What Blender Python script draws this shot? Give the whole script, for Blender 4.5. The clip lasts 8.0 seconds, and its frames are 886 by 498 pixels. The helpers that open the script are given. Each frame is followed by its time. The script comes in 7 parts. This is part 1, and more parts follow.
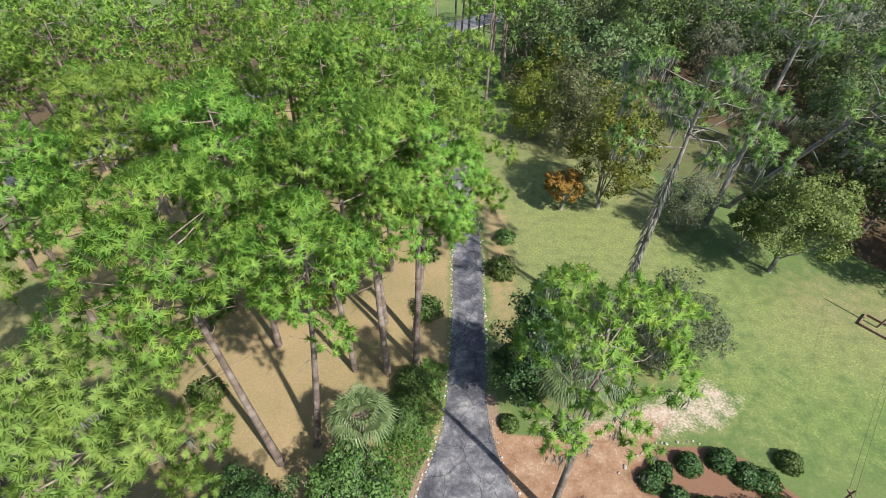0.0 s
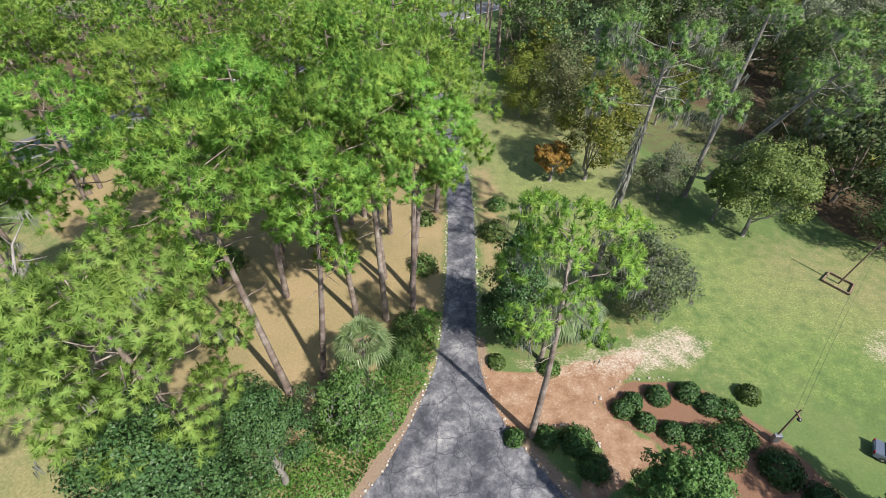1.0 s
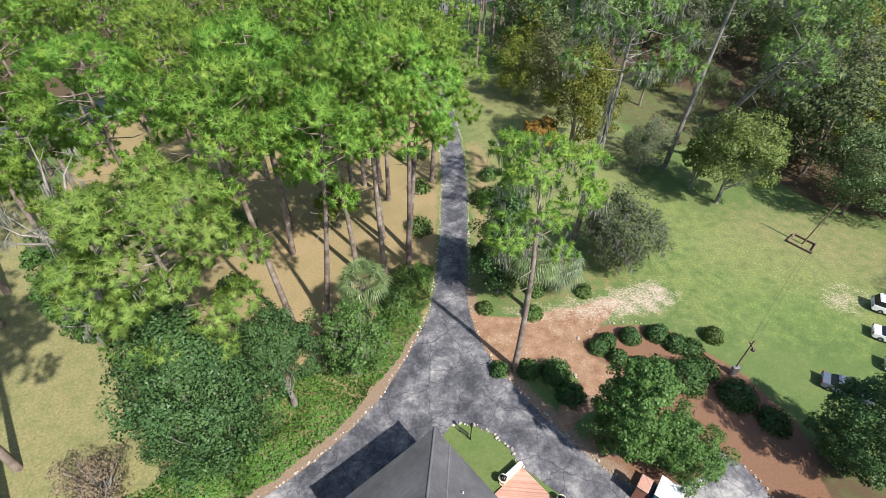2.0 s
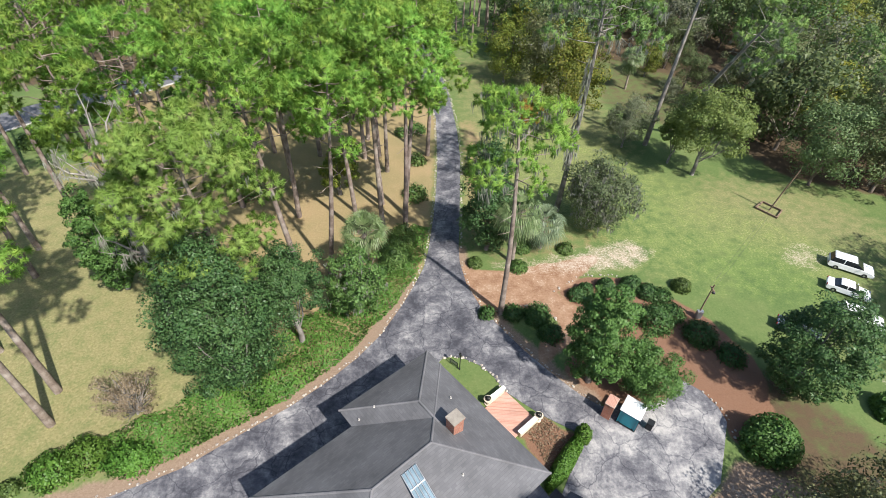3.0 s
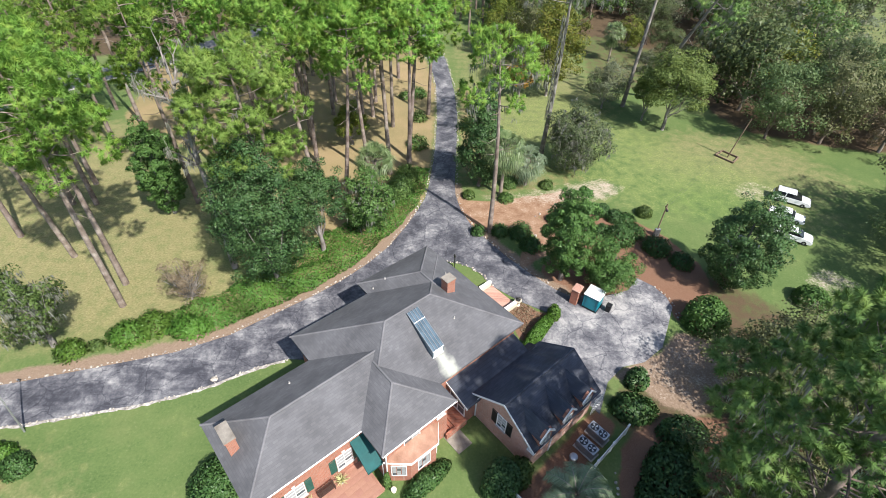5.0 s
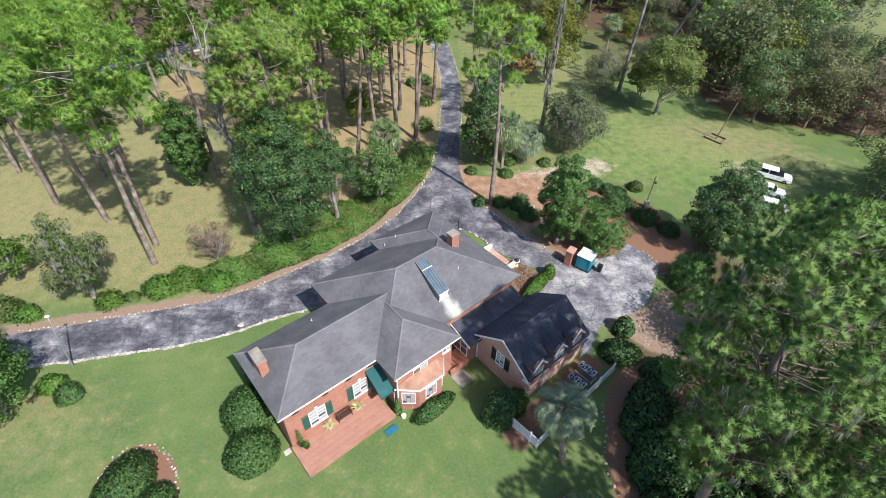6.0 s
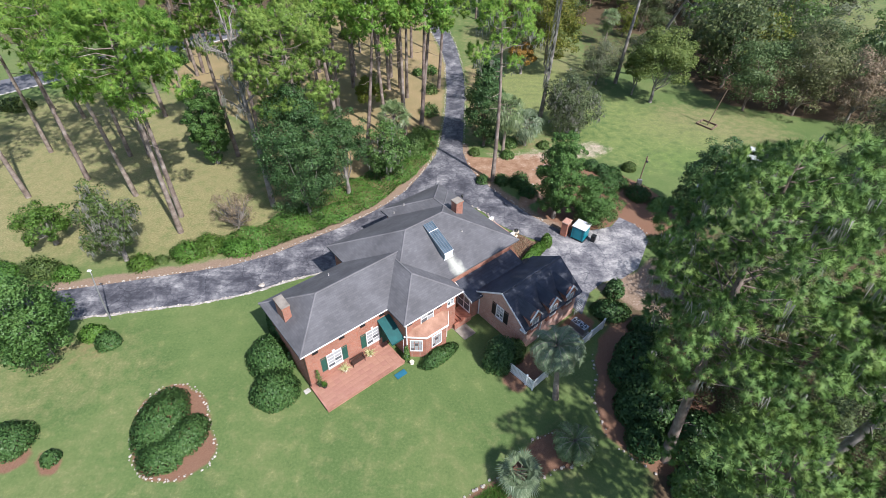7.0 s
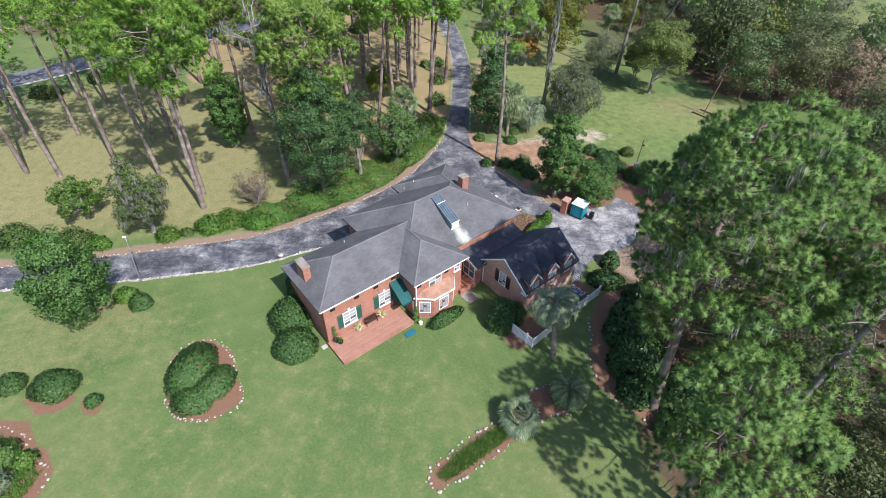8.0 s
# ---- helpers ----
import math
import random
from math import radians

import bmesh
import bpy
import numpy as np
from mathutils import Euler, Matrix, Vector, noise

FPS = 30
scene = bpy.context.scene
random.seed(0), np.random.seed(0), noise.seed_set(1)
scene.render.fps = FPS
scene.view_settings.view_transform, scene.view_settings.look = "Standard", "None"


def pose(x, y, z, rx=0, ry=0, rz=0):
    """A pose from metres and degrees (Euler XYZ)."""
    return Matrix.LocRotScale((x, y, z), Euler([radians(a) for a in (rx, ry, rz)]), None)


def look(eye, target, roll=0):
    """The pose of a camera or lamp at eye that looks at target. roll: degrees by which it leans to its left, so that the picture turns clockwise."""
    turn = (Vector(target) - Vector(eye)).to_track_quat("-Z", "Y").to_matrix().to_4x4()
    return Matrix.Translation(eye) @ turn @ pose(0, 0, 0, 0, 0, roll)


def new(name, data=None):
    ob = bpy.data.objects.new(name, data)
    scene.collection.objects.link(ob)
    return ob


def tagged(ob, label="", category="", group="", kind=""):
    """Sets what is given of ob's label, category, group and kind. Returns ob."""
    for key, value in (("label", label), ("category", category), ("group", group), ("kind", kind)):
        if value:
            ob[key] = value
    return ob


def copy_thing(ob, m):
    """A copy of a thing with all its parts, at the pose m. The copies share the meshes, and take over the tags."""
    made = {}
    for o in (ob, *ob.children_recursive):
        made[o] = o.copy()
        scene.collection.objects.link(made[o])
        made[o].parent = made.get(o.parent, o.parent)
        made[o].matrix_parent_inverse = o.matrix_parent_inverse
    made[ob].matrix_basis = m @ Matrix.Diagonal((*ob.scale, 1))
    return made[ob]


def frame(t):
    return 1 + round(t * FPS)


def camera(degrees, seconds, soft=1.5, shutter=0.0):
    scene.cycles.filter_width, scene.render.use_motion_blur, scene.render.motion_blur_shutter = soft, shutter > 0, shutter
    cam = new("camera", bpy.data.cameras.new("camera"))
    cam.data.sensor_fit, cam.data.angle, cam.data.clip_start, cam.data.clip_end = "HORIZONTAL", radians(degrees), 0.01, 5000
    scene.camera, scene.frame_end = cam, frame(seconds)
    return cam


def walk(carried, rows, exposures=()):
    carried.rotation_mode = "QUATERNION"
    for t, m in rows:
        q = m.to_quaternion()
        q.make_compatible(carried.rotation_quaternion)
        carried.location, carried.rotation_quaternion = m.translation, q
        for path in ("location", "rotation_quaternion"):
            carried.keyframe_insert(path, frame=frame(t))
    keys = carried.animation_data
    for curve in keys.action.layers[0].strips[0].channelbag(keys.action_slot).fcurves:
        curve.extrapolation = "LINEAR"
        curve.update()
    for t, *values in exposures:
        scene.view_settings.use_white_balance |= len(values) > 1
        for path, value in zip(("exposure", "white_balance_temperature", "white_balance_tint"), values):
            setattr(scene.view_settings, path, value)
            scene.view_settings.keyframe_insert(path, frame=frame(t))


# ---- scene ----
cam = camera(83.0, 8.0, soft=0.5)
PATH = [
    (0, (-0.42, 5.15, 44.19), (-0.37, 20.28, 31.11), 1.4),
    (0.5, (-0.02, 1.96, 44.07), (0.01, 17.03, 30.93), 1.4),
    (1, (0.36, -1.44, 43.96), (0.40, 13.61, 30.79), 1.5),
    (1.5, (0.79, -4.92, 43.83), (0.83, 10.09, 30.62), 1.5),
    (2.8, (1.86, -14.66, 43.62), (1.96, 0.36, 30.42), 1.7),
    (3, (2.03, -16.17, 43.60), (2.12, -1.15, 30.39), 1.7),
    (3.5, (2.44, -19.89, 43.51), (2.53, -4.88, 30.29), 1.6),
    (4, (2.77, -23.57, 43.44), (2.83, -8.56, 30.22), 1.6),
    (4.5, (2.93, -27.19, 43.41), (2.95, -12.18, 30.20), 1.5),
    (5.8, (2.68, -36.25, 43.45), (2.61, -21.24, 30.23), 1.5),
    (6, (2.68, -37.63, 43.45), (2.58, -22.60, 30.25), 1.5),
    (6.5, (2.64, -40.88, 43.46), (2.49, -25.84, 30.28), 1.5),
    (7, (2.58, -43.98, 43.48), (2.37, -28.91, 30.33), 1.5),
    (7.5, (2.52, -46.85, 43.50), (2.23, -31.78, 30.36), 1.4),
    (8, (2.45, -49.50, 43.58), (2.07, -34.42, 30.45), 1.4),
]
walk(cam, [(t, look(eye, target, roll)) for t, eye, target, roll in PATH], [(0, 0.76, 6550, 10), (1.5, 0.78, 6550, 10), (4.5, 0.9, 6500, 10), (6, 0.77, 6280, 13), (8, 0.68, 6080, 15)])
# ---- light: late-morning sun from behind the house, clear sky ----
SUN_AZ, SUN_EL = radians(-48.0), radians(48.5)
to_sun = Vector((math.cos(SUN_AZ) * math.cos(SUN_EL), math.sin(SUN_AZ) * math.cos(SUN_EL), math.sin(SUN_EL)))
world = bpy.data.worlds.new("sky")
scene.world = world
world.use_nodes = True
wn = world.node_tree
sky = wn.nodes.new("ShaderNodeTexSky")
sky.sky_type = 'NISHITA'
sky.sun_disc = False
sky.sun_elevation = SUN_EL
sky.sun_rotation = math.pi / 2 - SUN_AZ
wn.links.new(sky.outputs[0], wn.nodes["Background"].inputs[0])
wn.nodes["Background"].inputs[1].default_value = 0.13
sun = new("sun", bpy.data.lights.new("sun", 'SUN'))
sun.data.energy = 4.8
sun.data.angle = radians(1.0)
sun.data.color = (1.0, 0.955, 0.89)
sun.matrix_world = look(to_sun * 100, (0, 0, 0))
scene.view_settings.exposure = 0.66

# ---- helpers for materials and meshes ----
def material(name, stops, scale=3.0, fine=40.0, rough=0.8, bump=0.3, dist=0.02, spec=0.3, metal=0.0, tone=0.15, island=0.0, through_light=0.0, coords="object", each=0.0):
    """A surface whose colour runs over the stops by a broad noise, with a fine noise for grain and relief."""
    m = bpy.data.materials.new(name)
    m.use_nodes = True
    t = m.node_tree
    N, L = t.nodes, t.links
    p = N["Principled BSDF"]
    if coords == "object":
        vec = N.new("ShaderNodeTexCoord").outputs["Object"]
    else:
        vec = N.new("ShaderNodeNewGeometry").outputs["Position"]
    broad = N.new("ShaderNodeTexNoise")
    broad.inputs["Scale"].default_value, broad.inputs["Detail"].default_value = scale, 5.0
    grain = N.new("ShaderNodeTexNoise")
    grain.inputs["Scale"].default_value, grain.inputs["Detail"].default_value = fine, 3.0
    L.new(vec, broad.inputs["Vector"])
    L.new(vec, grain.inputs["Vector"])
    ramp = N.new("ShaderNodeValToRGB")
    while len(ramp.color_ramp.elements) < len(stops):
        ramp.color_ramp.elements.new(0.5)
    for n, col in enumerate(stops):
        e = ramp.color_ramp.elements[n]
        e.position = 0.3 + 0.4 * n / max(1, len(stops) - 1)
        e.color = (*col, 1)
    value = broad.outputs["Fac"]
    if island:
        geo = N.new("ShaderNodeNewGeometry")
        mix = N.new("ShaderNodeMix")
        mix.inputs["Factor"].default_value = island
        L.new(value, mix.inputs["A"])
        spread = N.new("ShaderNodeMapRange")
        spread.inputs["To Min"].default_value, spread.inputs["To Max"].default_value = 0.28, 0.72
        L.new(geo.outputs["Random Per Island"], spread.inputs["Value"])
        L.new(spread.outputs[0], mix.inputs["B"])
        value = mix.outputs["Result"]
    L.new(value, ramp.inputs[0])
    shade = N.new("ShaderNodeMapRange")
    shade.inputs["To Min"].default_value, shade.inputs["To Max"].default_value = 1 - tone, 1 + tone
    L.new(grain.outputs["Fac"], shade.inputs["Value"])
    col = ramp.outputs["Color"]
    hsv = N.new("ShaderNodeHueSaturation")
    L.new(col, hsv.inputs["Color"])
    if each:
        info = N.new("ShaderNodeObjectInfo")
        vary = N.new("ShaderNodeMapRange")
        vary.inputs["To Min"].default_value, vary.inputs["To Max"].default_value = 1 - each, 1 + each
        L.new(info.outputs["Random"], vary.inputs["Value"])
        both = N.new("ShaderNodeMath")
        both.operation = 'MULTIPLY'
        L.new(shade.outputs[0], both.inputs[0])
        L.new(vary.outputs[0], both.inputs[1])
        L.new(both.outputs[0], hsv.inputs["Value"])
        hue = N.new("ShaderNodeMapRange")
        hue.inputs["To Min"].default_value, hue.inputs["To Max"].default_value = 0.5 - each * 0.09, 0.5 + each * 0.08
        L.new(info.outputs["Random"], hue.inputs["Value"])
        L.new(hue.outputs[0], hsv.inputs["Hue"])
    else:
        L.new(shade.outputs[0], hsv.inputs["Value"])
    L.new(hsv.outputs[0], p.inputs["Base Color"])
    p.inputs["Roughness"].default_value, p.inputs["Metallic"].default_value = rough, metal
    p.inputs["Specular IOR Level"].default_value = spec
    if bump:
        b = N.new("ShaderNodeBump")
        b.inputs["Strength"].default_value, b.inputs["Distance"].default_value = bump, dist
        L.new(grain.outputs["Fac"], b.inputs["Height"])
        L.new(b.outputs[0], p.inputs["Normal"])
    if through_light:
        tr = N.new("ShaderNodeBsdfTranslucent")
        L.new(hsv.outputs[0], tr.inputs["Color"])
        mix = N.new("ShaderNodeMixShader")
        mix.inputs[0].default_value = through_light
        L.new(p.outputs[0], mix.inputs[1])
        L.new(tr.outputs[0], mix.inputs[2])
        L.new(mix.outputs[0], N["Material Output"].inputs["Surface"])
    return m


def plain(name, col, rough=0.5, metal=0.0, spec=0.5):
    """Paint, metal or plastic with a little unevenness."""
    dark = tuple(c * 0.82 for c in col)
    return material(name, (dark, col), scale=1.5, fine=25, rough=rough, metal=metal, spec=spec, bump=0.05, tone=0.06)


def fast_mesh(name, V, F, normals=None):
    V, F = np.asarray(V, np.float32), np.asarray(F, np.int32)
    me = bpy.data.meshes.new(name)
    me.vertices.add(len(V))
    me.vertices.foreach_set("co", V.ravel())
    k = F.shape[1]
    me.loops.add(F.size)
    me.loops.foreach_set("vertex_index", F.ravel())
    me.polygons.add(len(F))
    me.polygons.foreach_set("loop_start", np.arange(len(F), dtype=np.int32) * k)
    me.polygons.foreach_set("loop_total", np.full(len(F), k, np.int32))
    me.update(calc_edges=True)
    if normals is not None:
        me.polygons.foreach_set("use_smooth", np.ones(len(F), bool))
        me.normals_split_custom_set_from_vertices(np.asarray(normals, np.float32).tolist())
    return me


def part(name, data, mat, parent=None, label="", at=None):
    """Links a bmesh or mesh as one mesh object under a thing or a part."""
    if isinstance(data, bmesh.types.BMesh):
        me = bpy.data.meshes.new(name)
        data.to_mesh(me)
        data.free()
    else:
        me = data
    if not me.materials:
        me.materials.append(mat)
    ob = new(name, me)
    if parent is not None:
        ob.parent = parent
    if at is not None:
        ob.matrix_basis = at
    return tagged(ob, label)


def thing(name, label, category, group="", kind="", at=None):
    ob = new(name)
    ob.empty_display_size = 0.3
    if at is not None:
        ob.matrix_basis = at
    return tagged(ob, label, category, group, kind)


def box(bm, x0, y0, z0, x1, y1, z1, bevel=0.0):
    r = bmesh.ops.create_cube(bm, size=1.0, matrix=Matrix.LocRotScale(((x0 + x1) / 2, (y0 + y1) / 2, (z0 + z1) / 2), None, (abs(x1 - x0), abs(y1 - y0), abs(z1 - z0))))
    if bevel:
        bmesh.ops.bevel(bm, geom=list({e for v in r["verts"] for e in v.link_edges}), offset=bevel, segments=2, affect='EDGES')
    return bm


def boxes(*rows, bevel=0.0):
    bm = bmesh.new()
    for r in rows:
        box(bm, *r, bevel=bevel)
    return bm


def prism(points, z0, z1):
    """An upright prism over a plan outline."""
    bm = bmesh.new()
    low = [bm.verts.new((x, y, z0)) for x, y in points]
    f = bm.faces.new(low)
    r = bmesh.ops.extrude_face_region(bm, geom=[f])
    for v in r["geom"]:
        if isinstance(v, bmesh.types.BMVert):
            v.co.z = z1
    bmesh.ops.triangulate(bm, faces=[q for q in bm.faces if len(q.verts) > 4])
    bmesh.ops.recalc_face_normals(bm, faces=bm.faces)
    return bm


def solid(verts, faces):
    bm = bmesh.new()
    vs = [bm.verts.new(v) for v in verts]
    for f in faces:
        bm.faces.new([vs[i] for i in f])
    bmesh.ops.recalc_face_normals(bm, faces=bm.faces)
    return bm


def lathe(profile, sides=16, cx=0, cy=0):
    """A turned form: profile of (radius, height)."""
    bm = bmesh.new()
    rings = [[bm.verts.new((cx + r * math.cos(2 * math.pi * k / sides), cy + r * math.sin(2 * math.pi * k / sides), z)) for k in range(sides)] for r, z in profile]
    for a, b in zip(rings, rings[1:]):
        for k in range(sides):
            bm.faces.new((a[k], a[(k + 1) % sides], b[(k + 1) % sides], b[k]))
    bm.faces.new(rings[0][::-1])
    bm.faces.new(rings[-1])
    return bm


def tube(points, radii, sides=7):
    """Vertices and quads of a tapered tube along points."""
    P = np.array(points, float)
    V, F = [], []
    for i, p in enumerate(P):
        d = P[min(i + 1, len(P) - 1)] - P[max(i - 1, 0)]
        d /= np.linalg.norm(d) + 1e-9
        a = np.cross(d, (0.3, 0.9, 0.2) if abs(d[2]) > 0.8 else (0, 0, 1.0))
        a /= np.linalg.norm(a)
        b = np.cross(d, a)
        for k in range(sides):
            w = 2 * math.pi * k / sides
            V.append(p + radii[i] * (math.cos(w) * a + math.sin(w) * b))
    for i in range(len(P) - 1):
        for k in range(sides):
            F.append((i * sides + k, i * sides + (k + 1) % sides, (i + 1) * sides + (k + 1) % sides, (i + 1) * sides + k))
    return np.array(V), np.array(F)


def join_tubes(tubes):
    V, F, n = [], [], 0
    for v, f in tubes:
        V.append(v)
        F.append(f + n)
        n += len(v)
    return np.concatenate(V), np.concatenate(F)


def wire(name, points, radius, mat, parent=None, label="", sides=6):
    V, F = tube(points, [radius] * len(points), sides)
    return part(name, fast_mesh(name, V, F), mat, parent, label)


def inside(px, py, poly):
    """Which of the points lie inside the outline."""
    hit = np.zeros(px.shape, bool)
    n = len(poly)
    for i in range(n):
        (x0, y0), (x1, y1) = poly[i], poly[(i + 1) % n]
        if y0 == y1:
            continue
        c = ((y0 > py) != (y1 > py)) & (px < (x1 - x0) * (py - y0) / (y1 - y0) + x0)
        hit ^= c
    return hit


def along(line, step):
    """Even steps along a line of plan points."""
    P = np.array(line, float)
    d = np.r_[0, np.cumsum(np.hypot(*np.diff(P, axis=0).T))]
    s = np.arange(0, d[-1], step)
    return np.c_[np.interp(s, d, P[:, 0]), np.interp(s, d, P[:, 1])]


# ---- materials ----


def asphalt_material():
    """Old asphalt: dark binder showing through pale scuffs, worn palest on the parking court."""
    m = bpy.data.materials.new("weathered_asphalt")
    m.use_nodes = True
    N, L = m.node_tree.nodes, m.node_tree.links
    p = N["Principled BSDF"]
    pos = N.new("ShaderNodeNewGeometry").outputs["Position"]

    def noise(scale, detail, rough, bend=0.0):
        n = N.new("ShaderNodeTexNoise")
        n.inputs["Scale"].default_value, n.inputs["Detail"].default_value = scale, detail
        n.inputs["Roughness"].default_value, n.inputs["Distortion"].default_value = rough, bend
        L.new(pos, n.inputs["Vector"])
        return n.outputs["Fac"]

    def calc(op, *terms):
        n = N.new("ShaderNodeMath")
        n.operation = op
        for k, v in enumerate(terms):
            if isinstance(v, float):
                n.inputs[k].default_value = v
            else:
                L.new(v, n.inputs[k])
        return n.outputs[0]

    away = N.new("ShaderNodeVectorMath")
    away.operation = 'DISTANCE'
    away.inputs[1].default_value = (23.5, 6.5, 0.0)
    L.new(pos, away.inputs[0])
    wear = N.new("ShaderNodeMapRange")
    wear.inputs["From Min"].default_value, wear.inputs["From Max"].default_value = 4.0, 18.0
    wear.inputs["To Min"].default_value, wear.inputs["To Max"].default_value = 0.085, 0.0
    L.new(away.outputs["Value"], wear.inputs["Value"])
    mix = calc('ADD', calc('MULTIPLY_ADD', noise(0.36, 12.0, 0.72, 0.25), 0.92, -0.085), calc('MULTIPLY', noise(3.0, 6.0, 0.7), 0.25))
    # scuffs drawn out along the drive's western arm
    turned = N.new("ShaderNodeMapping")
    turned.inputs["Rotation"].default_value = (0, 0, -0.24)
    turned.inputs["Scale"].default_value = (0.22, 1.5, 1.0)
    L.new(pos, turned.inputs["Vector"])
    drawn = N.new("ShaderNodeTexNoise")
    drawn.inputs["Scale"].default_value, drawn.inputs["Detail"].default_value = 1.0, 7.0
    L.new(turned.outputs[0], drawn.inputs["Vector"])
    split = N.new("ShaderNodeSeparateXYZ")
    L.new(pos, split.inputs[0])
    west = N.new("ShaderNodeMapRange")
    west.inputs["From Min"].default_value, west.inputs["From Max"].default_value = -16.0, -4.0
    west.inputs["To Min"].default_value, west.inputs["To Max"].default_value = 0.26, 0.0
    L.new(split.outputs["X"], west.inputs["Value"])
    mix = calc('ADD', mix, calc('MULTIPLY', calc('SUBTRACT', drawn.outputs["Fac"], 0.5), west.outputs[0]))
    mix = calc('ADD', mix, calc('MULTIPLY', calc('SUBTRACT', noise(0.11, 3.0, 0.5), 0.5), 0.2))
    mix = calc('SUBTRACT', mix, calc('MULTIPLY', west.outputs[0], 0.07))
    bent = N.new("ShaderNodeVectorMath")
    bent.operation = 'ADD'
    wobble = N.new("ShaderNodeTexNoise")
    wobble.inputs["Scale"].default_value = 0.9
    L.new(pos, wobble.inputs["Vector"])
    L.new(pos, bent.inputs[0])
    L.new(wobble.outputs["Color"], bent.inputs[1])
    cell = N.new("ShaderNodeTexVoronoi")
    cell.feature = 'DISTANCE_TO_EDGE'
    cell.inputs["Scale"].default_value = 0.3
    L.new(bent.outputs[0], cell.inputs["Vector"])
    crack = N.new("ShaderNodeMapRange")
    crack.inputs["From Min"].default_value, crack.inputs["From Max"].default_value = 0.0, 0.02
    crack.inputs["To Min"].default_value, crack.inputs["To Max"].default_value = 0.1, 0.0
    L.new(cell.outputs["Distance"], crack.inputs["Value"])
    mix = calc('SUBTRACT', mix, crack.outputs[0])
    r = N.new("ShaderNodeValToRGB")
    while len(r.color_ramp.elements) < 5:
        r.color_ramp.elements.new(0.5)
    for e, (at, col) in zip(r.color_ramp.elements, ((0.36, (0.032, 0.033, 0.042)), (0.45, (0.066, 0.066, 0.078)), (0.53, (0.12, 0.119, 0.13)), (0.61, (0.215, 0.211, 0.215)), (0.7, (0.35, 0.338, 0.325)))):
        e.position, e.color = at, (*col, 1)
    L.new(calc('ADD', mix, wear.outputs[0]), r.inputs[0])
    L.new(r.outputs["Color"], p.inputs["Base Color"])
    p.inputs["Roughness"].default_value = 0.85
    b = N.new("ShaderNodeBump")
    b.inputs["Strength"].default_value, b.inputs["Distance"].default_value = 0.4, 0.02
    L.new(mix, b.inputs["Height"])
    L.new(b.outputs[0], p.inputs["Normal"])
    return m


M_ASPHALT = asphalt_material()
M_GRAVEL = material("pale_gravel", ((0.12, 0.108, 0.095), (0.24, 0.222, 0.205), (0.42, 0.40, 0.375)), scale=2.5, fine=12.0, rough=0.95, bump=0.15, tone=0.5, coords="world")
M_FRESH = material("fresh_green_leaves", ((0.05, 0.115, 0.028), (0.088, 0.18, 0.043), (0.14, 0.245, 0.065)), scale=0.5, fine=3.0, rough=0.5, bump=0, tone=0.2, island=0.5, through_light=0.3)
M_OLIVE = material("olive_leaves", ((0.075, 0.088, 0.036), (0.135, 0.152, 0.06), (0.225, 0.23, 0.115)), scale=0.5, fine=3.0, rough=0.55, bump=0, tone=0.2, island=0.6, through_light=0.3)
M_WOODLEAF = material("wood_leaves", ((0.048, 0.085, 0.03), (0.10, 0.148, 0.052), (0.175, 0.22, 0.09)), scale=0.4, fine=3.0, rough=0.5, bump=0, tone=0.2, island=0.55, through_light=0.3, each=0.22)
M_STREET = material("street_asphalt", ((0.10, 0.10, 0.11), (0.15, 0.15, 0.16)), scale=0.4, fine=8.0, rough=0.85, coords="world")
M_STONE = material("white_stone", ((0.18, 0.155, 0.125), (0.34, 0.305, 0.26), (0.58, 0.55, 0.5)), scale=2.0, fine=14.0, rough=0.85, each=0.18)
M_CONCRETE = material("concrete", ((0.34, 0.32, 0.29), (0.48, 0.46, 0.43)), scale=0.8, fine=12.0, rough=0.85, coords="world")
M_WHITE = plain("white_paint", (0.78, 0.78, 0.77), rough=0.45)
M_GREEN_CLOTH = material("green_canvas", ((0.006, 0.055, 0.055), (0.01, 0.085, 0.085)), scale=1.2, fine=30, rough=0.7)
M_SHUTTER = plain("dark_green_paint", (0.02, 0.085, 0.065), rough=0.5)
M_BLACK = plain("black_paint", (0.015, 0.016, 0.018), rough=0.45)
M_GLASS = plain("window_glass", (0.10, 0.115, 0.13), rough=0.06, spec=0.8)
M_CURTAIN = plain("white_blind", (0.33, 0.345, 0.355), rough=0.3)
M_BARK = material("pine_bark", ((0.10, 0.075, 0.06), (0.19, 0.15, 0.125), (0.29, 0.25, 0.215)), scale=1.1, fine=9.0, rough=0.95, bump=0.8, dist=0.04, tone=0.3, each=0.12)
M_GREYBARK = material("grey_bark", ((0.11, 0.097, 0.083), (0.2, 0.182, 0.163), (0.29, 0.27, 0.245)), scale=1.0, fine=8.0, rough=0.95, bump=0.6, tone=0.25)
M_NEEDLE = material("pine_needles", ((0.13, 0.26, 0.048), (0.225, 0.39, 0.07), (0.38, 0.49, 0.095)), scale=0.9, fine=3.0, rough=0.6, bump=0, tone=0.2, island=0.2, through_light=0.5, each=0.15)
M_LIMEPINE = material("yellow_green_needles", ((0.16, 0.27, 0.055), (0.255, 0.385, 0.085), (0.37, 0.46, 0.12)), scale=0.8, fine=3.0, rough=0.6, bump=0, tone=0.2, island=0.2, through_light=0.5)
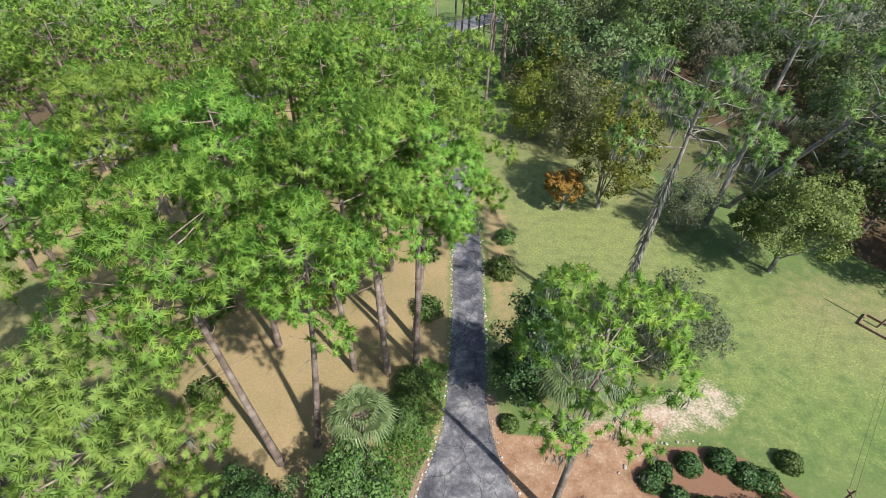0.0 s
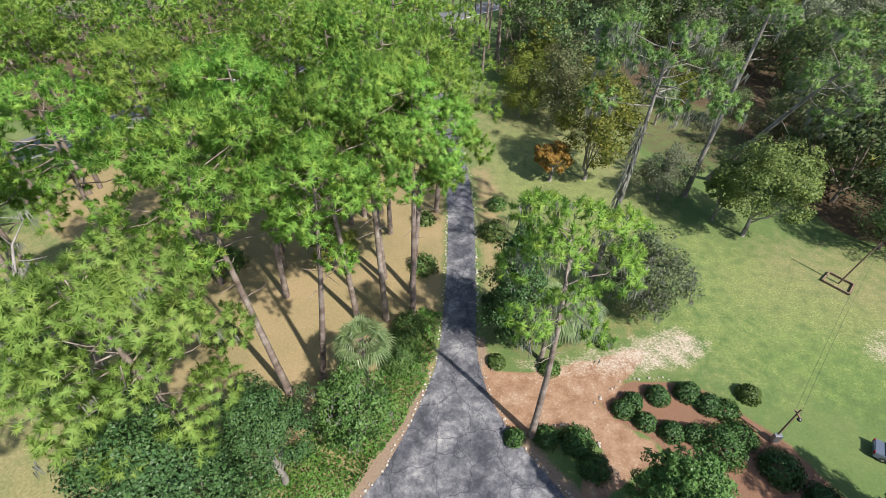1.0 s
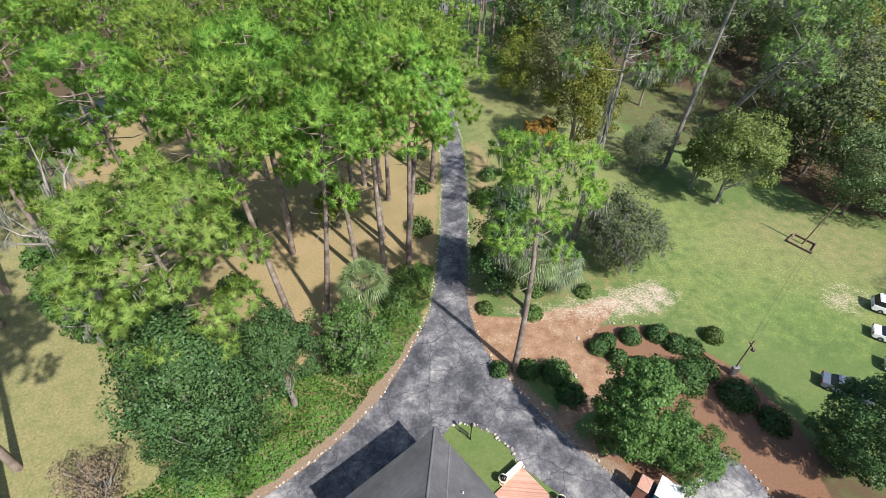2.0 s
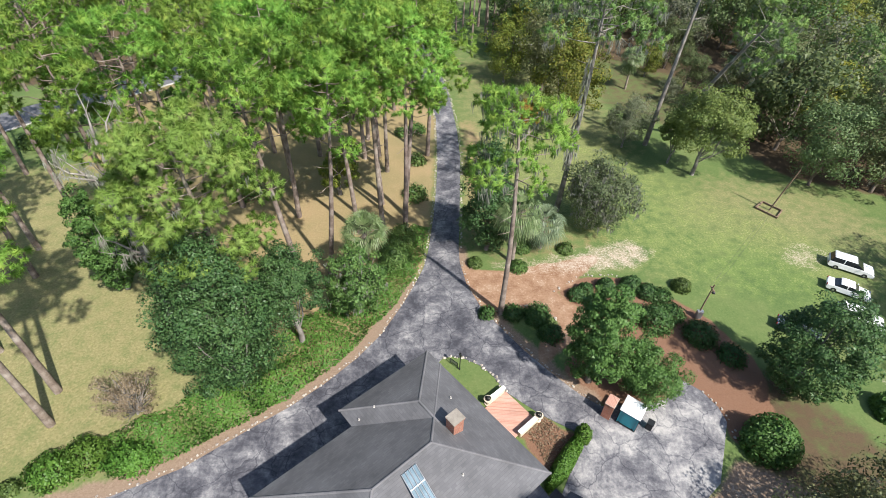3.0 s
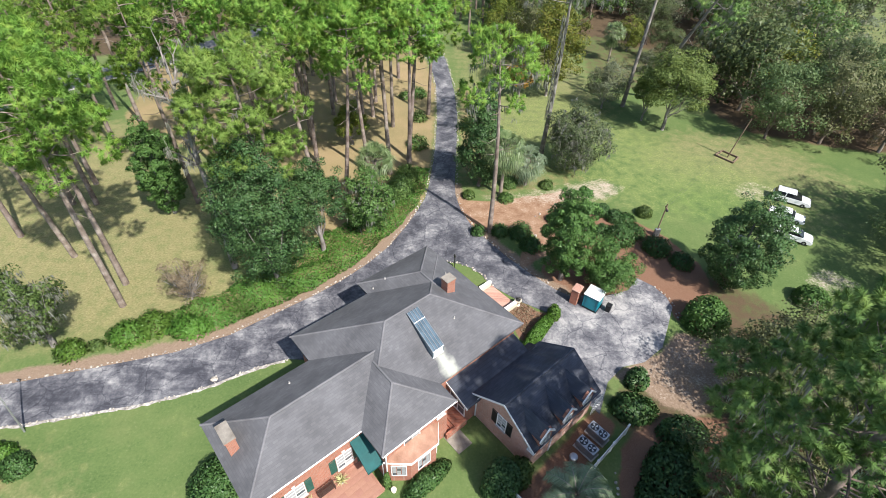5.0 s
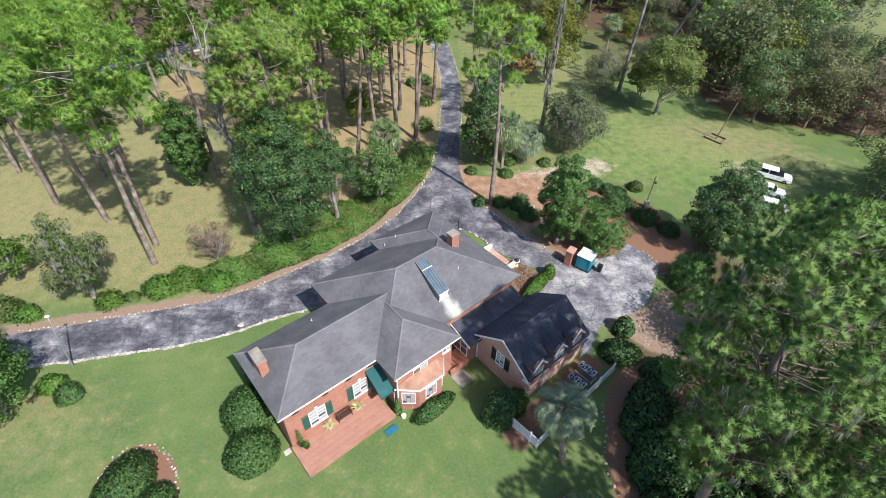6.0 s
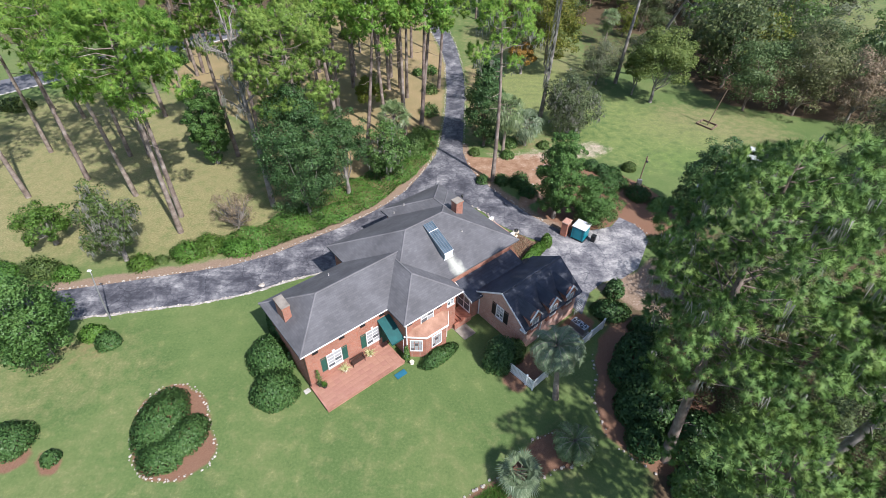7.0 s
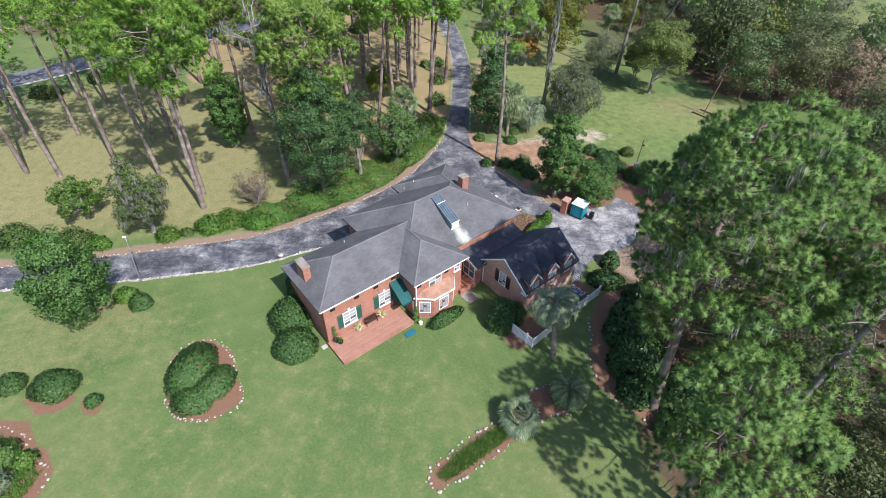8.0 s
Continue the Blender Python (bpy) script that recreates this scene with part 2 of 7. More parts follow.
# Needle green darkened and blued in place of cloud shade on the pines.
M_SHADEPINE = material("shaded_pine_needles", ((0.08, 0.165, 0.048), (0.15, 0.265, 0.07), (0.26, 0.36, 0.1)), scale=0.7, fine=3.0, rough=0.6, bump=0, tone=0.2, island=0.2, through_light=0.35)
M_LIME = material("lime_green_leaves", ((0.085, 0.135, 0.033), (0.15, 0.205, 0.052), (0.235, 0.28, 0.08)), scale=0.4, fine=3.0, rough=0.5, bump=0, tone=0.2, island=0.5, through_light=0.3)
M_SAGE = material("sage_leaves", ((0.065, 0.095, 0.04), (0.11, 0.145, 0.065), (0.17, 0.20, 0.10)), scale=0.4, fine=3.0, rough=0.55, bump=0, tone=0.2, island=0.55, through_light=0.3)
M_LEAF = material("broad_leaves", ((0.045, 0.092, 0.024), (0.092, 0.16, 0.04), (0.16, 0.225, 0.065)), scale=0.4, fine=3.0, rough=0.5, bump=0, tone=0.2, island=0.55, through_light=0.3, each=0.22)
M_MAGNOLIA = material("glossy_dark_leaves", ((0.03, 0.072, 0.024), (0.054, 0.115, 0.036), (0.095, 0.16, 0.052)), scale=0.5, fine=3.0, rough=0.45, bump=0, tone=0.2, island=0.6, through_light=0.15, spec=0.25)
M_HEDGE = material("hedge_leaves", ((0.034, 0.082, 0.024), (0.058, 0.125, 0.034), (0.095, 0.165, 0.05)), scale=0.5, fine=3.0, rough=0.45, bump=0, tone=0.2, island=0.6, through_light=0.15, spec=0.25)
M_BRIGHT = material("bright_leaves", ((0.055, 0.13, 0.02), (0.09, 0.195, 0.03), (0.14, 0.25, 0.045)), scale=0.5, fine=3.0, rough=0.5, bump=0, tone=0.2, island=0.5, through_light=0.3, each=0.15)
M_IVY = material("ivy_leaves", ((0.055, 0.14, 0.024), (0.092, 0.205, 0.036), (0.14, 0.255, 0.05)), scale=0.5, fine=3.0, rough=0.5, bump=0, tone=0.2, island=0.4, through_light=0.3)
M_YELLOW = material("yellowing_leaves", ((0.08, 0.125, 0.022), (0.155, 0.195, 0.03), (0.26, 0.24, 0.04)), scale=0.5, fine=3.0, rough=0.55, bump=0, tone=0.2, island=0.6, through_light=0.35, each=0.12)
M_ORANGE = material("autumn_leaves", ((0.16, 0.13, 0.03), (0.30, 0.17, 0.035), (0.38, 0.22, 0.05)), scale=0.5, fine=3.0, rough=0.55, bump=0, tone=0.2, island=0.6, through_light=0.35)
M_GREYLEAF = material("grey_green_leaves", ((0.075, 0.092, 0.05), (0.13, 0.15, 0.085), (0.20, 0.21, 0.14)), scale=0.5, fine=3.0, rough=0.6, bump=0, tone=0.2, island=0.6, through_light=0.3, each=0.2)
M_DRY = material("dry_twigs", ((0.16, 0.12, 0.075), (0.26, 0.20, 0.13), (0.33, 0.27, 0.19)), scale=0.6, fine=5.0, rough=0.85, bump=0, tone=0.2, island=0.6, through_light=0.2)
M_MOSS = material("hanging_moss", ((0.13, 0.133, 0.105), (0.21, 0.215, 0.175), (0.29, 0.295, 0.25)), scale=0.5, fine=4.0, rough=0.9, bump=0, tone=0.2, island=0.5, through_light=0.25)
M_PALM = material("palm_fronds", ((0.08, 0.13, 0.045), (0.14, 0.20, 0.08), (0.25, 0.30, 0.15)), scale=0.5, fine=3.0, rough=0.4, bump=0, tone=0.15, island=0.6, through_light=0.25)
M_SILVER = material("silver_palm_fronds", ((0.085, 0.13, 0.07), (0.145, 0.195, 0.11), (0.235, 0.285, 0.175)), scale=0.5, fine=3.0, rough=0.4, bump=0, tone=0.15, island=0.6, through_light=0.2)
M_FIBRE = material("palm_trunk_fibre", ((0.16, 0.13, 0.105), (0.28, 0.24, 0.20)), scale=2.5, fine=14, rough=0.95, bump=0.6)
M_GRASSY = material("grass_tufts", ((0.05, 0.12, 0.02), (0.09, 0.18, 0.03), (0.14, 0.23, 0.05)), scale=0.6, fine=4.0, rough=0.6, bump=0, island=0.6, through_light=0.3)
M_WOOD = material("weathered_wood", ((0.13, 0.09, 0.06), (0.22, 0.16, 0.11)), scale=2.0, fine=20, rough=0.85)
M_DARKWOOD = plain("dark_stained_wood", (0.05, 0.025, 0.018), rough=0.6)
M_TERRACOTTA = material("terracotta_tile", ((0.24, 0.118, 0.085), (0.30, 0.155, 0.11), (0.35, 0.195, 0.145)), scale=0.8, fine=10, rough=0.75, coords="world", tone=0.12)
M_METAL = material("blue_grey_sheet_metal", ((0.14, 0.20, 0.23), (0.23, 0.31, 0.35)), scale=1.2, fine=10, rough=0.35, metal=0.7, tone=0.1, bump=0.1)
M_STEEL = plain("galvanised_steel", (0.42, 0.43, 0.44), rough=0.4, metal=0.7)
M_PLASTIC_TEAL = plain("teal_plastic", (0.0, 0.20, 0.26), rough=0.4)
M_PLASTIC_WHITE = plain("white_plastic", (0.80, 0.82, 0.82), rough=0.4)
M_CARWHITE = plain("white_car_paint", (0.78, 0.79, 0.80), rough=0.15, spec=0.6)
M_CARGREY = plain("grey_blue_car_paint", (0.10, 0.12, 0.16), rough=0.2, spec=0.6)
M_CARGLASS = plain("tinted_glass", (0.012, 0.014, 0.017), rough=0.06, spec=0.7)
M_TYRE = plain("tyre_rubber", (0.02, 0.02, 0.021), rough=0.8)
M_BLUE = plain("blue_mat", (0.01, 0.12, 0.19), rough=0.8)
M_CREAM = plain("cream_limestone", (0.62, 0.54, 0.42), rough=0.8)


def masonry(name, cols, mortar, bw, bh, rough=0.85):
    """Brickwork of true size: bricks differ singly, joints lie back."""
    m = bpy.data.materials.new(name)
    m.use_nodes = True
    N, L = m.node_tree.nodes, m.node_tree.links
    p = N["Principled BSDF"]
    tc = N.new("ShaderNodeTexCoord")
    sep = N.new("ShaderNodeSeparateXYZ")
    L.new(tc.outputs["Object"], sep.inputs[0])
    add = N.new("ShaderNodeMath")
    add.operation = 'ADD'
    L.new(sep.outputs["X"], add.inputs[0])
    L.new(sep.outputs["Y"], add.inputs[1])
    com = N.new("ShaderNodeCombineXYZ")
    L.new(add.outputs[0], com.inputs["X"])
    L.new(sep.outputs["Z"], com.inputs["Y"])
    br = N.new("ShaderNodeTexBrick")
    br.inputs["Scale"].default_value = 1.0
    br.inputs["Brick Width"].default_value, br.inputs["Row Height"].default_value = bw, bh
    br.inputs["Mortar Size"].default_value = 0.008
    br.inputs["Color1"].default_value, br.inputs["Color2"].default_value, br.inputs["Mortar"].default_value = (*cols[0], 1), (*cols[1], 1), (*mortar, 1)
    L.new(com.outputs[0], br.inputs["Vector"])
    no = N.new("ShaderNodeTexNoise")
    no.inputs["Scale"].default_value, no.inputs["Detail"].default_value = 0.7, 6
    L.new(tc.outputs["Object"], no.inputs["Vector"])
    mr = N.new("ShaderNodeMapRange")
    mr.inputs["To Min"].default_value, mr.inputs["To Max"].default_value = 0.72, 1.3
    L.new(no.outputs["Fac"], mr.inputs["Value"])
    hsv = N.new("ShaderNodeHueSaturation")
    L.new(br.outputs["Color"], hsv.inputs["Color"])
    L.new(mr.outputs[0], hsv.inputs["Value"])
    L.new(hsv.outputs[0], p.inputs["Base Color"])
    p.inputs["Roughness"].default_value = rough
    b = N.new("ShaderNodeBump")
    b.inputs["Strength"].default_value, b.inputs["Distance"].default_value = 0.5, 0.01
    L.new(br.outputs["Fac"], b.inputs["Height"])
    b.invert = True
    L.new(b.outputs[0], p.inputs["Normal"])
    return m


M_BRICK = masonry("red_brick", ((0.25, 0.08, 0.047), (0.35, 0.13, 0.08)), (0.32, 0.24, 0.19), 0.21, 0.075)
M_PALEBRICK = masonry("pale_rose_brick", ((0.35, 0.18, 0.13), (0.46, 0.26, 0.20)), (0.48, 0.40, 0.34), 0.21, 0.075)


def shingles(name, dark, light, stain=None):
    """Asphalt shingles: courses of tabs that differ singly, streaks and bleaching."""
    m = bpy.data.materials.new(name)
    m.use_nodes = True
    N, L = m.node_tree.nodes, m.node_tree.links
    p = N["Principled BSDF"]
    tc = N.new("ShaderNodeTexCoord")
    sep = N.new("ShaderNodeSeparateXYZ")
    L.new(tc.outputs["Object"], sep.inputs[0])
    # the tabs run along the eave: along y where the slope faces x, else along x
    facing_sep = N.new("ShaderNodeSeparateXYZ")
    L.new(tc.outputs["Normal"], facing_sep.inputs[0])
    sizes = []
    for axis in ("X", "Y"):
        n = N.new("ShaderNodeMath")
        n.operation = 'ABSOLUTE'
        L.new(facing_sep.outputs[axis], n.inputs[0])
        sizes.append(n.outputs[0])
    to_x = N.new("ShaderNodeMath")
    to_x.operation = 'GREATER_THAN'
    L.new(sizes[0], to_x.inputs[0])
    L.new(sizes[1], to_x.inputs[1])
    run = N.new("ShaderNodeMix")
    L.new(to_x.outputs[0], run.inputs["Factor"])
    L.new(sep.outputs["X"], run.inputs["A"])
    L.new(sep.outputs["Y"], run.inputs["B"])
    com = N.new("ShaderNodeCombineXYZ")
    L.new(run.outputs["Result"], com.inputs["X"])
    L.new(sep.outputs["Z"], com.inputs["Y"])
    br = N.new("ShaderNodeTexBrick")
    br.inputs["Scale"].default_value = 1.0
    br.inputs["Brick Width"].default_value, br.inputs["Row Height"].default_value = 0.42, 0.1
    br.inputs["Mortar Size"].default_value = 0.006
    mid = tuple(0.75 * a + 0.25 * b for a, b in zip(dark, light))
    br.inputs["Color1"].default_value, br.inputs["Color2"].default_value = (*mid, 1), (*light, 1)
    br.inputs["Mortar"].default_value = (*dark, 1)
    L.new(com.outputs[0], br.inputs["Vector"])
    no = N.new("ShaderNodeTexNoise")
    no.inputs["Scale"].default_value, no.inputs["Detail"].default_value = 0.45, 7
    L.new(tc.outputs["Object"], no.inputs["Vector"])
    mr = N.new("ShaderNodeMapRange")
    mr.inputs["From Min"].default_value, mr.inputs["From Max"].default_value = 0.3, 0.7
    mr.inputs["To Min"].default_value, mr.inputs["To Max"].default_value = 0.76, 1.2
    L.new(no.outputs["Fac"], mr.inputs["Value"])
    hsv = N.new("ShaderNodeHueSaturation")
    L.new(br.outputs["Color"], hsv.inputs["Color"])
    L.new(mr.outputs[0], hsv.inputs["Value"])
    col = hsv.outputs[0]
    if stain:
        # pale lichen streak running down the slope below the skylight
        (sx, sy, wx, wy) = stain
        dist = N.new("ShaderNodeVectorMath")
        dist.operation = 'SUBTRACT'
        L.new(tc.outputs["Object"], dist.inputs[0])
        dist.inputs[1].default_value = (sx, sy, 0)
        sc = N.new("ShaderNodeVectorMath")
        sc.operation = 'MULTIPLY'
        sc.inputs[1].default_value = (1 / wx, 1 / wy, 0)
        L.new(dist.outputs[0], sc.inputs[0])
        ln = N.new("ShaderNodeVectorMath")
        ln.operation = 'LENGTH'
        L.new(sc.outputs[0], ln.inputs[0])
        streak = N.new("ShaderNodeTexNoise")
        streak.inputs["Scale"].default_value, streak.inputs["Detail"].default_value = 1.6, 5
        L.new(tc.outputs["Object"], streak.inputs["Vector"])
        ad = N.new("ShaderNodeMath")
        ad.operation = 'ADD'
        L.new(ln.outputs["Value"], ad.inputs[0])
        L.new(streak.outputs["Fac"], ad.inputs[1])
        fm = N.new("ShaderNodeMapRange")
        fm.inputs["From Min"].default_value, fm.inputs["From Max"].default_value = 0.7, 1.5
        fm.inputs["To Min"].default_value, fm.inputs["To Max"].default_value = 0.8, 0.0
        L.new(ad.outputs[0], fm.inputs["Value"])
        mx = N.new("ShaderNodeMix")
        mx.data_type = 'RGBA'
        L.new(fm.outputs[0], mx.inputs["Factor"])
        L.new(col, mx.inputs["A"])
        mx.inputs["B"].default_value = (0.46, 0.47, 0.40, 1)
        col = mx.outputs["Result"]
    L.new(col, p.inputs["Base Color"])
    p.inputs["Roughness"].default_value = 0.8
    p.inputs["Specular IOR Level"].default_value = 0.3
    b = N.new("ShaderNodeBump")
    b.inputs["Strength"].default_value, b.inputs["Distance"].default_value = 0.3, 0.008
    b.invert = True
    L.new(br.outputs["Fac"], b.inputs["Height"])
    L.new(b.outputs[0], p.inputs["Normal"])
    return m


M_ROOF = shingles("grey_shingles", (0.083, 0.083, 0.088), (0.11, 0.109, 0.114), stain=(-0.1, -5.5, 1.0, 2.0))
M_RIDGE = shingles("pale_ridge_shingles", (0.115, 0.113, 0.118), (0.14, 0.137, 0.142))
M_DARKROOF = shingles("charcoal_shingles", (0.036, 0.041, 0.053), (0.062, 0.069, 0.088))


def ground_material():
    m = bpy.data.materials.new("ground_cover")
    m.use_nodes = True
    N, L = m.node_tree.nodes, m.node_tree.links
    p = N["Principled BSDF"]
    pos = N.new("ShaderNodeNewGeometry").outputs["Position"]

    def noise_node(scale, detail=6.0, rough=0.6):
        n = N.new("ShaderNodeTexNoise")
        n.inputs["Scale"].default_value, n.inputs["Detail"].default_value, n.inputs["Roughness"].default_value = scale, detail, rough
        L.new(pos, n.inputs["Vector"])
        return n.outputs["Fac"]

    def ramp(fac, *stops):
        r = N.new("ShaderNodeValToRGB")
        while len(r.color_ramp.elements) < len(stops):
            r.color_ramp.elements.new(0.5)
        for e, (at, col) in zip(r.color_ramp.elements, stops):
            e.position, e.color = at, (*(0.88 * c for c in col), 1)
        L.new(fac, r.inputs[0])
        return r.outputs["Color"]

    wide, mid, fine, speck = noise_node(0.09), noise_node(0.7), noise_node(4.0, 6.0, 0.7), noise_node(11.0, 4.0, 0.7)

    def mixed(a, b, fac):
        x = N.new("ShaderNodeMix")
        x.data_type = 'RGBA'
        L.new(fac, x.inputs["Factor"])
        L.new(a, x.inputs["A"])
        L.new(b, x.inputs["B"])
        return x.outputs["Result"]

    def weight(name, lo=0.35, hi=0.65, amount=0.7, by=mid):
        """The zone's share, its border broken up by noise."""
        a = N.new("ShaderNodeAttribute")
        a.attribute_name = name
        s = N.new("ShaderNodeMath")
        s.operation = 'MULTIPLY_ADD'
        L.new(by, s.inputs[0])
        s.inputs[1].default_value = amount
        s.inputs[2].default_value = -amount / 2
        t = N.new("ShaderNodeMath")
        t.operation = 'ADD'
        L.new(a.outputs["Fac"], t.inputs[0])
        L.new(s.outputs[0], t.inputs[1])
        r = N.new("ShaderNodeMapRange")
        r.inputs["From Min"].default_value, r.inputs["From Max"].default_value = lo, hi
        L.new(t.outputs[0], r.inputs["Value"])
        return r.outputs[0]

    both = N.new("ShaderNodeMath")
    both.operation = 'MULTIPLY_ADD'
    both.inputs[1].default_value = 0.5
    L.new(fine, both.inputs[0])
    half = N.new("ShaderNodeMath")
    half.operation = 'MULTIPLY'
    half.inputs[1].default_value = 0.5
    L.new(mid, half.inputs[0])
    L.new(half.outputs[0], both.inputs[2])
    speckled = both.outputs[0]
    grass = mixed(ramp(mid, (0.3, (0.08, 0.132, 0.042)), (0.5, (0.118, 0.17, 0.056)), (0.72, (0.175, 0.2, 0.085))),
                  ramp(fine, (0.33, (0.05, 0.088, 0.027)), (0.58, (0.15, 0.195, 0.07)), (0.72, (0.33, 0.31, 0.19))), speck)
    dry = ramp(fine, (0.3, (0.155, 0.15, 0.068)), (0.55, (0.265, 0.235, 0.115)), (0.75, (0.38, 0.33, 0.18)))
    grass = mixed(grass, ramp(wide, (0.36, (0.068, 0.122, 0.038)), (0.5, (0.11, 0.162, 0.054)), (0.64, (0.165, 0.19, 0.075))), mid)
    lawn = mixed(grass, dry, weight("dry_grass", 0.2, 1.0, 1.5))
    lush = ramp(fine, (0.34, (0.08, 0.145, 0.034)), (0.55, (0.20, 0.265, 0.075)), (0.7, (0.4, 0.37, 0.19)))
    lawn = mixed(lawn, lush, weight("lush_grass", 0.15, 0.85, 1.7))
    straw = mixed(ramp(wide, (0.36, (0.17, 0.165, 0.075)), (0.5, (0.265, 0.215, 0.108)), (0.64, (0.35, 0.255, 0.145))), ramp(fine, (0.3, (0.2, 0.145, 0.075)), (0.55, (0.29, 0.225, 0.12)), (0.75, (0.43, 0.34, 0.2))), speck)
    col = mixed(lawn, straw, weight("pine_straw"))
    litter = mixed(ramp(mid, (0.3, (0.05, 0.042, 0.026)), (0.7, (0.11, 0.082, 0.05))), ramp(speck, (0.3, (0.05, 0.04, 0.027)), (0.7, (0.19, 0.125, 0.075))), fine)
    col = mixed(col, litter, weight("leaf_litter"))
    mulch = mixed(ramp(fine, (0.3, (0.15, 0.075, 0.045)), (0.7, (0.245, 0.135, 0.085))), ramp(speck, (0.3, (0.10, 0.055, 0.035)), (0.7, (0.31, 0.19, 0.13))), mid)
    col = mixed(col, mulch, weight("mulch", 0.4, 0.6, 0.35))
    dirt = mixed(ramp(fine, (0.3, (0.16, 0.11, 0.075)), (0.55, (0.27, 0.195, 0.14)), (0.75, (0.40, 0.32, 0.25))), ramp(speck, (0.35, (0.15, 0.10, 0.07)), (0.68, (0.36, 0.275, 0.2))), mid)
    col = mixed(col, dirt, weight("edge_dirt", 0.35, 0.65, 0.9, speckled))
    clay = mixed(ramp(mid, (0.36, (0.15, 0.075, 0.04)), (0.5, (0.25, 0.15, 0.092)), (0.66, (0.36, 0.25, 0.17))), ramp(fine, (0.3, (0.22, 0.12, 0.07)), (0.6, (0.37, 0.24, 0.16)), (0.7, (0.60, 0.51, 0.43))), speck)
    col = mixed(col, clay, weight("clay", 0.4, 0.6, 0.4))
    sand = ramp(fine, (0.3, (0.33, 0.25, 0.175)), (0.5, (0.42, 0.345, 0.265)), (0.7, (0.56, 0.50, 0.44)))
    col = mixed(col, sand, weight("sand", 0.4, 0.8, 1.9, speckled))
    L.new(col, p.inputs["Base Color"])
    p.inputs["Roughness"].default_value = 0.95
    p.inputs["Specular IOR Level"].default_value = 0.1
    b = N.new("ShaderNodeBump")
    b.inputs["Strength"].default_value, b.inputs["Distance"].default_value = 0.7, 0.05
    L.new(fine, b.inputs["Height"])
    L.new(b.outputs[0], p.inputs["Normal"])
    return m


M_GROUND = ground_material()

# ---- ground, drive, paths ----
DRIVE_LEFT = [(-14, 128), (-9.5, 117), (-6, 105.9), (-3.4, 90.8), (-0.9, 80), (0.5, 70), (1.1, 56), (1.1, 48), (0.9, 40.6), (0.4, 33), (0, 30), (-0.9, 27), (-2.2, 23.5), (-4.2, 19), (-6.5, 15.6), (-9.3, 12.4), (-12, 9.9), (-16.5, 6.4), (-20, 3.6), (-25, 1.1), (-30, -0.4), (-37.5, -2.6), (-45, -4.6), (-55, -6.8), (-78, -11.5)]
DRIVE_SOUTH = [(-78, -16), (-55, -10.9), (-47.3, -9.4), (-39.8, -8.2), (-35.3, -7.3), (-30.9, -6.2), (-26.3, -5.2), (-22.4, -3.9), (-19.8, -2.7), (-16.2, -0.6), (-13.1, 0.6)]
ISLAND = [(1.8, 14.9), (2.5, 15.9), (3.6, 16.2), (4.9, 15.9), (6.3, 15.2), (7.6, 14.1), (8.8, 12.1)]
COURT = [(12.1, 9.6), (15.9, 7.5), (12.9, 2.2), (13.4, 0.8), (18.3, -4.8), (19.9, -1.2), (21.9, 0.7), (24.4, 1.4), (26.9, 3.4), (28.5, 6.5), (29.9, 9.3), (29.7, 10.9), (28.7, 12.7), (27, 14.1), (25.4, 11.9), (22.5, 10.9), (19.3, 10.8)]
DRIVE_RIGHT = [(18.1, 10.7), (16.3, 11.9), (13.7, 14.5), (11.2, 17.3), (8.6, 20.8), (6.8, 23.5), (5.3, 27), (4.5, 30.9), (4.4, 34), (4.6, 41), (4.7, 46), (4.9, 56), (4.4, 66), (3.2, 78), (2.4, 84), (0.1, 96), (-2.2, 106), (-5.5, 118), (-9, 131)]
drive_outline = DRIVE_LEFT + DRIVE_SOUTH + [(-10, 0.6), (-5, 4), (-1, 8)] + ISLAND + COURT + DRIVE_RIGHT

CLAY_PATH = [(4.6, 32.5), (5.8, 29.2), (10, 29.6), (15, 31), (19, 32), (23.5, 33.7), (21.4, 30.3), (18.7, 27.8), (16.2, 26), (17.9, 24), (20.5, 22.1), (21.3, 20.9), (19.3, 19.7), (16.7, 18), (14, 16.3), (12.7, 15), (12.6, 17.3), (14.4, 19.6), (15.8, 20.8), (15.5, 22), (13.6, 23.8), (8.8, 22.3), (6.3, 23.8), (5.2, 27.3), (4.5, 31)]
SAND_PATCH = [(14, 30), (19, 31.2), (23, 33.9), (27.8, 36.6), (31, 34.3), (29.8, 32.2), (26, 30.4), (20, 29.6)]
PATH_RUBBLE = [(8, 31.4), (15, 32.9), (22, 35.2), (27, 37), (29, 34), (21, 31), (13, 29.9), (8, 29.6)]
YARD_SAND = [(20, -0.4), (24.3, 1.6), (27, 3), (29, 6), (33, 4), (38, 1.5), (37, -2), (30, -3), (27.6, -5.1), (25, -3.8), (22.5, -1.6)]
SHRUB_BED = [(16, 26.3), (19.6, 28.9), (24.3, 29.1), (28.1, 27.7), (30.6, 25), (33.2, 22.6), (36, 17), (35, 7), (31, 5.2), (29.4, 8), (29, 12), (26.8, 13.4), (25, 11.4), (21.8, 10.6), (18.4, 10.8), (17, 12.2), (14.5, 15.2), (19.3, 19.4), (22, 21), (20.5, 22.4), (17, 24.2)]
ROUND_BED = [(-25.3, -16.6), (-23.2, -16.1), (-21.9, -16.5), (-20.6, -17.6), (-19.4, -19.4), (-18.3, -21.3), (-17.4, -23.1), (-17.8, -24.2), (-20.3, -25.6), (-23.1, -25.3), (-24.8, -23.6), (-25.7, -21.8), (-26.2, -19.6), (-26, -17.6)]
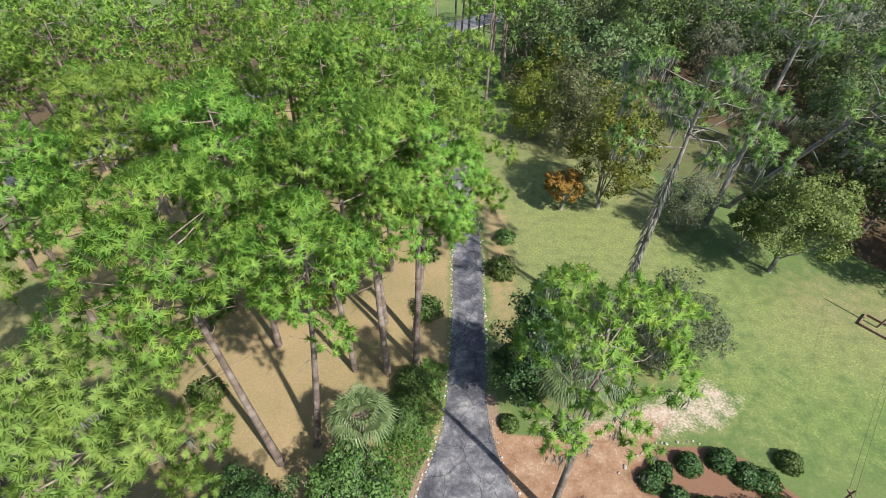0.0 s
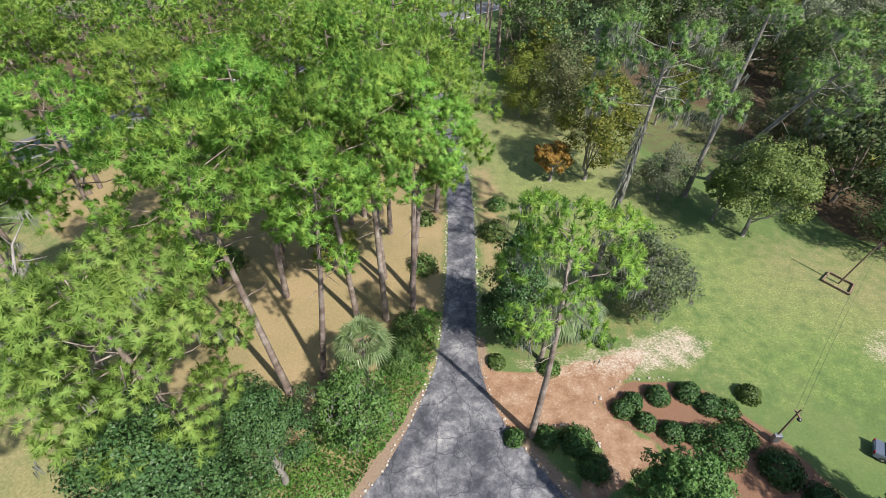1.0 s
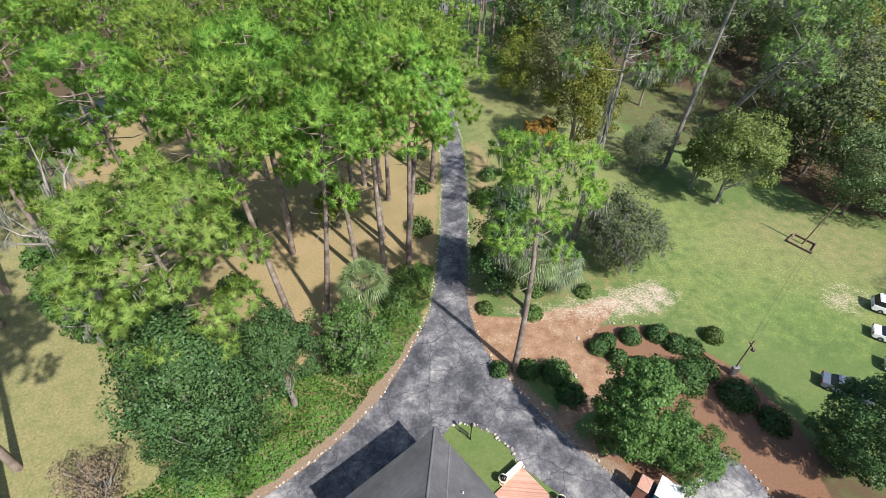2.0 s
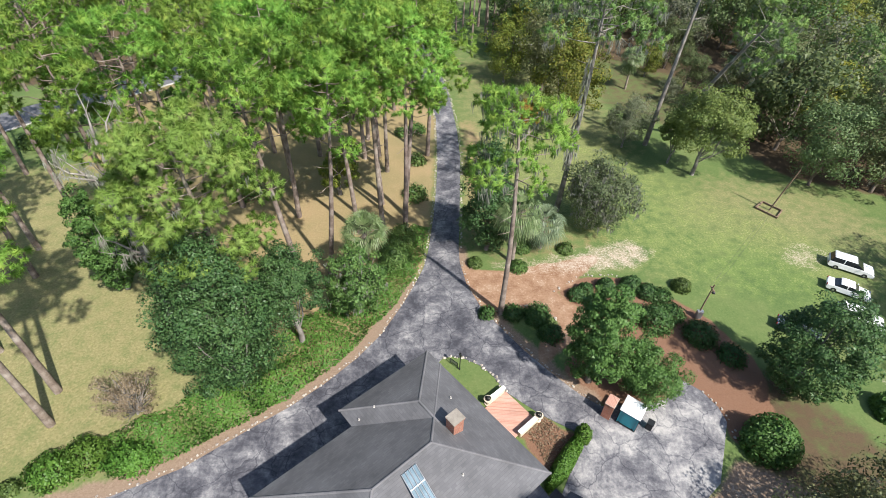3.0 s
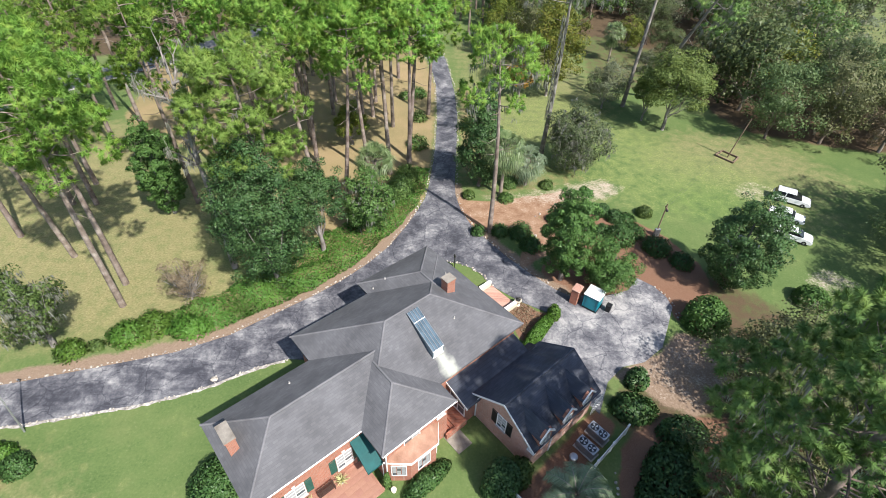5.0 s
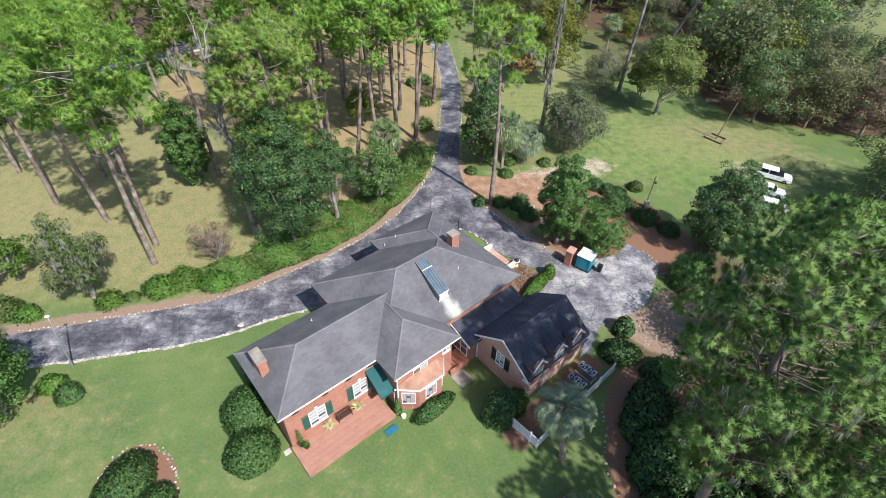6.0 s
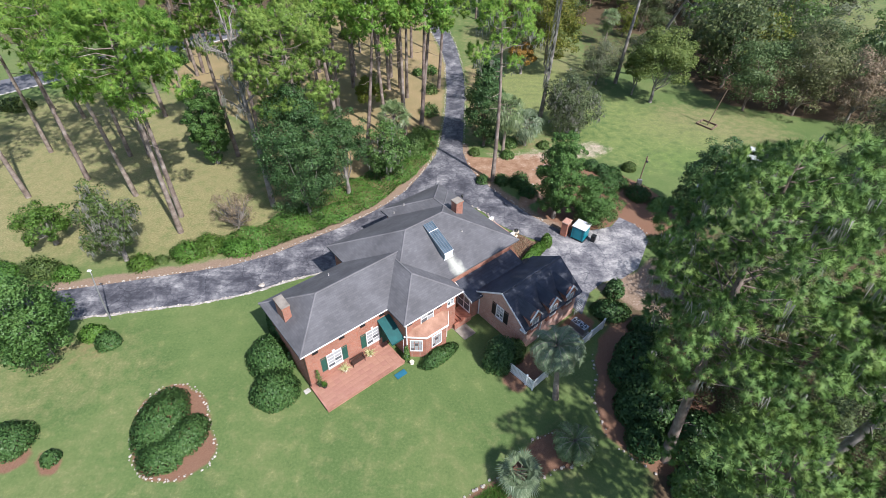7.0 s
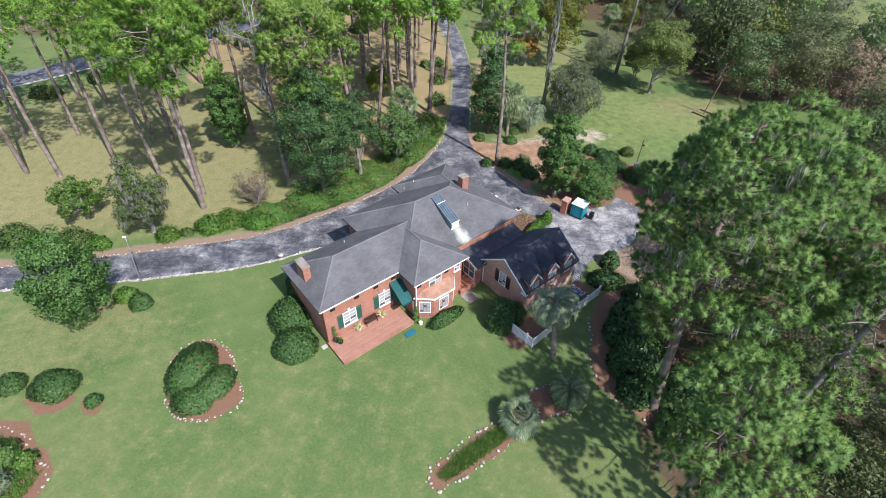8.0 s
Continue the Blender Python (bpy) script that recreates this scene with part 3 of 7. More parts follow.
LILY_BED = [(1.1, -30.2), (1.3, -29), (3.2, -27.3), (5.7, -25.3), (8.5, -23.4), (10.3, -21.1), (11.2, -20.4), (13.5, -19.4), (16.8, -20.6), (16, -22.3), (13.1, -23.1), (11.1, -24.1), (8.3, -26.5), (5.7, -28.5), (3.7, -29.9), (2.1, -31)]
WOODS_BED = [(18.3, -12.2), (18.4, -13.5), (17.5, -15.5), (17.6, -18), (18.1, -20.1), (19.2, -21.6), (21.6, -23.2), (25, -24.5), (29, -18), (31, -9), (33, -5), (30, -4.5), (24, -5), (20, -7)]
BANK = [(0.2, 32), (0.8, 42), (-2.2, 41), (-4, 33), (-9, 26), (-13, 21), (-17, 15), (-22, 9), (-29, 5.5), (-33, 3), (-45, 0), (-58, -3), (-56, -7), (-45, -4.4), (-37, -2.4), (-30, -0.2), (-25, 1.3), (-20, 3.8), (-12, 10), (-6.5, 15.8), (-2.2, 23.7), (-0.5, 28.5)]


FIELD_GRASS = [(86, 58), (140, 60), (160, 160), (102, 140), (88, 95)]


def spacing(a, b, step, far, growth=1.22):
    """Even steps from a to b, growing outwards to far."""
    mid = list(np.arange(a, b + step / 2, step))
    lo, hi, s = [a], [b], step
    while hi[-1] < far:
        s *= growth
        hi.append(hi[-1] + s)
        lo.append(lo[-1] - s)
    return np.array(lo[:0:-1] + mid + hi[1:])


def soften(a, times):
    for _ in range(times):
        q = np.pad(a, 1, mode="edge")
        a = (q[:-2, 1:-1] + q[2:, 1:-1] + q[1:-1, :-2] + q[1:-1, 2:] + 2 * q[1:-1, 1:-1]) / 6
    return a


def edge_band(line, wide):
    """The strip beside an edge, to its right for a positive width."""
    P = np.array(line, float)
    T = np.gradient(P, axis=0)
    T /= np.linalg.norm(T, axis=1)[:, None]
    Q = P + wide * np.c_[T[:, 1], -T[:, 0]]
    return [tuple(p) for p in P] + [tuple(p) for p in Q[::-1]]


def build_ground():
    xs, ys = spacing(-66, 72, 0.8, 2600), spacing(-38, 96, 0.8, 2600)
    X, Y = np.meshgrid(xs, ys)
    near = (np.abs(X) < 300) & (np.abs(Y) < 300)
    Z = np.where(near, 0.012 * np.sin(X * 0.9 + 1.3 * np.sin(Y * 0.37)) * np.cos(Y * 0.7), 0.0) - 0.012
    w, h = len(xs), len(ys)
    idx = np.arange(w * h).reshape(h, w)
    F = np.stack([idx[:-1, :-1], idx[:-1, 1:], idx[1:, 1:], idx[1:, :-1]], -1).reshape(-1, 4)
    me = fast_mesh("ground", np.c_[X.ravel(), Y.ravel(), Z.ravel()], F)

    def zone(name, rows, blur=1):
        a = np.zeros(X.shape)
        for poly, share in rows:
            a = np.maximum(a, inside(X, Y, poly) * share)
        a = soften(a, blur)
        me.attributes.new(name, 'FLOAT', 'POINT').data.foreach_set("value", a.ravel().astype(np.float32))

    zone("pine_straw", [([(-0.4, 28), (0.9, 40.6), (1.1, 56), (0.5, 70), (-3.4, 90.8), (-14, 128), (-60, 76), (-56, 52), (-30, 36), (-25, 16), (-14, 12), (-6, 16.5), (-2.6, 23)], 0.9),
                        ([(4.6, 34), (8, 33), (10, 45), (9, 70), (4.2, 70), (4.9, 56)], 0.62)], 6)
    zone("dry_grass", [([(-70, -3), (-25, 3), (-14, 12), (-25, 16), (-30, 36), (-56, 52), (-85, 44), (-95, 10)], 0.86),
                       ([(4.5, 29), (30, 34), (60, 52), (72, 36), (55, 20), (40, 40), (36, 55), (34, 90), (8, 100), (4, 60)], 0.34),
                       ([(8, 44), (20, 44), (34, 60), (32, 92), (4, 104), (5, 60)], 0.62),
                       ([(34, 40), (44, 54), (62, 50), (66, 36), (48, 34)], 0.64), (FIELD_GRASS, 0.8),
                       ([(-70, -14), (-30, -9), (-26, -15), (-40, -26), (-70, -34)], 0.45),
                       ([(-26, -13), (20, -18), (10, -38), (-40, -38)], 0.22),
                       ([(11, 26), (36, 28), (38, 40), (20, 46), (10, 36)], 0.35)], 26)
    zone("lush_grass", [([(9, 45), (22, 34), (32, 28), (50, 24), (58, 36), (44, 46), (34, 58), (16, 84), (8, 80)], 0.36)], 20)
    zone("leaf_litter", [([(18, -6), (20, -1), (29, 3), (31, 12), (36, 17), (44, 9), (46, 0), (44, -12), (24, -10)], 0.62),
                         ([(20, -24), (24, -14), (28, -9), (34, -5), (60, -4), (80, -20), (60, -50), (16, -50), (22, -34)], 0.8),
                         ([(54, 61), (58, 53), (74, 47), (100, 46), (86, 60), (88, 95), (100, 130), (60, 150), (20, 140), (12, 112), (34, 104), (46, 101), (57, 92)], 0.95),
                         ([(40, -36), (70, -36), (90, 20), (74, 24), (62, 12), (50, 4)], 0.7),
                         ([(33, 78), (40, 70), (54, 66), (57, 92), (46, 101), (34, 100)], 0.5),
                         ([(-110, 70), (-66, 84), (-10, 150), (-60, 180), (-140, 120)], 0.8)], 6)
    zone("mulch", [(ROUND_BED, 1), (SHRUB_BED, 0.95), (LILY_BED, 1), (WOODS_BED, 0.9), (BANK, 0.22),
                   ([(-38.5, -21.8), (-36.5, -20.6), (-34.4, -21.8), (-33.4, -24.4), (-35.5, -25.7), (-38, -24.8)], 1),
                   ([(-33, -23.8), (-31.6, -22.9), (-30.2, -24.2), (-30.2, -25.8), (-31.8, -26)], 1),
                   ([(-44, -26.4), (-36, -26.6), (-33.4, -29), (-31.4, -31), (-31, -34), (-44, -36)], 1),
                   ([(-36, -9.4), (-32, -10), (-31.4, -13), (-36, -15.4), (-41, -16.6), (-43, -12)], 0.42),
                   ([(9.6, 8.3), (12.1, 9.7), (15.4, 7.2), (12.3, 3)], 1),
                   ([(8, -13.6), (10, -16), (20, -6), (18, -4)], 0.9),
                   ([(6, 31), (9, 29.9), (18, 32.5), (25, 34.5), (27, 40), (20, 41), (9, 37)], 0.42)], 1)
    zone("edge_dirt", [(edge_band(DRIVE_LEFT[11:25], -1.7), 0.85), (edge_band(DRIVE_LEFT[11:25], 1.7), 0.85), (edge_band(DRIVE_RIGHT[0:9], 1.5), 0.8), (edge_band(DRIVE_RIGHT[0:9], -1.5), 0.8), (YARD_SAND, 0.95)], 1)
    zone("clay", [(CLAY_PATH, 1)], 1)
    zone("sand", [(CLAY_PATH, 0.3), (SAND_PATCH, 0.68), (PATH_RUBBLE, 0.5), (YARD_SAND, 0.42), ([(45, 33), (50, 38), (55, 35), (50, 30)], 0.5), ([(46, 14), (52, 18), (56, 14), (50, 11)], 0.55)], 3)
    me.materials.append(M_GROUND)
    return tagged(new("ground", me), "mown green lawn with dry patches, pine straw and red clay", "ground", kind="structure")


ground = build_ground()

driveway = part("driveway", prism(drive_outline, -0.1, 0.035), M_ASPHALT)
tagged(driveway, "cracked grey asphalt drive with pale worn patches", "driveway", kind="structure")



def ragged_strip(name, line, d0, d1, z, mat, label, seed):
    """A loose verge along an edge, its outer side uneven."""
    rng = random.Random(seed)
    P = along(line, 0.5)
    T = np.gradient(P, axis=0)
    T /= np.linalg.norm(T, axis=1)[:, None]
    S = np.c_[-T[:, 1], T[:, 0]]
    a = [P[i] + S[i] * (d0 + rng.uniform(-0.12, 0.12)) for i in range(len(P))]
    b = [P[i] + S[i] * (d1 + rng.uniform(-0.4, 0.4)) for i in range(len(P))]
    V = [(*p, z) for p in a] + [(*p, -0.008) for p in b] + [(*p, -0.1) for p in a] + [(*p, -0.1) for p in b]
    n = len(P)
    F = []
    for i in range(n - 1):
        F += [(i, i + 1, n + i + 1, n + i), (2 * n + i, 2 * n + i + 1, i + 1, i), (n + i, n + i + 1, 3 * n + i + 1, 3 * n + i)]
    ob = part(name, fast_mesh(name, V, F), mat)
    return tagged(ob, label, "verge", kind="structure")


ragged_strip("gravel_verge", DRIVE_SOUTH[1:], -0.3, 0.75, 0.043, M_GRAVEL, "pale gravel washed along the drive's edge", 61)

# the public street beyond the pines, with its pale kerb
STREET = [(-170, -52), (-120, 5), (-94, 39), (-83.4, 49.6), (-70.7, 64.5), (-59.5, 76), (-40, 97), (-14, 128), (10, 152), (60, 196)]


def offset_line(line, d):
    P = np.array(line, float)
    T = np.gradient(P, axis=0)
    T /= np.linalg.norm(T, axis=1)[:, None]
    return P + d * np.c_[-T[:, 1], T[:, 0]]


def ribbon(line, d0, d1, z0, z1):
    return prism([tuple(p) for p in offset_line(line, d0)] + [tuple(p) for p in offset_line(line, d1)[::-1]], z0, z1)


street = part("street", ribbon(STREET, 0.4, 8.2, -0.1, 0.03), M_STREET)
tagged(street, "grey asphalt street running behind the pines", "street", kind="structure")
street_kerb = part("street_kerb", ribbon(STREET, 0.0, 0.45, -0.1, 0.12), M_CONCRETE)
tagged(street_kerb, "pale concrete kerb along the street", "kerb", kind="structure")


# ---- white stones laid along the drive and the beds ----
def stone_mesh(k):
    rng = random.Random(40 + k)
    bm = bmesh.new()
    bmesh.ops.create_icosphere(bm, subdivisions=1, radius=0.5)
    for v in bm.verts:
        v.co *= rng.uniform(0.75, 1.15)
        v.co.z *= 0.6
    me = bpy.data.meshes.new("stone")
    bm.to_mesh(me)
    bm.free()
    me.materials.append(M_STONE)
    return me


STONES = [stone_mesh(k) for k in range(5)]


def border(line, label, step=0.42, size=0.34, seed=1, skip=0.14):
    rng = random.Random(seed)
    ob = thing("stone_border", label, "stone border", "stone borders of the drive and beds", at=pose(line[0][0], line[0][1], 0))
    for x, y in along(line, step):
        if rng.random() < skip:
            continue
        s = size * rng.uniform(0.4, 1.25)
        e = new("stone", rng.choice(STONES))
        e.parent = ob
        e.matrix_basis = Matrix.LocRotScale((x - line[0][0] + rng.uniform(-0.18, 0.18), y - line[0][1] + rng.uniform(-0.18, 0.18), s * 0.16), Euler((rng.uniform(-0.3, 0.3), rng.uniform(-0.3, 0.3), rng.uniform(0, 6))), (s, s * rng.uniform(0.7, 1), s * rng.uniform(0.7, 1.1)))
    return ob


border(offset_line(DRIVE_LEFT[2:12], -0.2), "whitewashed stones edging the drive beside pine straw", 0.34, 0.33, 1)
border(offset_line(DRIVE_LEFT[11:19], -0.2), "pale stones edging the drive below the ivy bank", 0.34, 0.3, 2, 0.15)
border(offset_line(DRIVE_LEFT[18:25], -0.2), "pale stones edging the drive below clipped shrubs", 0.36, 0.28, 3, 0.2)
border(offset_line(DRIVE_SOUTH[1:11], -0.1), "rough white stones between the drive and the lawn", 0.26, 0.26, 4, 0.15)
border(offset_line(DRIVE_RIGHT[0:8], -0.2), "pale stones edging the drive beside mulch", 0.38, 0.3, 5, 0.15)
border(offset_line(DRIVE_RIGHT[8:17], -0.2), "whitewashed stones edging the drive beside the lawn", 0.42, 0.36, 6)
border(ISLAND, "large white stones round the grass island", 0.42, 0.45, 7)
border(ROUND_BED + ROUND_BED[:1], "small white stones ringing a round lawn bed", 0.21, 0.25, 8)
border(LILY_BED + LILY_BED[:1], "dark rough stones round a bed of lilies", 0.42, 0.34, 9)
border([(18.6, -10.5), (18.2, -12.8), (18.4, -13.5), (17.5, -15.5), (17.6, -18), (18.1, -20.1), (19.2, -21.6), (21.6, -23.2)], "rough stones edging the shaded mulch bed", 0.5, 0.34, 10)
border([(-44, -26.6), (-38.1, -27.2), (-36, -27.6), (-34.1, -29.2), (-31.9, -30.6), (-31.2, -32.1), (-31.5, -34.5)], "white stones round a corner flower bed", 0.45, 0.36, 11)
border([(16, 26.3), (17.6, 27.6), (19.6, 28.9), (22, 29.3), (24.3, 29.1)], "white stones edging a shrub bed", 0.5, 0.36, 12)
border([(8.6, 22.6), (11, 23.3), (13.6, 24), (15.4, 22.2), (15.6, 20.8)], "pale stones between clay path and shrubs", 0.5, 0.34, 13)
border([(28.7, 13), (29.9, 11), (30.3, 9.2), (30, 7.8)], "pale stones at the edge of the parking court", 0.4, 0.36, 14)
rock = part("boulder", stone_mesh(9), M_STONE, at=Matrix.LocRotScale((-19.7, -2.1, 0.15), None, (0.9, 0.8, 0.8)))
tagged(rock, "single white boulder where lawn meets drive", "boulder")

# ---- foliage ----
def unit(v):
    return v / (np.linalg.norm(v, axis=-1, keepdims=True) + 1e-9)


def leaf_quads(rng, P, D, size, narrow=0.55):
    """Small pointed leaves at P that face roughly along D."""
    n = len(P)
    D = unit(D + 0.55 * rng.normal(size=(n, 3)))
    A = unit(np.cross(D, rng.normal(size=(n, 3))))
    B = np.cross(D, A)
    s = (size * rng.uniform(0.65, 1.35, n))[:, None]
    V = np.stack([P - A * s, P - B * s * narrow + 0.15 * D * s, P + A * s, P + B * s * narrow + 0.15 * D * s], 1).reshape(-1, 3)
    return V, np.arange(4 * n).reshape(n, 4)


def leaf_sprays(rng, P, D, size):
    """Three-pointed leaf sprays at P that face roughly along D."""
    n = len(P)
    D = unit(D + 0.6 * rng.normal(size=(n, 3)))
    A = unit(np.cross(D, rng.normal(size=(n, 3))))
    B = np.cross(D, A)
    s = (size * rng.uniform(0.55, 1.35, n))[:, None]
    w = rng.uniform(0.35, 0.8, (n, 1))
    V = np.stack([P - A * s * 0.7 - B * s * w, P + A * s, P - A * s * 0.7 + B * s * w], 1).reshape(-1, 3)
    return V, np.arange(3 * n).reshape(n, 3)


def needles(rng, P, D, length, width, face=None):
    """Thin blades from P along D, turned to the given side."""
    n = len(P)
    S = unit(np.cross(D, rng.normal(size=(n, 3)) if face is None else face)) * width
    V = np.stack([P - S, P + S, P + D * length], 1).reshape(-1, 3)
    return V, np.arange(3 * n).reshape(n, 3)


def facing(V, F, N):
    """Turns each face to the side on which its soft normal lies."""
    A, B, C = V[F[:, 0]], V[F[:, 1]], V[F[:, 2]]
    back = np.einsum("ij,ij->i", np.cross(B - A, C - A), N[F[:, 0]]) < 0
    F = F.copy()
    F[back] = F[back][:, ::-1]
    return F


def limb_points(rng, start, end, sag=0.0, n=4):
    start, end = np.array(start, float), np.array(end, float)
    pts = []
    for k in range(n):
        f = k / (n - 1)
        p = start + (end - start) * f
        p[2] -= sag * math.sin(math.pi * f)
        if 0 < k < n - 1:
            p += rng.normal(size=3) * 0.04 * np.linalg.norm(end - start)
        pts.append(p)
    return pts


def drapes(rng, Q):
    """Hanging moss: ragged bunches of strands, every sixth place the root of a bunch."""
    roots = Q[::6]
    n = len(roots) * 9
    P = np.repeat(roots, 9, axis=0) + rng.normal(size=(n, 3)) * np.array((0.13, 0.13, 0.08))
    D = unit(np.c_[rng.normal(size=(n, 2)) * 0.12, -np.ones(n)])
    long = np.repeat(rng.uniform(0.4, 1.5, (len(roots), 1)), 9, axis=0) * rng.uniform(0.4, 1.0, (n, 1))
    return needles(rng, P, D, long, 0.045)


def pine_meshes(seed, H=28.0, R=4.6, base=0.62, limbs=18, tufts=18, blades=74, fine=0.38, wide=0.036, moss=0, lean=(0, 0), r0=0.32, spread=1.15, skew=(0, 0), dead=7, brush=0.36):
    """Trunk and crown of a tall pine: bare trunk, limbs that end in domed heads of brush-like needle tufts."""
    rng = np.random.default_rng(seed)
    spine = [np.array((0, 0, -0.3))]
    bend = rng.normal(size=2) * 0.25
    for f in (0.15, 0.35, 0.55, 0.75, 0.9, 0.98):
        spine.append(np.array((lean[0] * f + bend[0] * math.sin(3 * f), lean[1] * f + bend[1] * math.sin(2.5 * f), H * f)))
    tubes = [tube(spine, [r0 * 1.25, r0, r0 * 0.85, r0 * 0.7, r0 * 0.5, r0 * 0.3, 0.05], 7)]

    def axis(z):
        return np.array([np.interp(z, [p[2] for p in spine], [p[a] for p in spine]) for a in (0, 1)])

    half = H * (1 - base) / 2
    mid = H - half
    centres, outward = [], []
    # the heads lie over the crown's dome, the tufts over the open side of each head
    for k in range(limbs):
        f = (k + rng.uniform(0.1, 0.9)) / limbs
        up = -0.7 + 1.68 * f ** 0.8
        ring = math.sqrt(max(0.03, 1 - (up * 0.97) ** 2))
        w = k * 2.4 + rng.uniform(-0.5, 0.5)
        reach = R * ring * (rng.uniform(0.3, 0.75) if k % 3 == 0 else rng.uniform(0.78, 1.08))
        z = mid + half * up * rng.uniform(0.86, 1.04)
        side = np.array((math.cos(w) * ring, math.sin(w) * ring, up))
        low = max(H * base * 0.92, z - reach * rng.uniform(0.15, 0.5))
        c = axis(low)
        tip = np.array((c[0] + skew[0] + reach * math.cos(w), c[1] + skew[1] + reach * math.sin(w), z))
        pts = limb_points(rng, (c[0], c[1], low), tip, 0.25)
        tubes.append(tube(pts, [0.075, 0.055, 0.035, 0.014], 4))
        head = rng.uniform(0.75, 1.3)
        mine = []
        squash = np.array((1.25, 1.25, 0.72)) * spread * head
        for _ in range(tufts * 10):
            if len(mine) >= tufts * head ** 2:
                break
            e = unit(unit(rng.normal(size=3)) + 0.45 * side + np.array((0, 0, 0.42)))
            q = tip + e * squash * rng.uniform(0.78, 1.05)
            if all(np.linalg.norm(q - m) > 0.44 * spread for m in mine):
                mine.append(q)
                outward.append(e)
        centres += mine
    for k in range(dead):
        z = H * (base - rng.uniform(-0.12, 0.16))
        c = axis(z)
        w, L = rng.uniform(0, 6.28), rng.uniform(0.8, 2.6)
        tubes.append(tube(limb_points(rng, (*c, z), (c[0] + L * math.cos(w), c[1] + L * math.sin(w), z + rng.uniform(-0.4, 0.5)), 0.1), [0.05, 0.04, 0.03, 0.01], 4))
    C, O = np.array(centres), np.array(outward)
    size = rng.uniform(0.7, 1.3, len(C))
    # each tuft is a brush: its needles fan out round the twig's own direction
    stem = unit(O + 0.5 * rng.normal(size=O.shape) + np.array((0, 0, 0.25)))
    d = unit(unit(rng.normal(size=(len(C), blades, 3))) + 0.55 * stem[:, None])
    out = rng.uniform(-0.25 * brush, brush, (len(C), blades, 1))
    P = (C[:, None] + stem[:, None] * (out - 0.15) * 1.2 * size[:, None, None]).reshape(-1, 3)
    D = d.reshape(-1, 3)
    L = fine * spread * np.repeat(size, blades)[:, None] * rng.uniform(0.65, 1.2, (len(P), 1))
    D = unit(D - np.array((0, 0, 0.12)))
    V, F = needles(rng, P, D, L, wide)
    soft = unit(0.5 * D + 0.7 * np.repeat(O, blades, axis=0) + np.array((0.1, -0.1, 0.35)) + 0.12 * rng.normal(size=D.shape))
    N = np.repeat(soft, 3, axis=0)
    F = facing(V, F, N)
    tv, tf = join_tubes(tubes)
    got = [fast_mesh("trunk", tv, tf), fast_mesh("crown", V, F, N)]
    if moss:
        pick = rng.integers(0, len(C), moss)
        got.append(fast_mesh("moss", *drapes(rng, C[pick] + rng.normal(size=(moss, 3)) * np.array((0.3, 0.3, 0.2)) - np.array((0, 0, 0.35)))))
    return got


def broadleaf_meshes(seed, H=12.0, R=4.5, trunk_h=2.5, clumps=54, leaves=85, leaf=0.2, crown_h=None, moss=0, r0=0.28, cone=0.0, limbs=8, ragged=0.25, low=0.0, fine=1.0):
    """Trunk with limbs and a crown of leafy clumps with gaps between them."""
    rng = np.random.default_rng(seed)
    ch = crown_h or (H - trunk_h) / 2
    mid = H - ch
    tubes = [tube([(0, 0, -0.3), (0.05, 0.02, trunk_h * 0.6), (rng.normal() * 0.2, rng.normal() * 0.2, trunk_h), (rng.normal() * 0.4, rng.normal() * 0.4, H * 0.75)], [r0 * 1.3, r0, r0 * 0.8, 0.06], 8)]
    d = unit(rng.normal(size=(clumps, 3)))
    d[:, 2] = np.where(d[:, 2] < -0.55 + low, -d[:, 2] * 0.6, d[:, 2])
    f = np.where(rng.random(clumps) < 0.16, rng.uniform(0.2, 0.6, clumps), rng.uniform(0.62, 1.0, clumps)) * (1 + ragged * rng.normal(size=clumps) * 0.5)
    rad = R * np.where(d[:, 2] > 0, 1 - cone * d[:, 2], 1.0)
    C = np.c_[d[:, 0] * rad * f, d[:, 1] * rad * f, mid + d[:, 2] * ch * np.minimum(f, 1.05)]
    rc = R * fine * rng.uniform(0.2, 0.34, clumps)
    for k in range(limbs):
        c = C[k]
        tubes.append(tube(limb_points(rng, (0, 0, trunk_h * rng.uniform(0.7, 1.3)), c, 0.0), [0.11 * r0 / 0.28, 0.08, 0.05, 0.02], 5))
    leaves = int(leaves * 1.7)
    e = unit(rng.normal(size=(clumps, leaves, 3)) + 0.5 * d[:, None] + np.array((0, 0, 0.25)))
    P = (C[:, None] + e * rc[:, None, None] * rng.uniform(0.55, 1.08, (clumps, leaves, 1)) * np.array((1, 1, 0.8))).reshape(-1, 3)
    E = e.reshape(-1, 3)
    V, F = leaf_sprays(rng, P, E + np.array((0, 0, 0.4)), leaf)
    soft = unit(0.65 * E + 0.35 * np.repeat(d, leaves, axis=0) + np.array((0, 0, 0.2)) + 0.42 * rng.normal(size=E.shape))
    N = np.repeat(soft, 3, axis=0)
    tv, tf = join_tubes(tubes)
    out = [fast_mesh("trunk", tv, tf), fast_mesh("crown", V, facing(V, F, N), N)]
    if moss:
        pick = rng.integers(0, clumps, moss)
        Q = C[pick] + unit(rng.normal(size=(moss, 3))) * (rc[pick] * 0.95)[:, None]
        out.append(fast_mesh("moss", *drapes(rng, Q)))
    return out


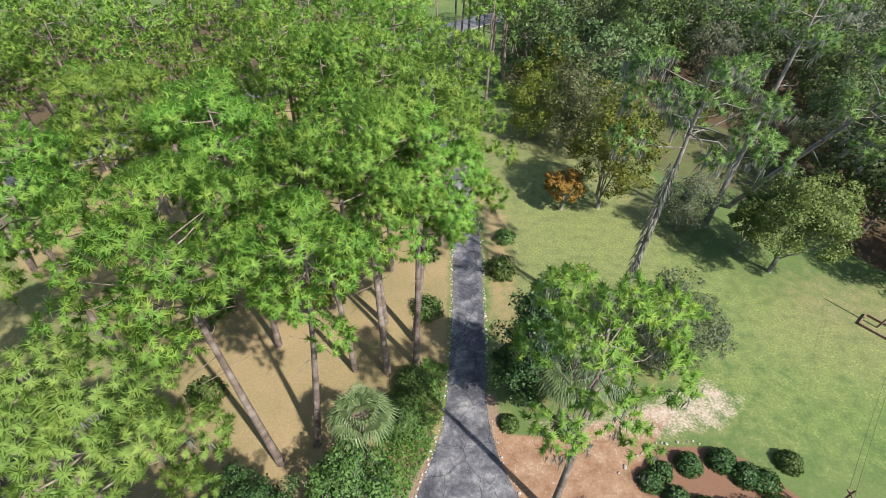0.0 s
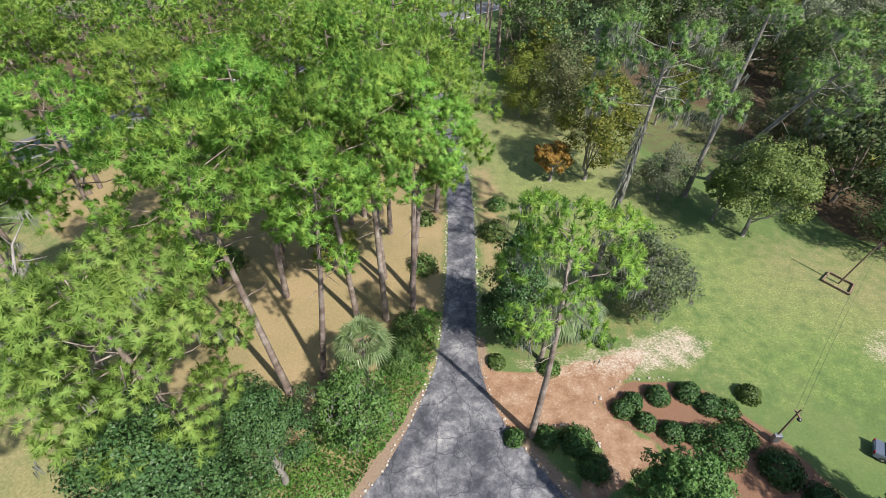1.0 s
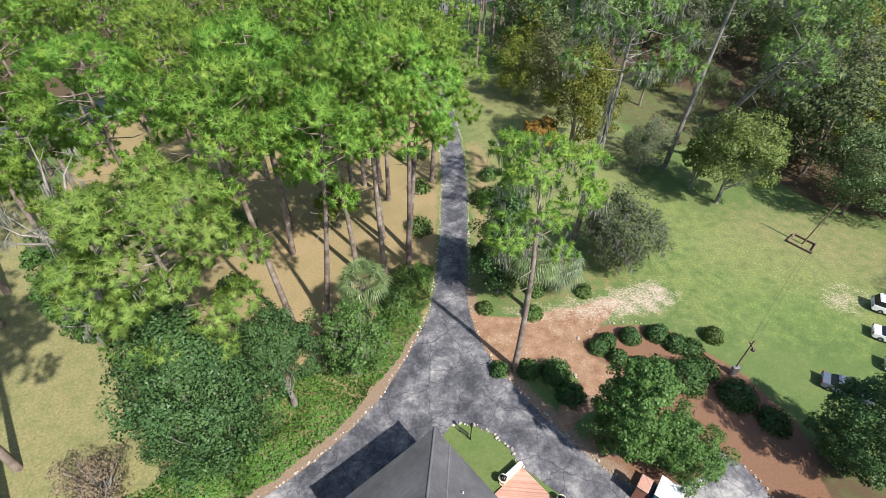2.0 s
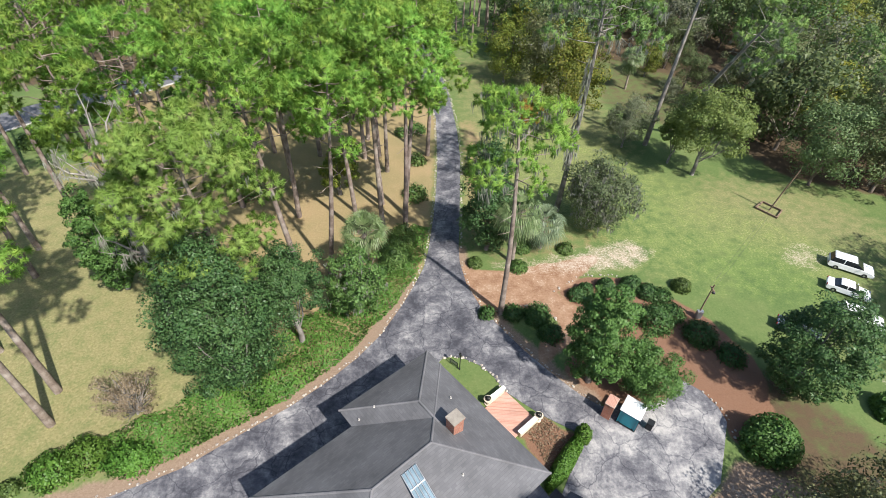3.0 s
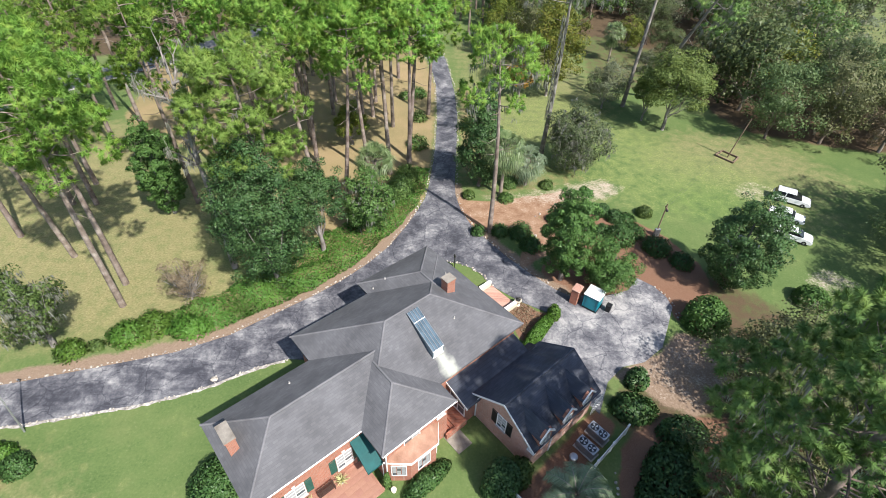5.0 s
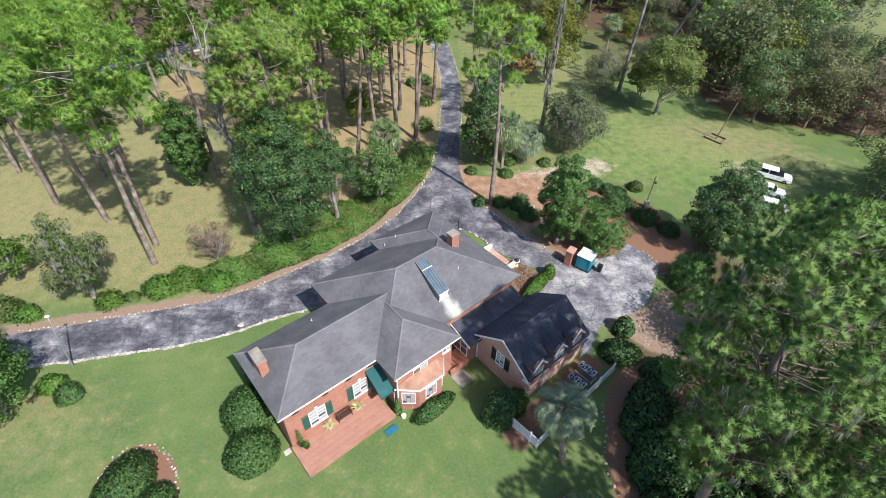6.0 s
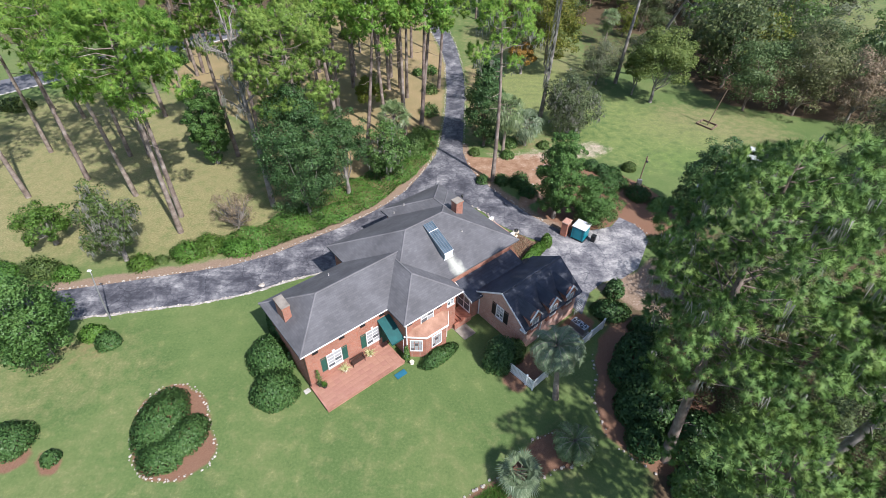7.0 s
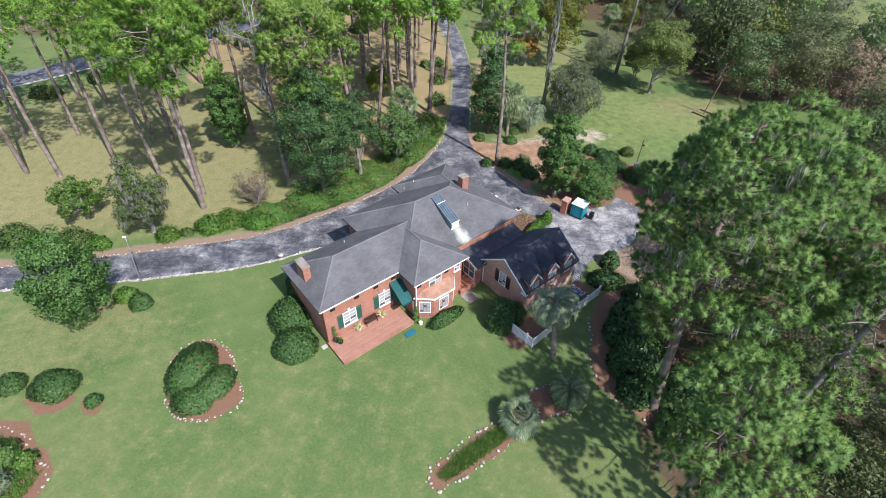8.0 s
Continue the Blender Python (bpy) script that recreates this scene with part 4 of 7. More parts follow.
def shrub_mesh(seed, rx=1.0, ry=1.0, h=1.0, leaves=700, leaf=0.1, lumps=14, spiky=0.0):
    """A rounded shrub of many small leaves, lumpy, closed to the ground."""
    rng = np.random.default_rng(seed)
    d = unit(rng.normal(size=(leaves, 3)))
    d[:, 2] = np.abs(d[:, 2])
    b = unit(rng.normal(size=(lumps, 3)))
    b[:, 2] = np.abs(b[:, 2])
    near = np.max(d @ b.T, axis=1)
    r = (0.78 + 0.25 * np.clip((near - 0.6) / 0.4, 0, 1)) * rng.uniform(0.86, 1.04 + spiky, leaves)
    P = d * r[:, None] * np.array((rx, ry, h))
    core = rng.random(leaves) < 0.22
    V, F = leaf_quads(rng, P, d, leaf)
    inner, G = leaf_quads(rng, P[core] * 0.84, d[core], leaf * 2.0)
    V, F = np.concatenate((V, inner)), np.concatenate((F, G + len(V)))
    soft = np.concatenate((d, d[core]))
    N = np.repeat(unit(soft + 0.45 * rng.normal(size=soft.shape)), 4, axis=0)
    return fast_mesh("shrub", V, facing(V, F, N), N)


def make_tree(name, label, category, meshes, mats, names=("trunk", "crown", "moss")):
    ob = thing(name, label, category)
    for me, mt, nm in zip(meshes, mats, names):
        tagged(part(nm, me, mt, ob), kind="stuff" if nm == "moss" else "")
    return ob


def place(ob, x, y, scale=1.0, turn=0.0, lean=(0, 0), tall=1.0, z=0.0):
    """Where a copy stands: lean in degrees towards x and y."""
    return Matrix.LocRotScale((x, y, z), Euler((radians(-lean[1]), radians(lean[0]), 0)), None) @ Matrix.LocRotScale(None, Euler((0, 0, turn)), (scale, scale, scale * tall))


def plant(kinds, rows, group, seed=0):
    """Stands the kinds' first copies and then further ones at the rows (x, y, scale, lean)."""
    rng = random.Random(seed)
    used = set()
    for n, row in enumerate(rows):
        x, y, s = row[:3]
        lean = row[3] if len(row) > 3 else (rng.uniform(-1.5, 1.5), rng.uniform(-1.5, 1.5))
        k = row[4] if len(row) > 4 else rng.randrange(len(kinds))
        m = place(kinds[k], x, y, s, rng.uniform(0, 6.28), lean)
        if k in used:
            ob = copy_thing(kinds[k], m)
        else:
            used.add(k)
            ob = kinds[k]
            ob.matrix_basis = m
        tagged(ob, group=group)
    for k, ob in enumerate(kinds):
        if k not in used:
            for o in (*ob.children, ob):
                bpy.data.objects.remove(o)


# ---- tall pines ----
PINE_LABEL = "tall pine with bare brown trunk and round needle tufts"
pines = [make_tree("pine_tree", PINE_LABEL, "pine tree", pine_meshes(100 + k, H=28, R=(4.4, 4.9, 5.3, 4.6, 5.8)[k], base=(0.64, 0.6, 0.66, 0.58, 0.56)[k], limbs=(21, 22, 25, 22, 28)[k], tufts=19), (M_BARK, M_NEEDLE)) for k in range(5)]
mid_pines = [make_tree("pine_tree", PINE_LABEL, "pine tree", pine_meshes(110 + k, H=28, R=(4.6, 5.1, 4.8)[k], base=(0.64, 0.62, 0.58)[k], limbs=21, tufts=14, blades=36, wide=0.052, spread=1.28), (M_BARK, M_NEEDLE)) for k in range(3)]
far_pines = [make_tree("pine_tree", PINE_LABEL, "pine tree", pine_meshes(120 + k, H=28, R=(4.6, 5.2, 5.6)[k], base=0.62, limbs=16, tufts=11, blades=17, fine=0.46, wide=0.115, spread=1.45), (M_BARK, M_NEEDLE)) for k in range(3)]
PINES = [(-58.8, 14.1, 1.0), (-64.3, 14.5, 1.02), (-71.6, 25.1, 1.0), (-63.4, 26.7, 0.95), (-52.8, 19, 1.0), (-43.7, 15.4, 0.98, (-3, -1)), (-50, 26.3, 0.92), (-46.8, 26.4, 0.97),
         (-33.6, 7.4, 1.03, (2, 1), 4), (-35, 10.9, 1.0, (0, 1)), (-32.6, 27.4, 0.98, (-2, 0)), (-31.3, 34.6, 0.98), (-51.6, 61, 0.95), (-52.2, 59.3, 0.9), (-18, 39.5, 1.04),
         (-11.5, 28.2, 0.97, (6, 0)), (-9.2, 36.5, 1.0, (-4, -1)), (-18.3, 56, 1.0), (-10.8, 55.5, 0.97), (-6.7, 43, 0.98, (-3, 0)), (-6.8, 51.8, 0.94), (-2.9, 37.4, 1.02, (1, 0)), (-0.6, 57, 0.98, (3, -3)),
         (-7.6, 73.5, 1.0), (-19.6, 44.6, 1.0), (-20.6, 47.5, 0.96), (-18.9, 61.6, 1.0), (-11.1, 61.7, 0.98), (-8.6, 56.5, 1.0), (-12.4, 53.6, 0.93), (-14.4, 26.4, 1.02, (-6, 2), 4), (-5.8, 36.3, 1.0, (-1, 0)),
         (-51.7, 50.6, 1.0), (-49.5, 31.4, 0.97), (-50.6, 40.5, 1.0), (-3.2, 40.6, 1.0, (4, 1)), (-26.5, 41.5, 1.05)]
rng_w = random.Random(7)
DRIVE_POLY = drive_outline


def near_drive(x, y, d=2.6):
    P = np.array(DRIVE_LEFT[:12] + DRIVE_RIGHT)
    Q = np.concatenate([along(DRIVE_LEFT[:12], 2.0), along(DRIVE_RIGHT, 2.0)])
    return np.min(np.hypot(Q[:, 0] - x, Q[:, 1] - y)) < d or bool(inside(np.array([x]), np.array([y]), DRIVE_POLY)[0])


def scatter(outline, count, gap, taken, seed, clear=()):
    """Places for trees inside an outline, kept apart from each other and from what stands already."""
    rng = random.Random(seed)
    P = np.array(outline)
    got = []
    for _ in range(count * 60):
        if len(got) >= count:
            break
        x, y = rng.uniform(P[:, 0].min(), P[:, 0].max()), rng.uniform(P[:, 1].min(), P[:, 1].max())
        a, b = np.array([x]), np.array([y])
        if not inside(a, b, outline)[0] or any(inside(a, b, c)[0] for c in clear) or near_drive(x, y):
            continue
        if any((x - t[0]) ** 2 + (y - t[1]) ** 2 < gap * gap for t in taken) or any((x - t[0]) ** 2 + (y - t[1]) ** 2 < gap * gap for t in got):
            continue
        got.append((x, y))
    return got


street_band = [tuple(p) for p in offset_line(STREET, -1.5)] + [tuple(p) for p in offset_line(STREET, 10.0)[::-1]]
more = scatter([(-66, 66), (-30, 52), (-8, 62), (-2, 82), (-6, 104), (-14, 124), (-40, 92)], 26, 6.2, PINES, 3, (street_band,))
more += scatter([(-100, 8), (-72, 12), (-64, 34), (-54, 58), (-84, 44)], 12, 7.0, PINES, 4, (street_band,))
more += scatter([(-110, 60), (-84, 62), (-20, 130), (-10, 165), (-70, 165), (-120, 110)], 38, 7.4, PINES, 5, (street_band,))
more += scatter([(6, 102), (15, 110), (30, 160), (-5, 160), (-4, 124), (4, 108)], 9, 6.5, PINES, 6, (street_band,))
more += scatter([(-30, 140), (12, 166), (60, 208), (40, 250), (-60, 220)], 22, 7.5, PINES, 8, (street_band,))
more += [(8, 104), (13.5, 113), (4.5, 119), (10.5, 124), (3, 134), (17, 128)]
more = [(x, y, rng_w.uniform(0.86, 1.06)) for x, y in more]
PINES += [p for p in more if p[1] < 60 and p[0] > -64]
near_by = [p for p in PINES if p[1] < 42 and p[0] > -40]
plant(pines, near_by, "tall pines", 11)
plant(mid_pines, [p[:4] for p in PINES if p not in near_by], "tall pines", 15)
plant(far_pines, [p for p in more if not (p[1] < 60 and p[0] > -64)], "tall pines", 13)

# pines with a look of their own, some with cloud shade in their needle colour
lime_pine = make_tree("pine_tree", "full yellow-green pine with low limbs behind the magnolia", "pine tree", pine_meshes(208, H=27, R=5.0, base=0.42, limbs=40, tufts=21, blades=110, fine=0.35, wide=0.029, moss=260, r0=0.36, dead=12), (M_BARK, M_LIMEPINE, M_MOSS))
lime_pine.matrix_basis = place(lime_pine, -17.2, 17.2, 1.0, 0.8, (-2, -3))
pole_pine = make_tree("pine_tree", "slender pine leaning over the clay path, hung with moss", "pine tree", pine_meshes(201, H=27, R=4.4, base=0.6, limbs=16, tufts=15, moss=700, r0=0.3), (M_BARK, M_NEEDLE, M_MOSS))
pole_pine.matrix_basis = place(pole_pine, 9.1, 22.5, 1.0, 0.4, (-2.5, -1))
moss_pine = make_tree("pine_tree", "tall pine with its grey trunk wrapped in hanging moss", "pine tree", pine_meshes(202, H=31, R=6.6, base=0.76, limbs=16, tufts=13, moss=1500, r0=0.36), (M_GREYBARK, M_SHADEPINE, M_MOSS))
moss_pine.matrix_basis = place(moss_pine, 18.7, 42.6, 1.0, 1.0, (0, -3))
rng_m = np.random.default_rng(77)
tz = rng_m.uniform(7, 23, 500)
ang = rng_m.uniform(0, 6.28, 500)
V, F = needles(rng_m, np.c_[0.3 * np.cos(ang), 0.3 * np.sin(ang), tz], unit(np.c_[0.3 * np.cos(ang), 0.3 * np.sin(ang), -np.ones(500)]), rng_m.uniform(0.5, 1.2, (500, 1)), 0.06)
part("trunk_moss", fast_mesh("trunk_moss", V, F), M_MOSS, moss_pine)["kind"] = "stuff"
bare_pine = make_tree("pine_tree", "very tall thin pine at the wood's edge", "pine tree", pine_meshes(203, H=33, R=5.0, base=0.75, limbs=10, tufts=14, moss=600, r0=0.36), (M_GREYBARK, M_SHADEPINE, M_MOSS))
bare_pine.matrix_basis = place(bare_pine, 37.4, 62.5, 1.0, 0, (3, 0))
lean_pine = make_tree("pine_tree", "grey pine leaning far over inside the wood", "pine tree", pine_meshes(204, H=26, R=4.5, base=0.66, limbs=9, tufts=13, moss=600, r0=0.36), (M_GREYBARK, M_SHADEPINE, M_MOSS))
lean_pine.matrix_basis = place(lean_pine, 43.0, 67.5, 1.1, 2, (8, -27))
big_pine = make_tree("pine_tree", "huge old pine with heavy mossy limbs above mulch", "pine tree", pine_meshes(205, H=30, R=7.0, base=0.27, limbs=92, tufts=20, blades=150, fine=0.33, wide=0.021, spread=1.15, skew=(1.6, -1.0), brush=0.22, moss=1600, r0=0.42), (M_BARK, M_SHADEPINE, M_MOSS))
big_pine.matrix_basis = place(big_pine, 22.7, -21.8, 1.0, 0.6, (-1, 5))
low_pine = make_tree("pine_tree", "broad pine with drooping limbs at the lawn's edge", "pine tree", pine_meshes(206, H=18, R=4.8, base=0.2, limbs=46, tufts=20, blades=130, fine=0.33, wide=0.023, spread=1.15, brush=0.22, moss=500, r0=0.3), (M_BARK, M_SHADEPINE, M_MOSS))
low_pine.matrix_basis = place(low_pine, 22.0, -31.0, 1.0, 0, (-1, 1))
east_pine = make_tree("pine_tree", "broad pine among undergrowth at the wood's edge", "pine tree", pine_meshes(207, H=25, R=5.6, base=0.45, limbs=44, tufts=20, blades=104, fine=0.34, wide=0.027, spread=1.15, brush=0.22, moss=500, r0=0.4), (M_GREYBARK, M_SHADEPINE, M_MOSS))
east_pine.matrix_basis = place(east_pine, 31.5, -25, 1.0, 1.2, (1, 0))

# ---- broadleaved trees ----
magnolia = make_tree("magnolia_tree", "large dense magnolia with dark glossy leaves", "magnolia", broadleaf_meshes(301, H=19.6, R=5.1, trunk_h=1.2, crown_h=9.3, clumps=330, leaves=88, leaf=0.125, ragged=0.14, cone=0.3, low=-0.45, fine=0.7), (M_GREYBARK, M_MAGNOLIA))
magnolia.matrix_basis = place(magnolia, -17.2, 12.2)
magnolia_small = make_tree("magnolia_tree", "smaller magnolia beside the ivy bank", "magnolia", broadleaf_meshes(302, H=13.5, R=3.3, trunk_h=2.6, crown_h=5.0, clumps=150, leaves=100, leaf=0.105, ragged=0.2, fine=0.75), (M_GREYBARK, M_MAGNOLIA))
magnolia_small.matrix_basis = place(magnolia_small, -12.6, 17.6)
court_magnolia = make_tree("magnolia_tree", "round dark magnolia beside the parked cars", "magnolia", broadleaf_meshes(303, H=13.2, R=3.9, crown_h=6.4, trunk_h=0.9, clumps=330, leaves=68, leaf=0.12, ragged=0.13, low=-0.5, fine=0.66), (M_GREYBARK, M_MAGNOLIA))
court_magnolia.matrix_basis = place(court_magnolia, 37.3, 12.8)
court_tree = make_tree("shade_tree", "bright green leafy tree beside the asphalt court", "tree", broadleaf_meshes(304, H=13.4, R=3.0, crown_h=6.2, trunk_h=1.6, clumps=300, leaves=62, leaf=0.13, ragged=0.2, cone=0.2, low=-0.4, fine=0.68), (M_GREYBARK, M_FRESH))
court_tree.matrix_basis = place(court_tree, 17.4, 13.6)
court_tree_low = make_tree("shade_tree", "low spreading tree behind the portable toilet", "tree", broadleaf_meshes(305, H=6.3, R=2.9, trunk_h=0.8, crown_h=2.9, clumps=110, leaves=110, leaf=0.11, ragged=0.25, low=-0.45), (M_GREYBARK, M_FRESH))
court_tree_low.matrix_basis = place(court_tree_low, 22.6, 12.6)
lawn_tree = make_tree("shade_tree", "round green tree with pale trunk on the lawn", "tree", broadleaf_meshes(306, H=14.5, R=5.4, trunk_h=3.0, clumps=150, leaves=110, leaf=0.15, ragged=0.25, fine=0.8), (M_GREYBARK, M_LIME))
lawn_tree.matrix_basis = place(lawn_tree, 42.3, 53.2)
lawn_sapling = make_tree("shade_tree", "slim young tree beside the round lawn tree", "tree", broadleaf_meshes(319, H=10.5, R=2.5, trunk_h=2.4, crown_h=4.2, clumps=110, leaves=70, leaf=0.15, ragged=0.3, fine=0.8, r0=0.16), (M_GREYBARK, M_LIME))
lawn_sapling.matrix_basis = place(lawn_sapling, 39.4, 56.6)
column_tree = make_tree("holly_tree", "narrow columnar evergreen in the pine grove", "evergreen tree", broadleaf_meshes(307, H=14.3, R=2.9, crown_h=6.8, trunk_h=1.0, clumps=300, leaves=56, leaf=0.14, ragged=0.1, cone=0.2, low=-0.5, fine=0.7), (M_GREYBARK, M_FRESH))
column_tree.matrix_basis = place(column_tree, -35, 25)
cedar = make_tree("cedar_tree", "dark pointed cedar beside the drive", "cedar", broadleaf_meshes(308, H=16, R=3.5, crown_h=7.6, trunk_h=0.8, clumps=170, leaves=85, leaf=0.15, ragged=0.2, cone=0.6, low=-0.4), (M_BARK, M_MAGNOLIA))
cedar.matrix_basis = place(cedar, 8.0, 33.6)
moss_bank_tree = make_tree("mossy_tree", "small tree draped with grey moss beside the drive", "tree", broadleaf_meshes(309, H=9.2, R=3.0, trunk_h=1.2, clumps=110, leaves=80, leaf=0.14, moss=1000, low=-0.5), (M_GREYBARK, M_LEAF, M_MOSS))
moss_bank_tree.matrix_basis = place(moss_bank_tree, -7.2, 21.9)
moss_lawn_tree = make_tree("mossy_tree", "rounded weeping tree hung with moss on the lawn", "tree", broadleaf_meshes(310, H=9.8, R=4.6, trunk_h=1.2, clumps=110, leaves=100, leaf=0.14, moss=2600, low=-0.3), (M_GREYBARK, M_SAGE, M_MOSS))
moss_lawn_tree.matrix_basis = place(moss_lawn_tree, 23.4, 39.5)
moss_west_tree = make_tree("mossy_tree", "tree with pale lichened branches above clipped shrubs", "tree", broadleaf_meshes(311, H=11.5, R=3.5, trunk_h=1.5, clumps=70, leaves=70, leaf=0.14, moss=1800, low=-0.3, limbs=50, cone=0.5), (M_GREYBARK, M_LEAF, M_MOSS))
moss_west_tree.matrix_basis = place(moss_west_tree, -38.0, 1.6)
small_round = make_tree("small_tree", "small round bright green tree on dry grass", "tree", broadleaf_meshes(312, H=5.6, R=2.9, trunk_h=1.2, clumps=50, leaves=80, leaf=0.14, low=-0.2), (M_GREYBARK, M_BRIGHT))
small_round.matrix_basis = place(small_round, -48.6, 4.2)
west_tree = make_tree("shade_tree", "dense rounded tree on the lawn below the drive", "tree", broadleaf_meshes(313, H=11.5, R=3.9, trunk_h=0.9, clumps=110, leaves=110, leaf=0.15, ragged=0.15, cone=0.35, low=-0.4), (M_GREYBARK, M_FRESH))
west_tree.matrix_basis = place(west_tree, -38.2, -13.4)
yellow_small = make_tree("small_tree", "small tree with yellow-green leaves in pine straw", "tree", broadleaf_meshes(314, H=7, R=2.8, trunk_h=1.0, clumps=40, leaves=75, leaf=0.18), (M_GREYBARK, M_YELLOW))
yellow_small.matrix_basis = place(yellow_small, -13.2, 45.2)
orange_tree = make_tree("small_tree", "small tree in orange autumn leaf", "tree", broadleaf_meshes(315, H=6.5, R=2.7, trunk_h=1.6, clumps=36, leaves=70, leaf=0.2), (M_GREYBARK, M_ORANGE))
orange_tree.matrix_basis = place(orange_tree, 17.2, 66.0)
gold_tree = make_tree("shade_tree", "tall leafy tree turning yellow at the lawn's edge", "tree", broadleaf_meshes(316, H=19.5, R=5.4, trunk_h=2.0, crown_h=9.0, clumps=120, leaves=90, leaf=0.2, low=-0.2), (M_GREYBARK, M_YELLOW))
gold_tree.matrix_basis = place(gold_tree, 22.8, 66.5)
yard_moss = make_tree("mossy_tree", "greyish mossy oak beside the sandy yard", "oak", broadleaf_meshes(317, H=9.5, R=6.7, trunk_h=1.4, clumps=150, leaves=110, leaf=0.15, moss=700, low=-0.3, limbs=26), (M_GREYBARK, M_OLIVE, M_MOSS))
yard_moss.matrix_basis = place(yard_moss, 36.2, -3.8)
dry_shrub = make_tree("dry_shrub", "twiggy brown shrub almost bare of leaves", "shrub", broadleaf_meshes(318, H=6.4, R=2.2, trunk_h=0.4, crown_h=3.0, clumps=80, leaves=46, leaf=0.075, limbs=70, r0=0.12, low=-0.3, ragged=0.7), (M_GREYBARK, M_DRY))
dry_shrub.matrix_basis = place(dry_shrub, -26.2, 8.7)

# a dead tree among the pines
def snag_meshes(seed, H=25.0):
    rng = np.random.default_rng(seed)
    tubes = [tube([(0, 0, -0.3), (0.1, 0, H * 0.35), (-0.15, 0.1, H * 0.65), (0.1, 0, H)], [0.42, 0.34, 0.25, 0.05], 9)]
    tips = []
    for k in range(20):
        z = H * rng.uniform(0.5, 0.93)
        w, n = k * 2.4, rng.uniform(2.0, 4.2)
        tip = np.array((n * math.cos(w), n * math.sin(w), z + n * rng.uniform(0.5, 1.3)))
        pts = limb_points(rng, (0, 0, z), tip, 0.0)
        tubes.append(tube(pts, [0.16, 0.12, 0.07, 0.02], 6))
        for _ in range(4):
            a = pts[rng.integers(1, 4)]
            tubes.append(tube([a, a + rng.normal(size=3) * 0.6 + np.array((0, 0, 0.4))], [0.04, 0.01], 4))
        tips += pts[1:]
    T = np.array(tips)
    V, F = drapes(rng, T[rng.integers(0, len(T), 900)] + rng.normal(size=(900, 3)) * 0.25)
    return [fast_mesh("trunk", *join_tubes(tubes)), fast_mesh("moss", V, F)]


snag = make_tree("dead_tree", "bare grey dead tree hung with moss among pines", "dead tree", snag_meshes(320), (M_GREYBARK, M_MOSS), ("trunk", "moss"))
snag.matrix_basis = place(snag, -23.0, 14.2, 1.0, 0, (-6, 11))

# the mixed wood beyond the lawn
WOOD_LABELS = ("dark leafy oak at the edge of the wood", "oak with grey moss in the mixed wood", "tree with yellowing leaves in the wood", "brownish half-bare tree in the wood")
oaks = [make_tree("oak_tree", WOOD_LABELS[0], "oak", broadleaf_meshes(330, H=15, R=6.0, trunk_h=2.0, clumps=80, leaves=95, leaf=0.18, ragged=0.35, low=-0.4, r0=0.22), (M_BARK, M_WOODLEAF)),
        make_tree("oak_tree", WOOD_LABELS[1], "oak", broadleaf_meshes(331, H=16, R=6.4, trunk_h=2.0, low=-0.4, clumps=78, leaves=95, leaf=0.18, ragged=0.4, moss=380), (M_GREYBARK, M_GREYLEAF, M_MOSS)),
        make_tree("oak_tree", WOOD_LABELS[2], "oak", broadleaf_meshes(332, H=14, R=5.2, trunk_h=1.8, low=-0.4, clumps=72, leaves=95, leaf=0.175, ragged=0.4), (M_GREYBARK, M_YELLOW)),
        make_tree("oak_tree", WOOD_LABELS[0], "oak", broadleaf_meshes(333, H=17, R=5.8, trunk_h=2.2, low=-0.4, clumps=80, leaves=95, leaf=0.18, ragged=0.35, moss=200, r0=0.24), (M_BARK, M_OLIVE, M_MOSS)),
        make_tree("oak_tree", WOOD_LABELS[3], "oak", broadleaf_meshes(334, H=13, R=5.0, trunk_h=2.0, low=-0.4, clumps=66, leaves=110, leaf=0.155, ragged=0.5, moss=250), (M_GREYBARK, M_DRY, M_MOSS))]
far_oaks = [make_tree("oak_tree", WOOD_LABELS[n], "oak", broadleaf_meshes(340 + k, H=(15, 16, 14, 17, 13)[k], R=(6.0, 6.4, 5.2, 5.8, 5.0)[k], trunk_h=1.8, clumps=54, leaves=44, leaf=0.28, ragged=0.35, moss=(0, 200, 0, 120, 150)[k], limbs=6, low=-0.4, r0=0.22), (M_BARK, (M_WOODLEAF, M_GREYLEAF, M_YELLOW, M_LEAF, M_DRY)[k], M_MOSS)) for k, n in enumerate((0, 1, 2, 1, 3))]
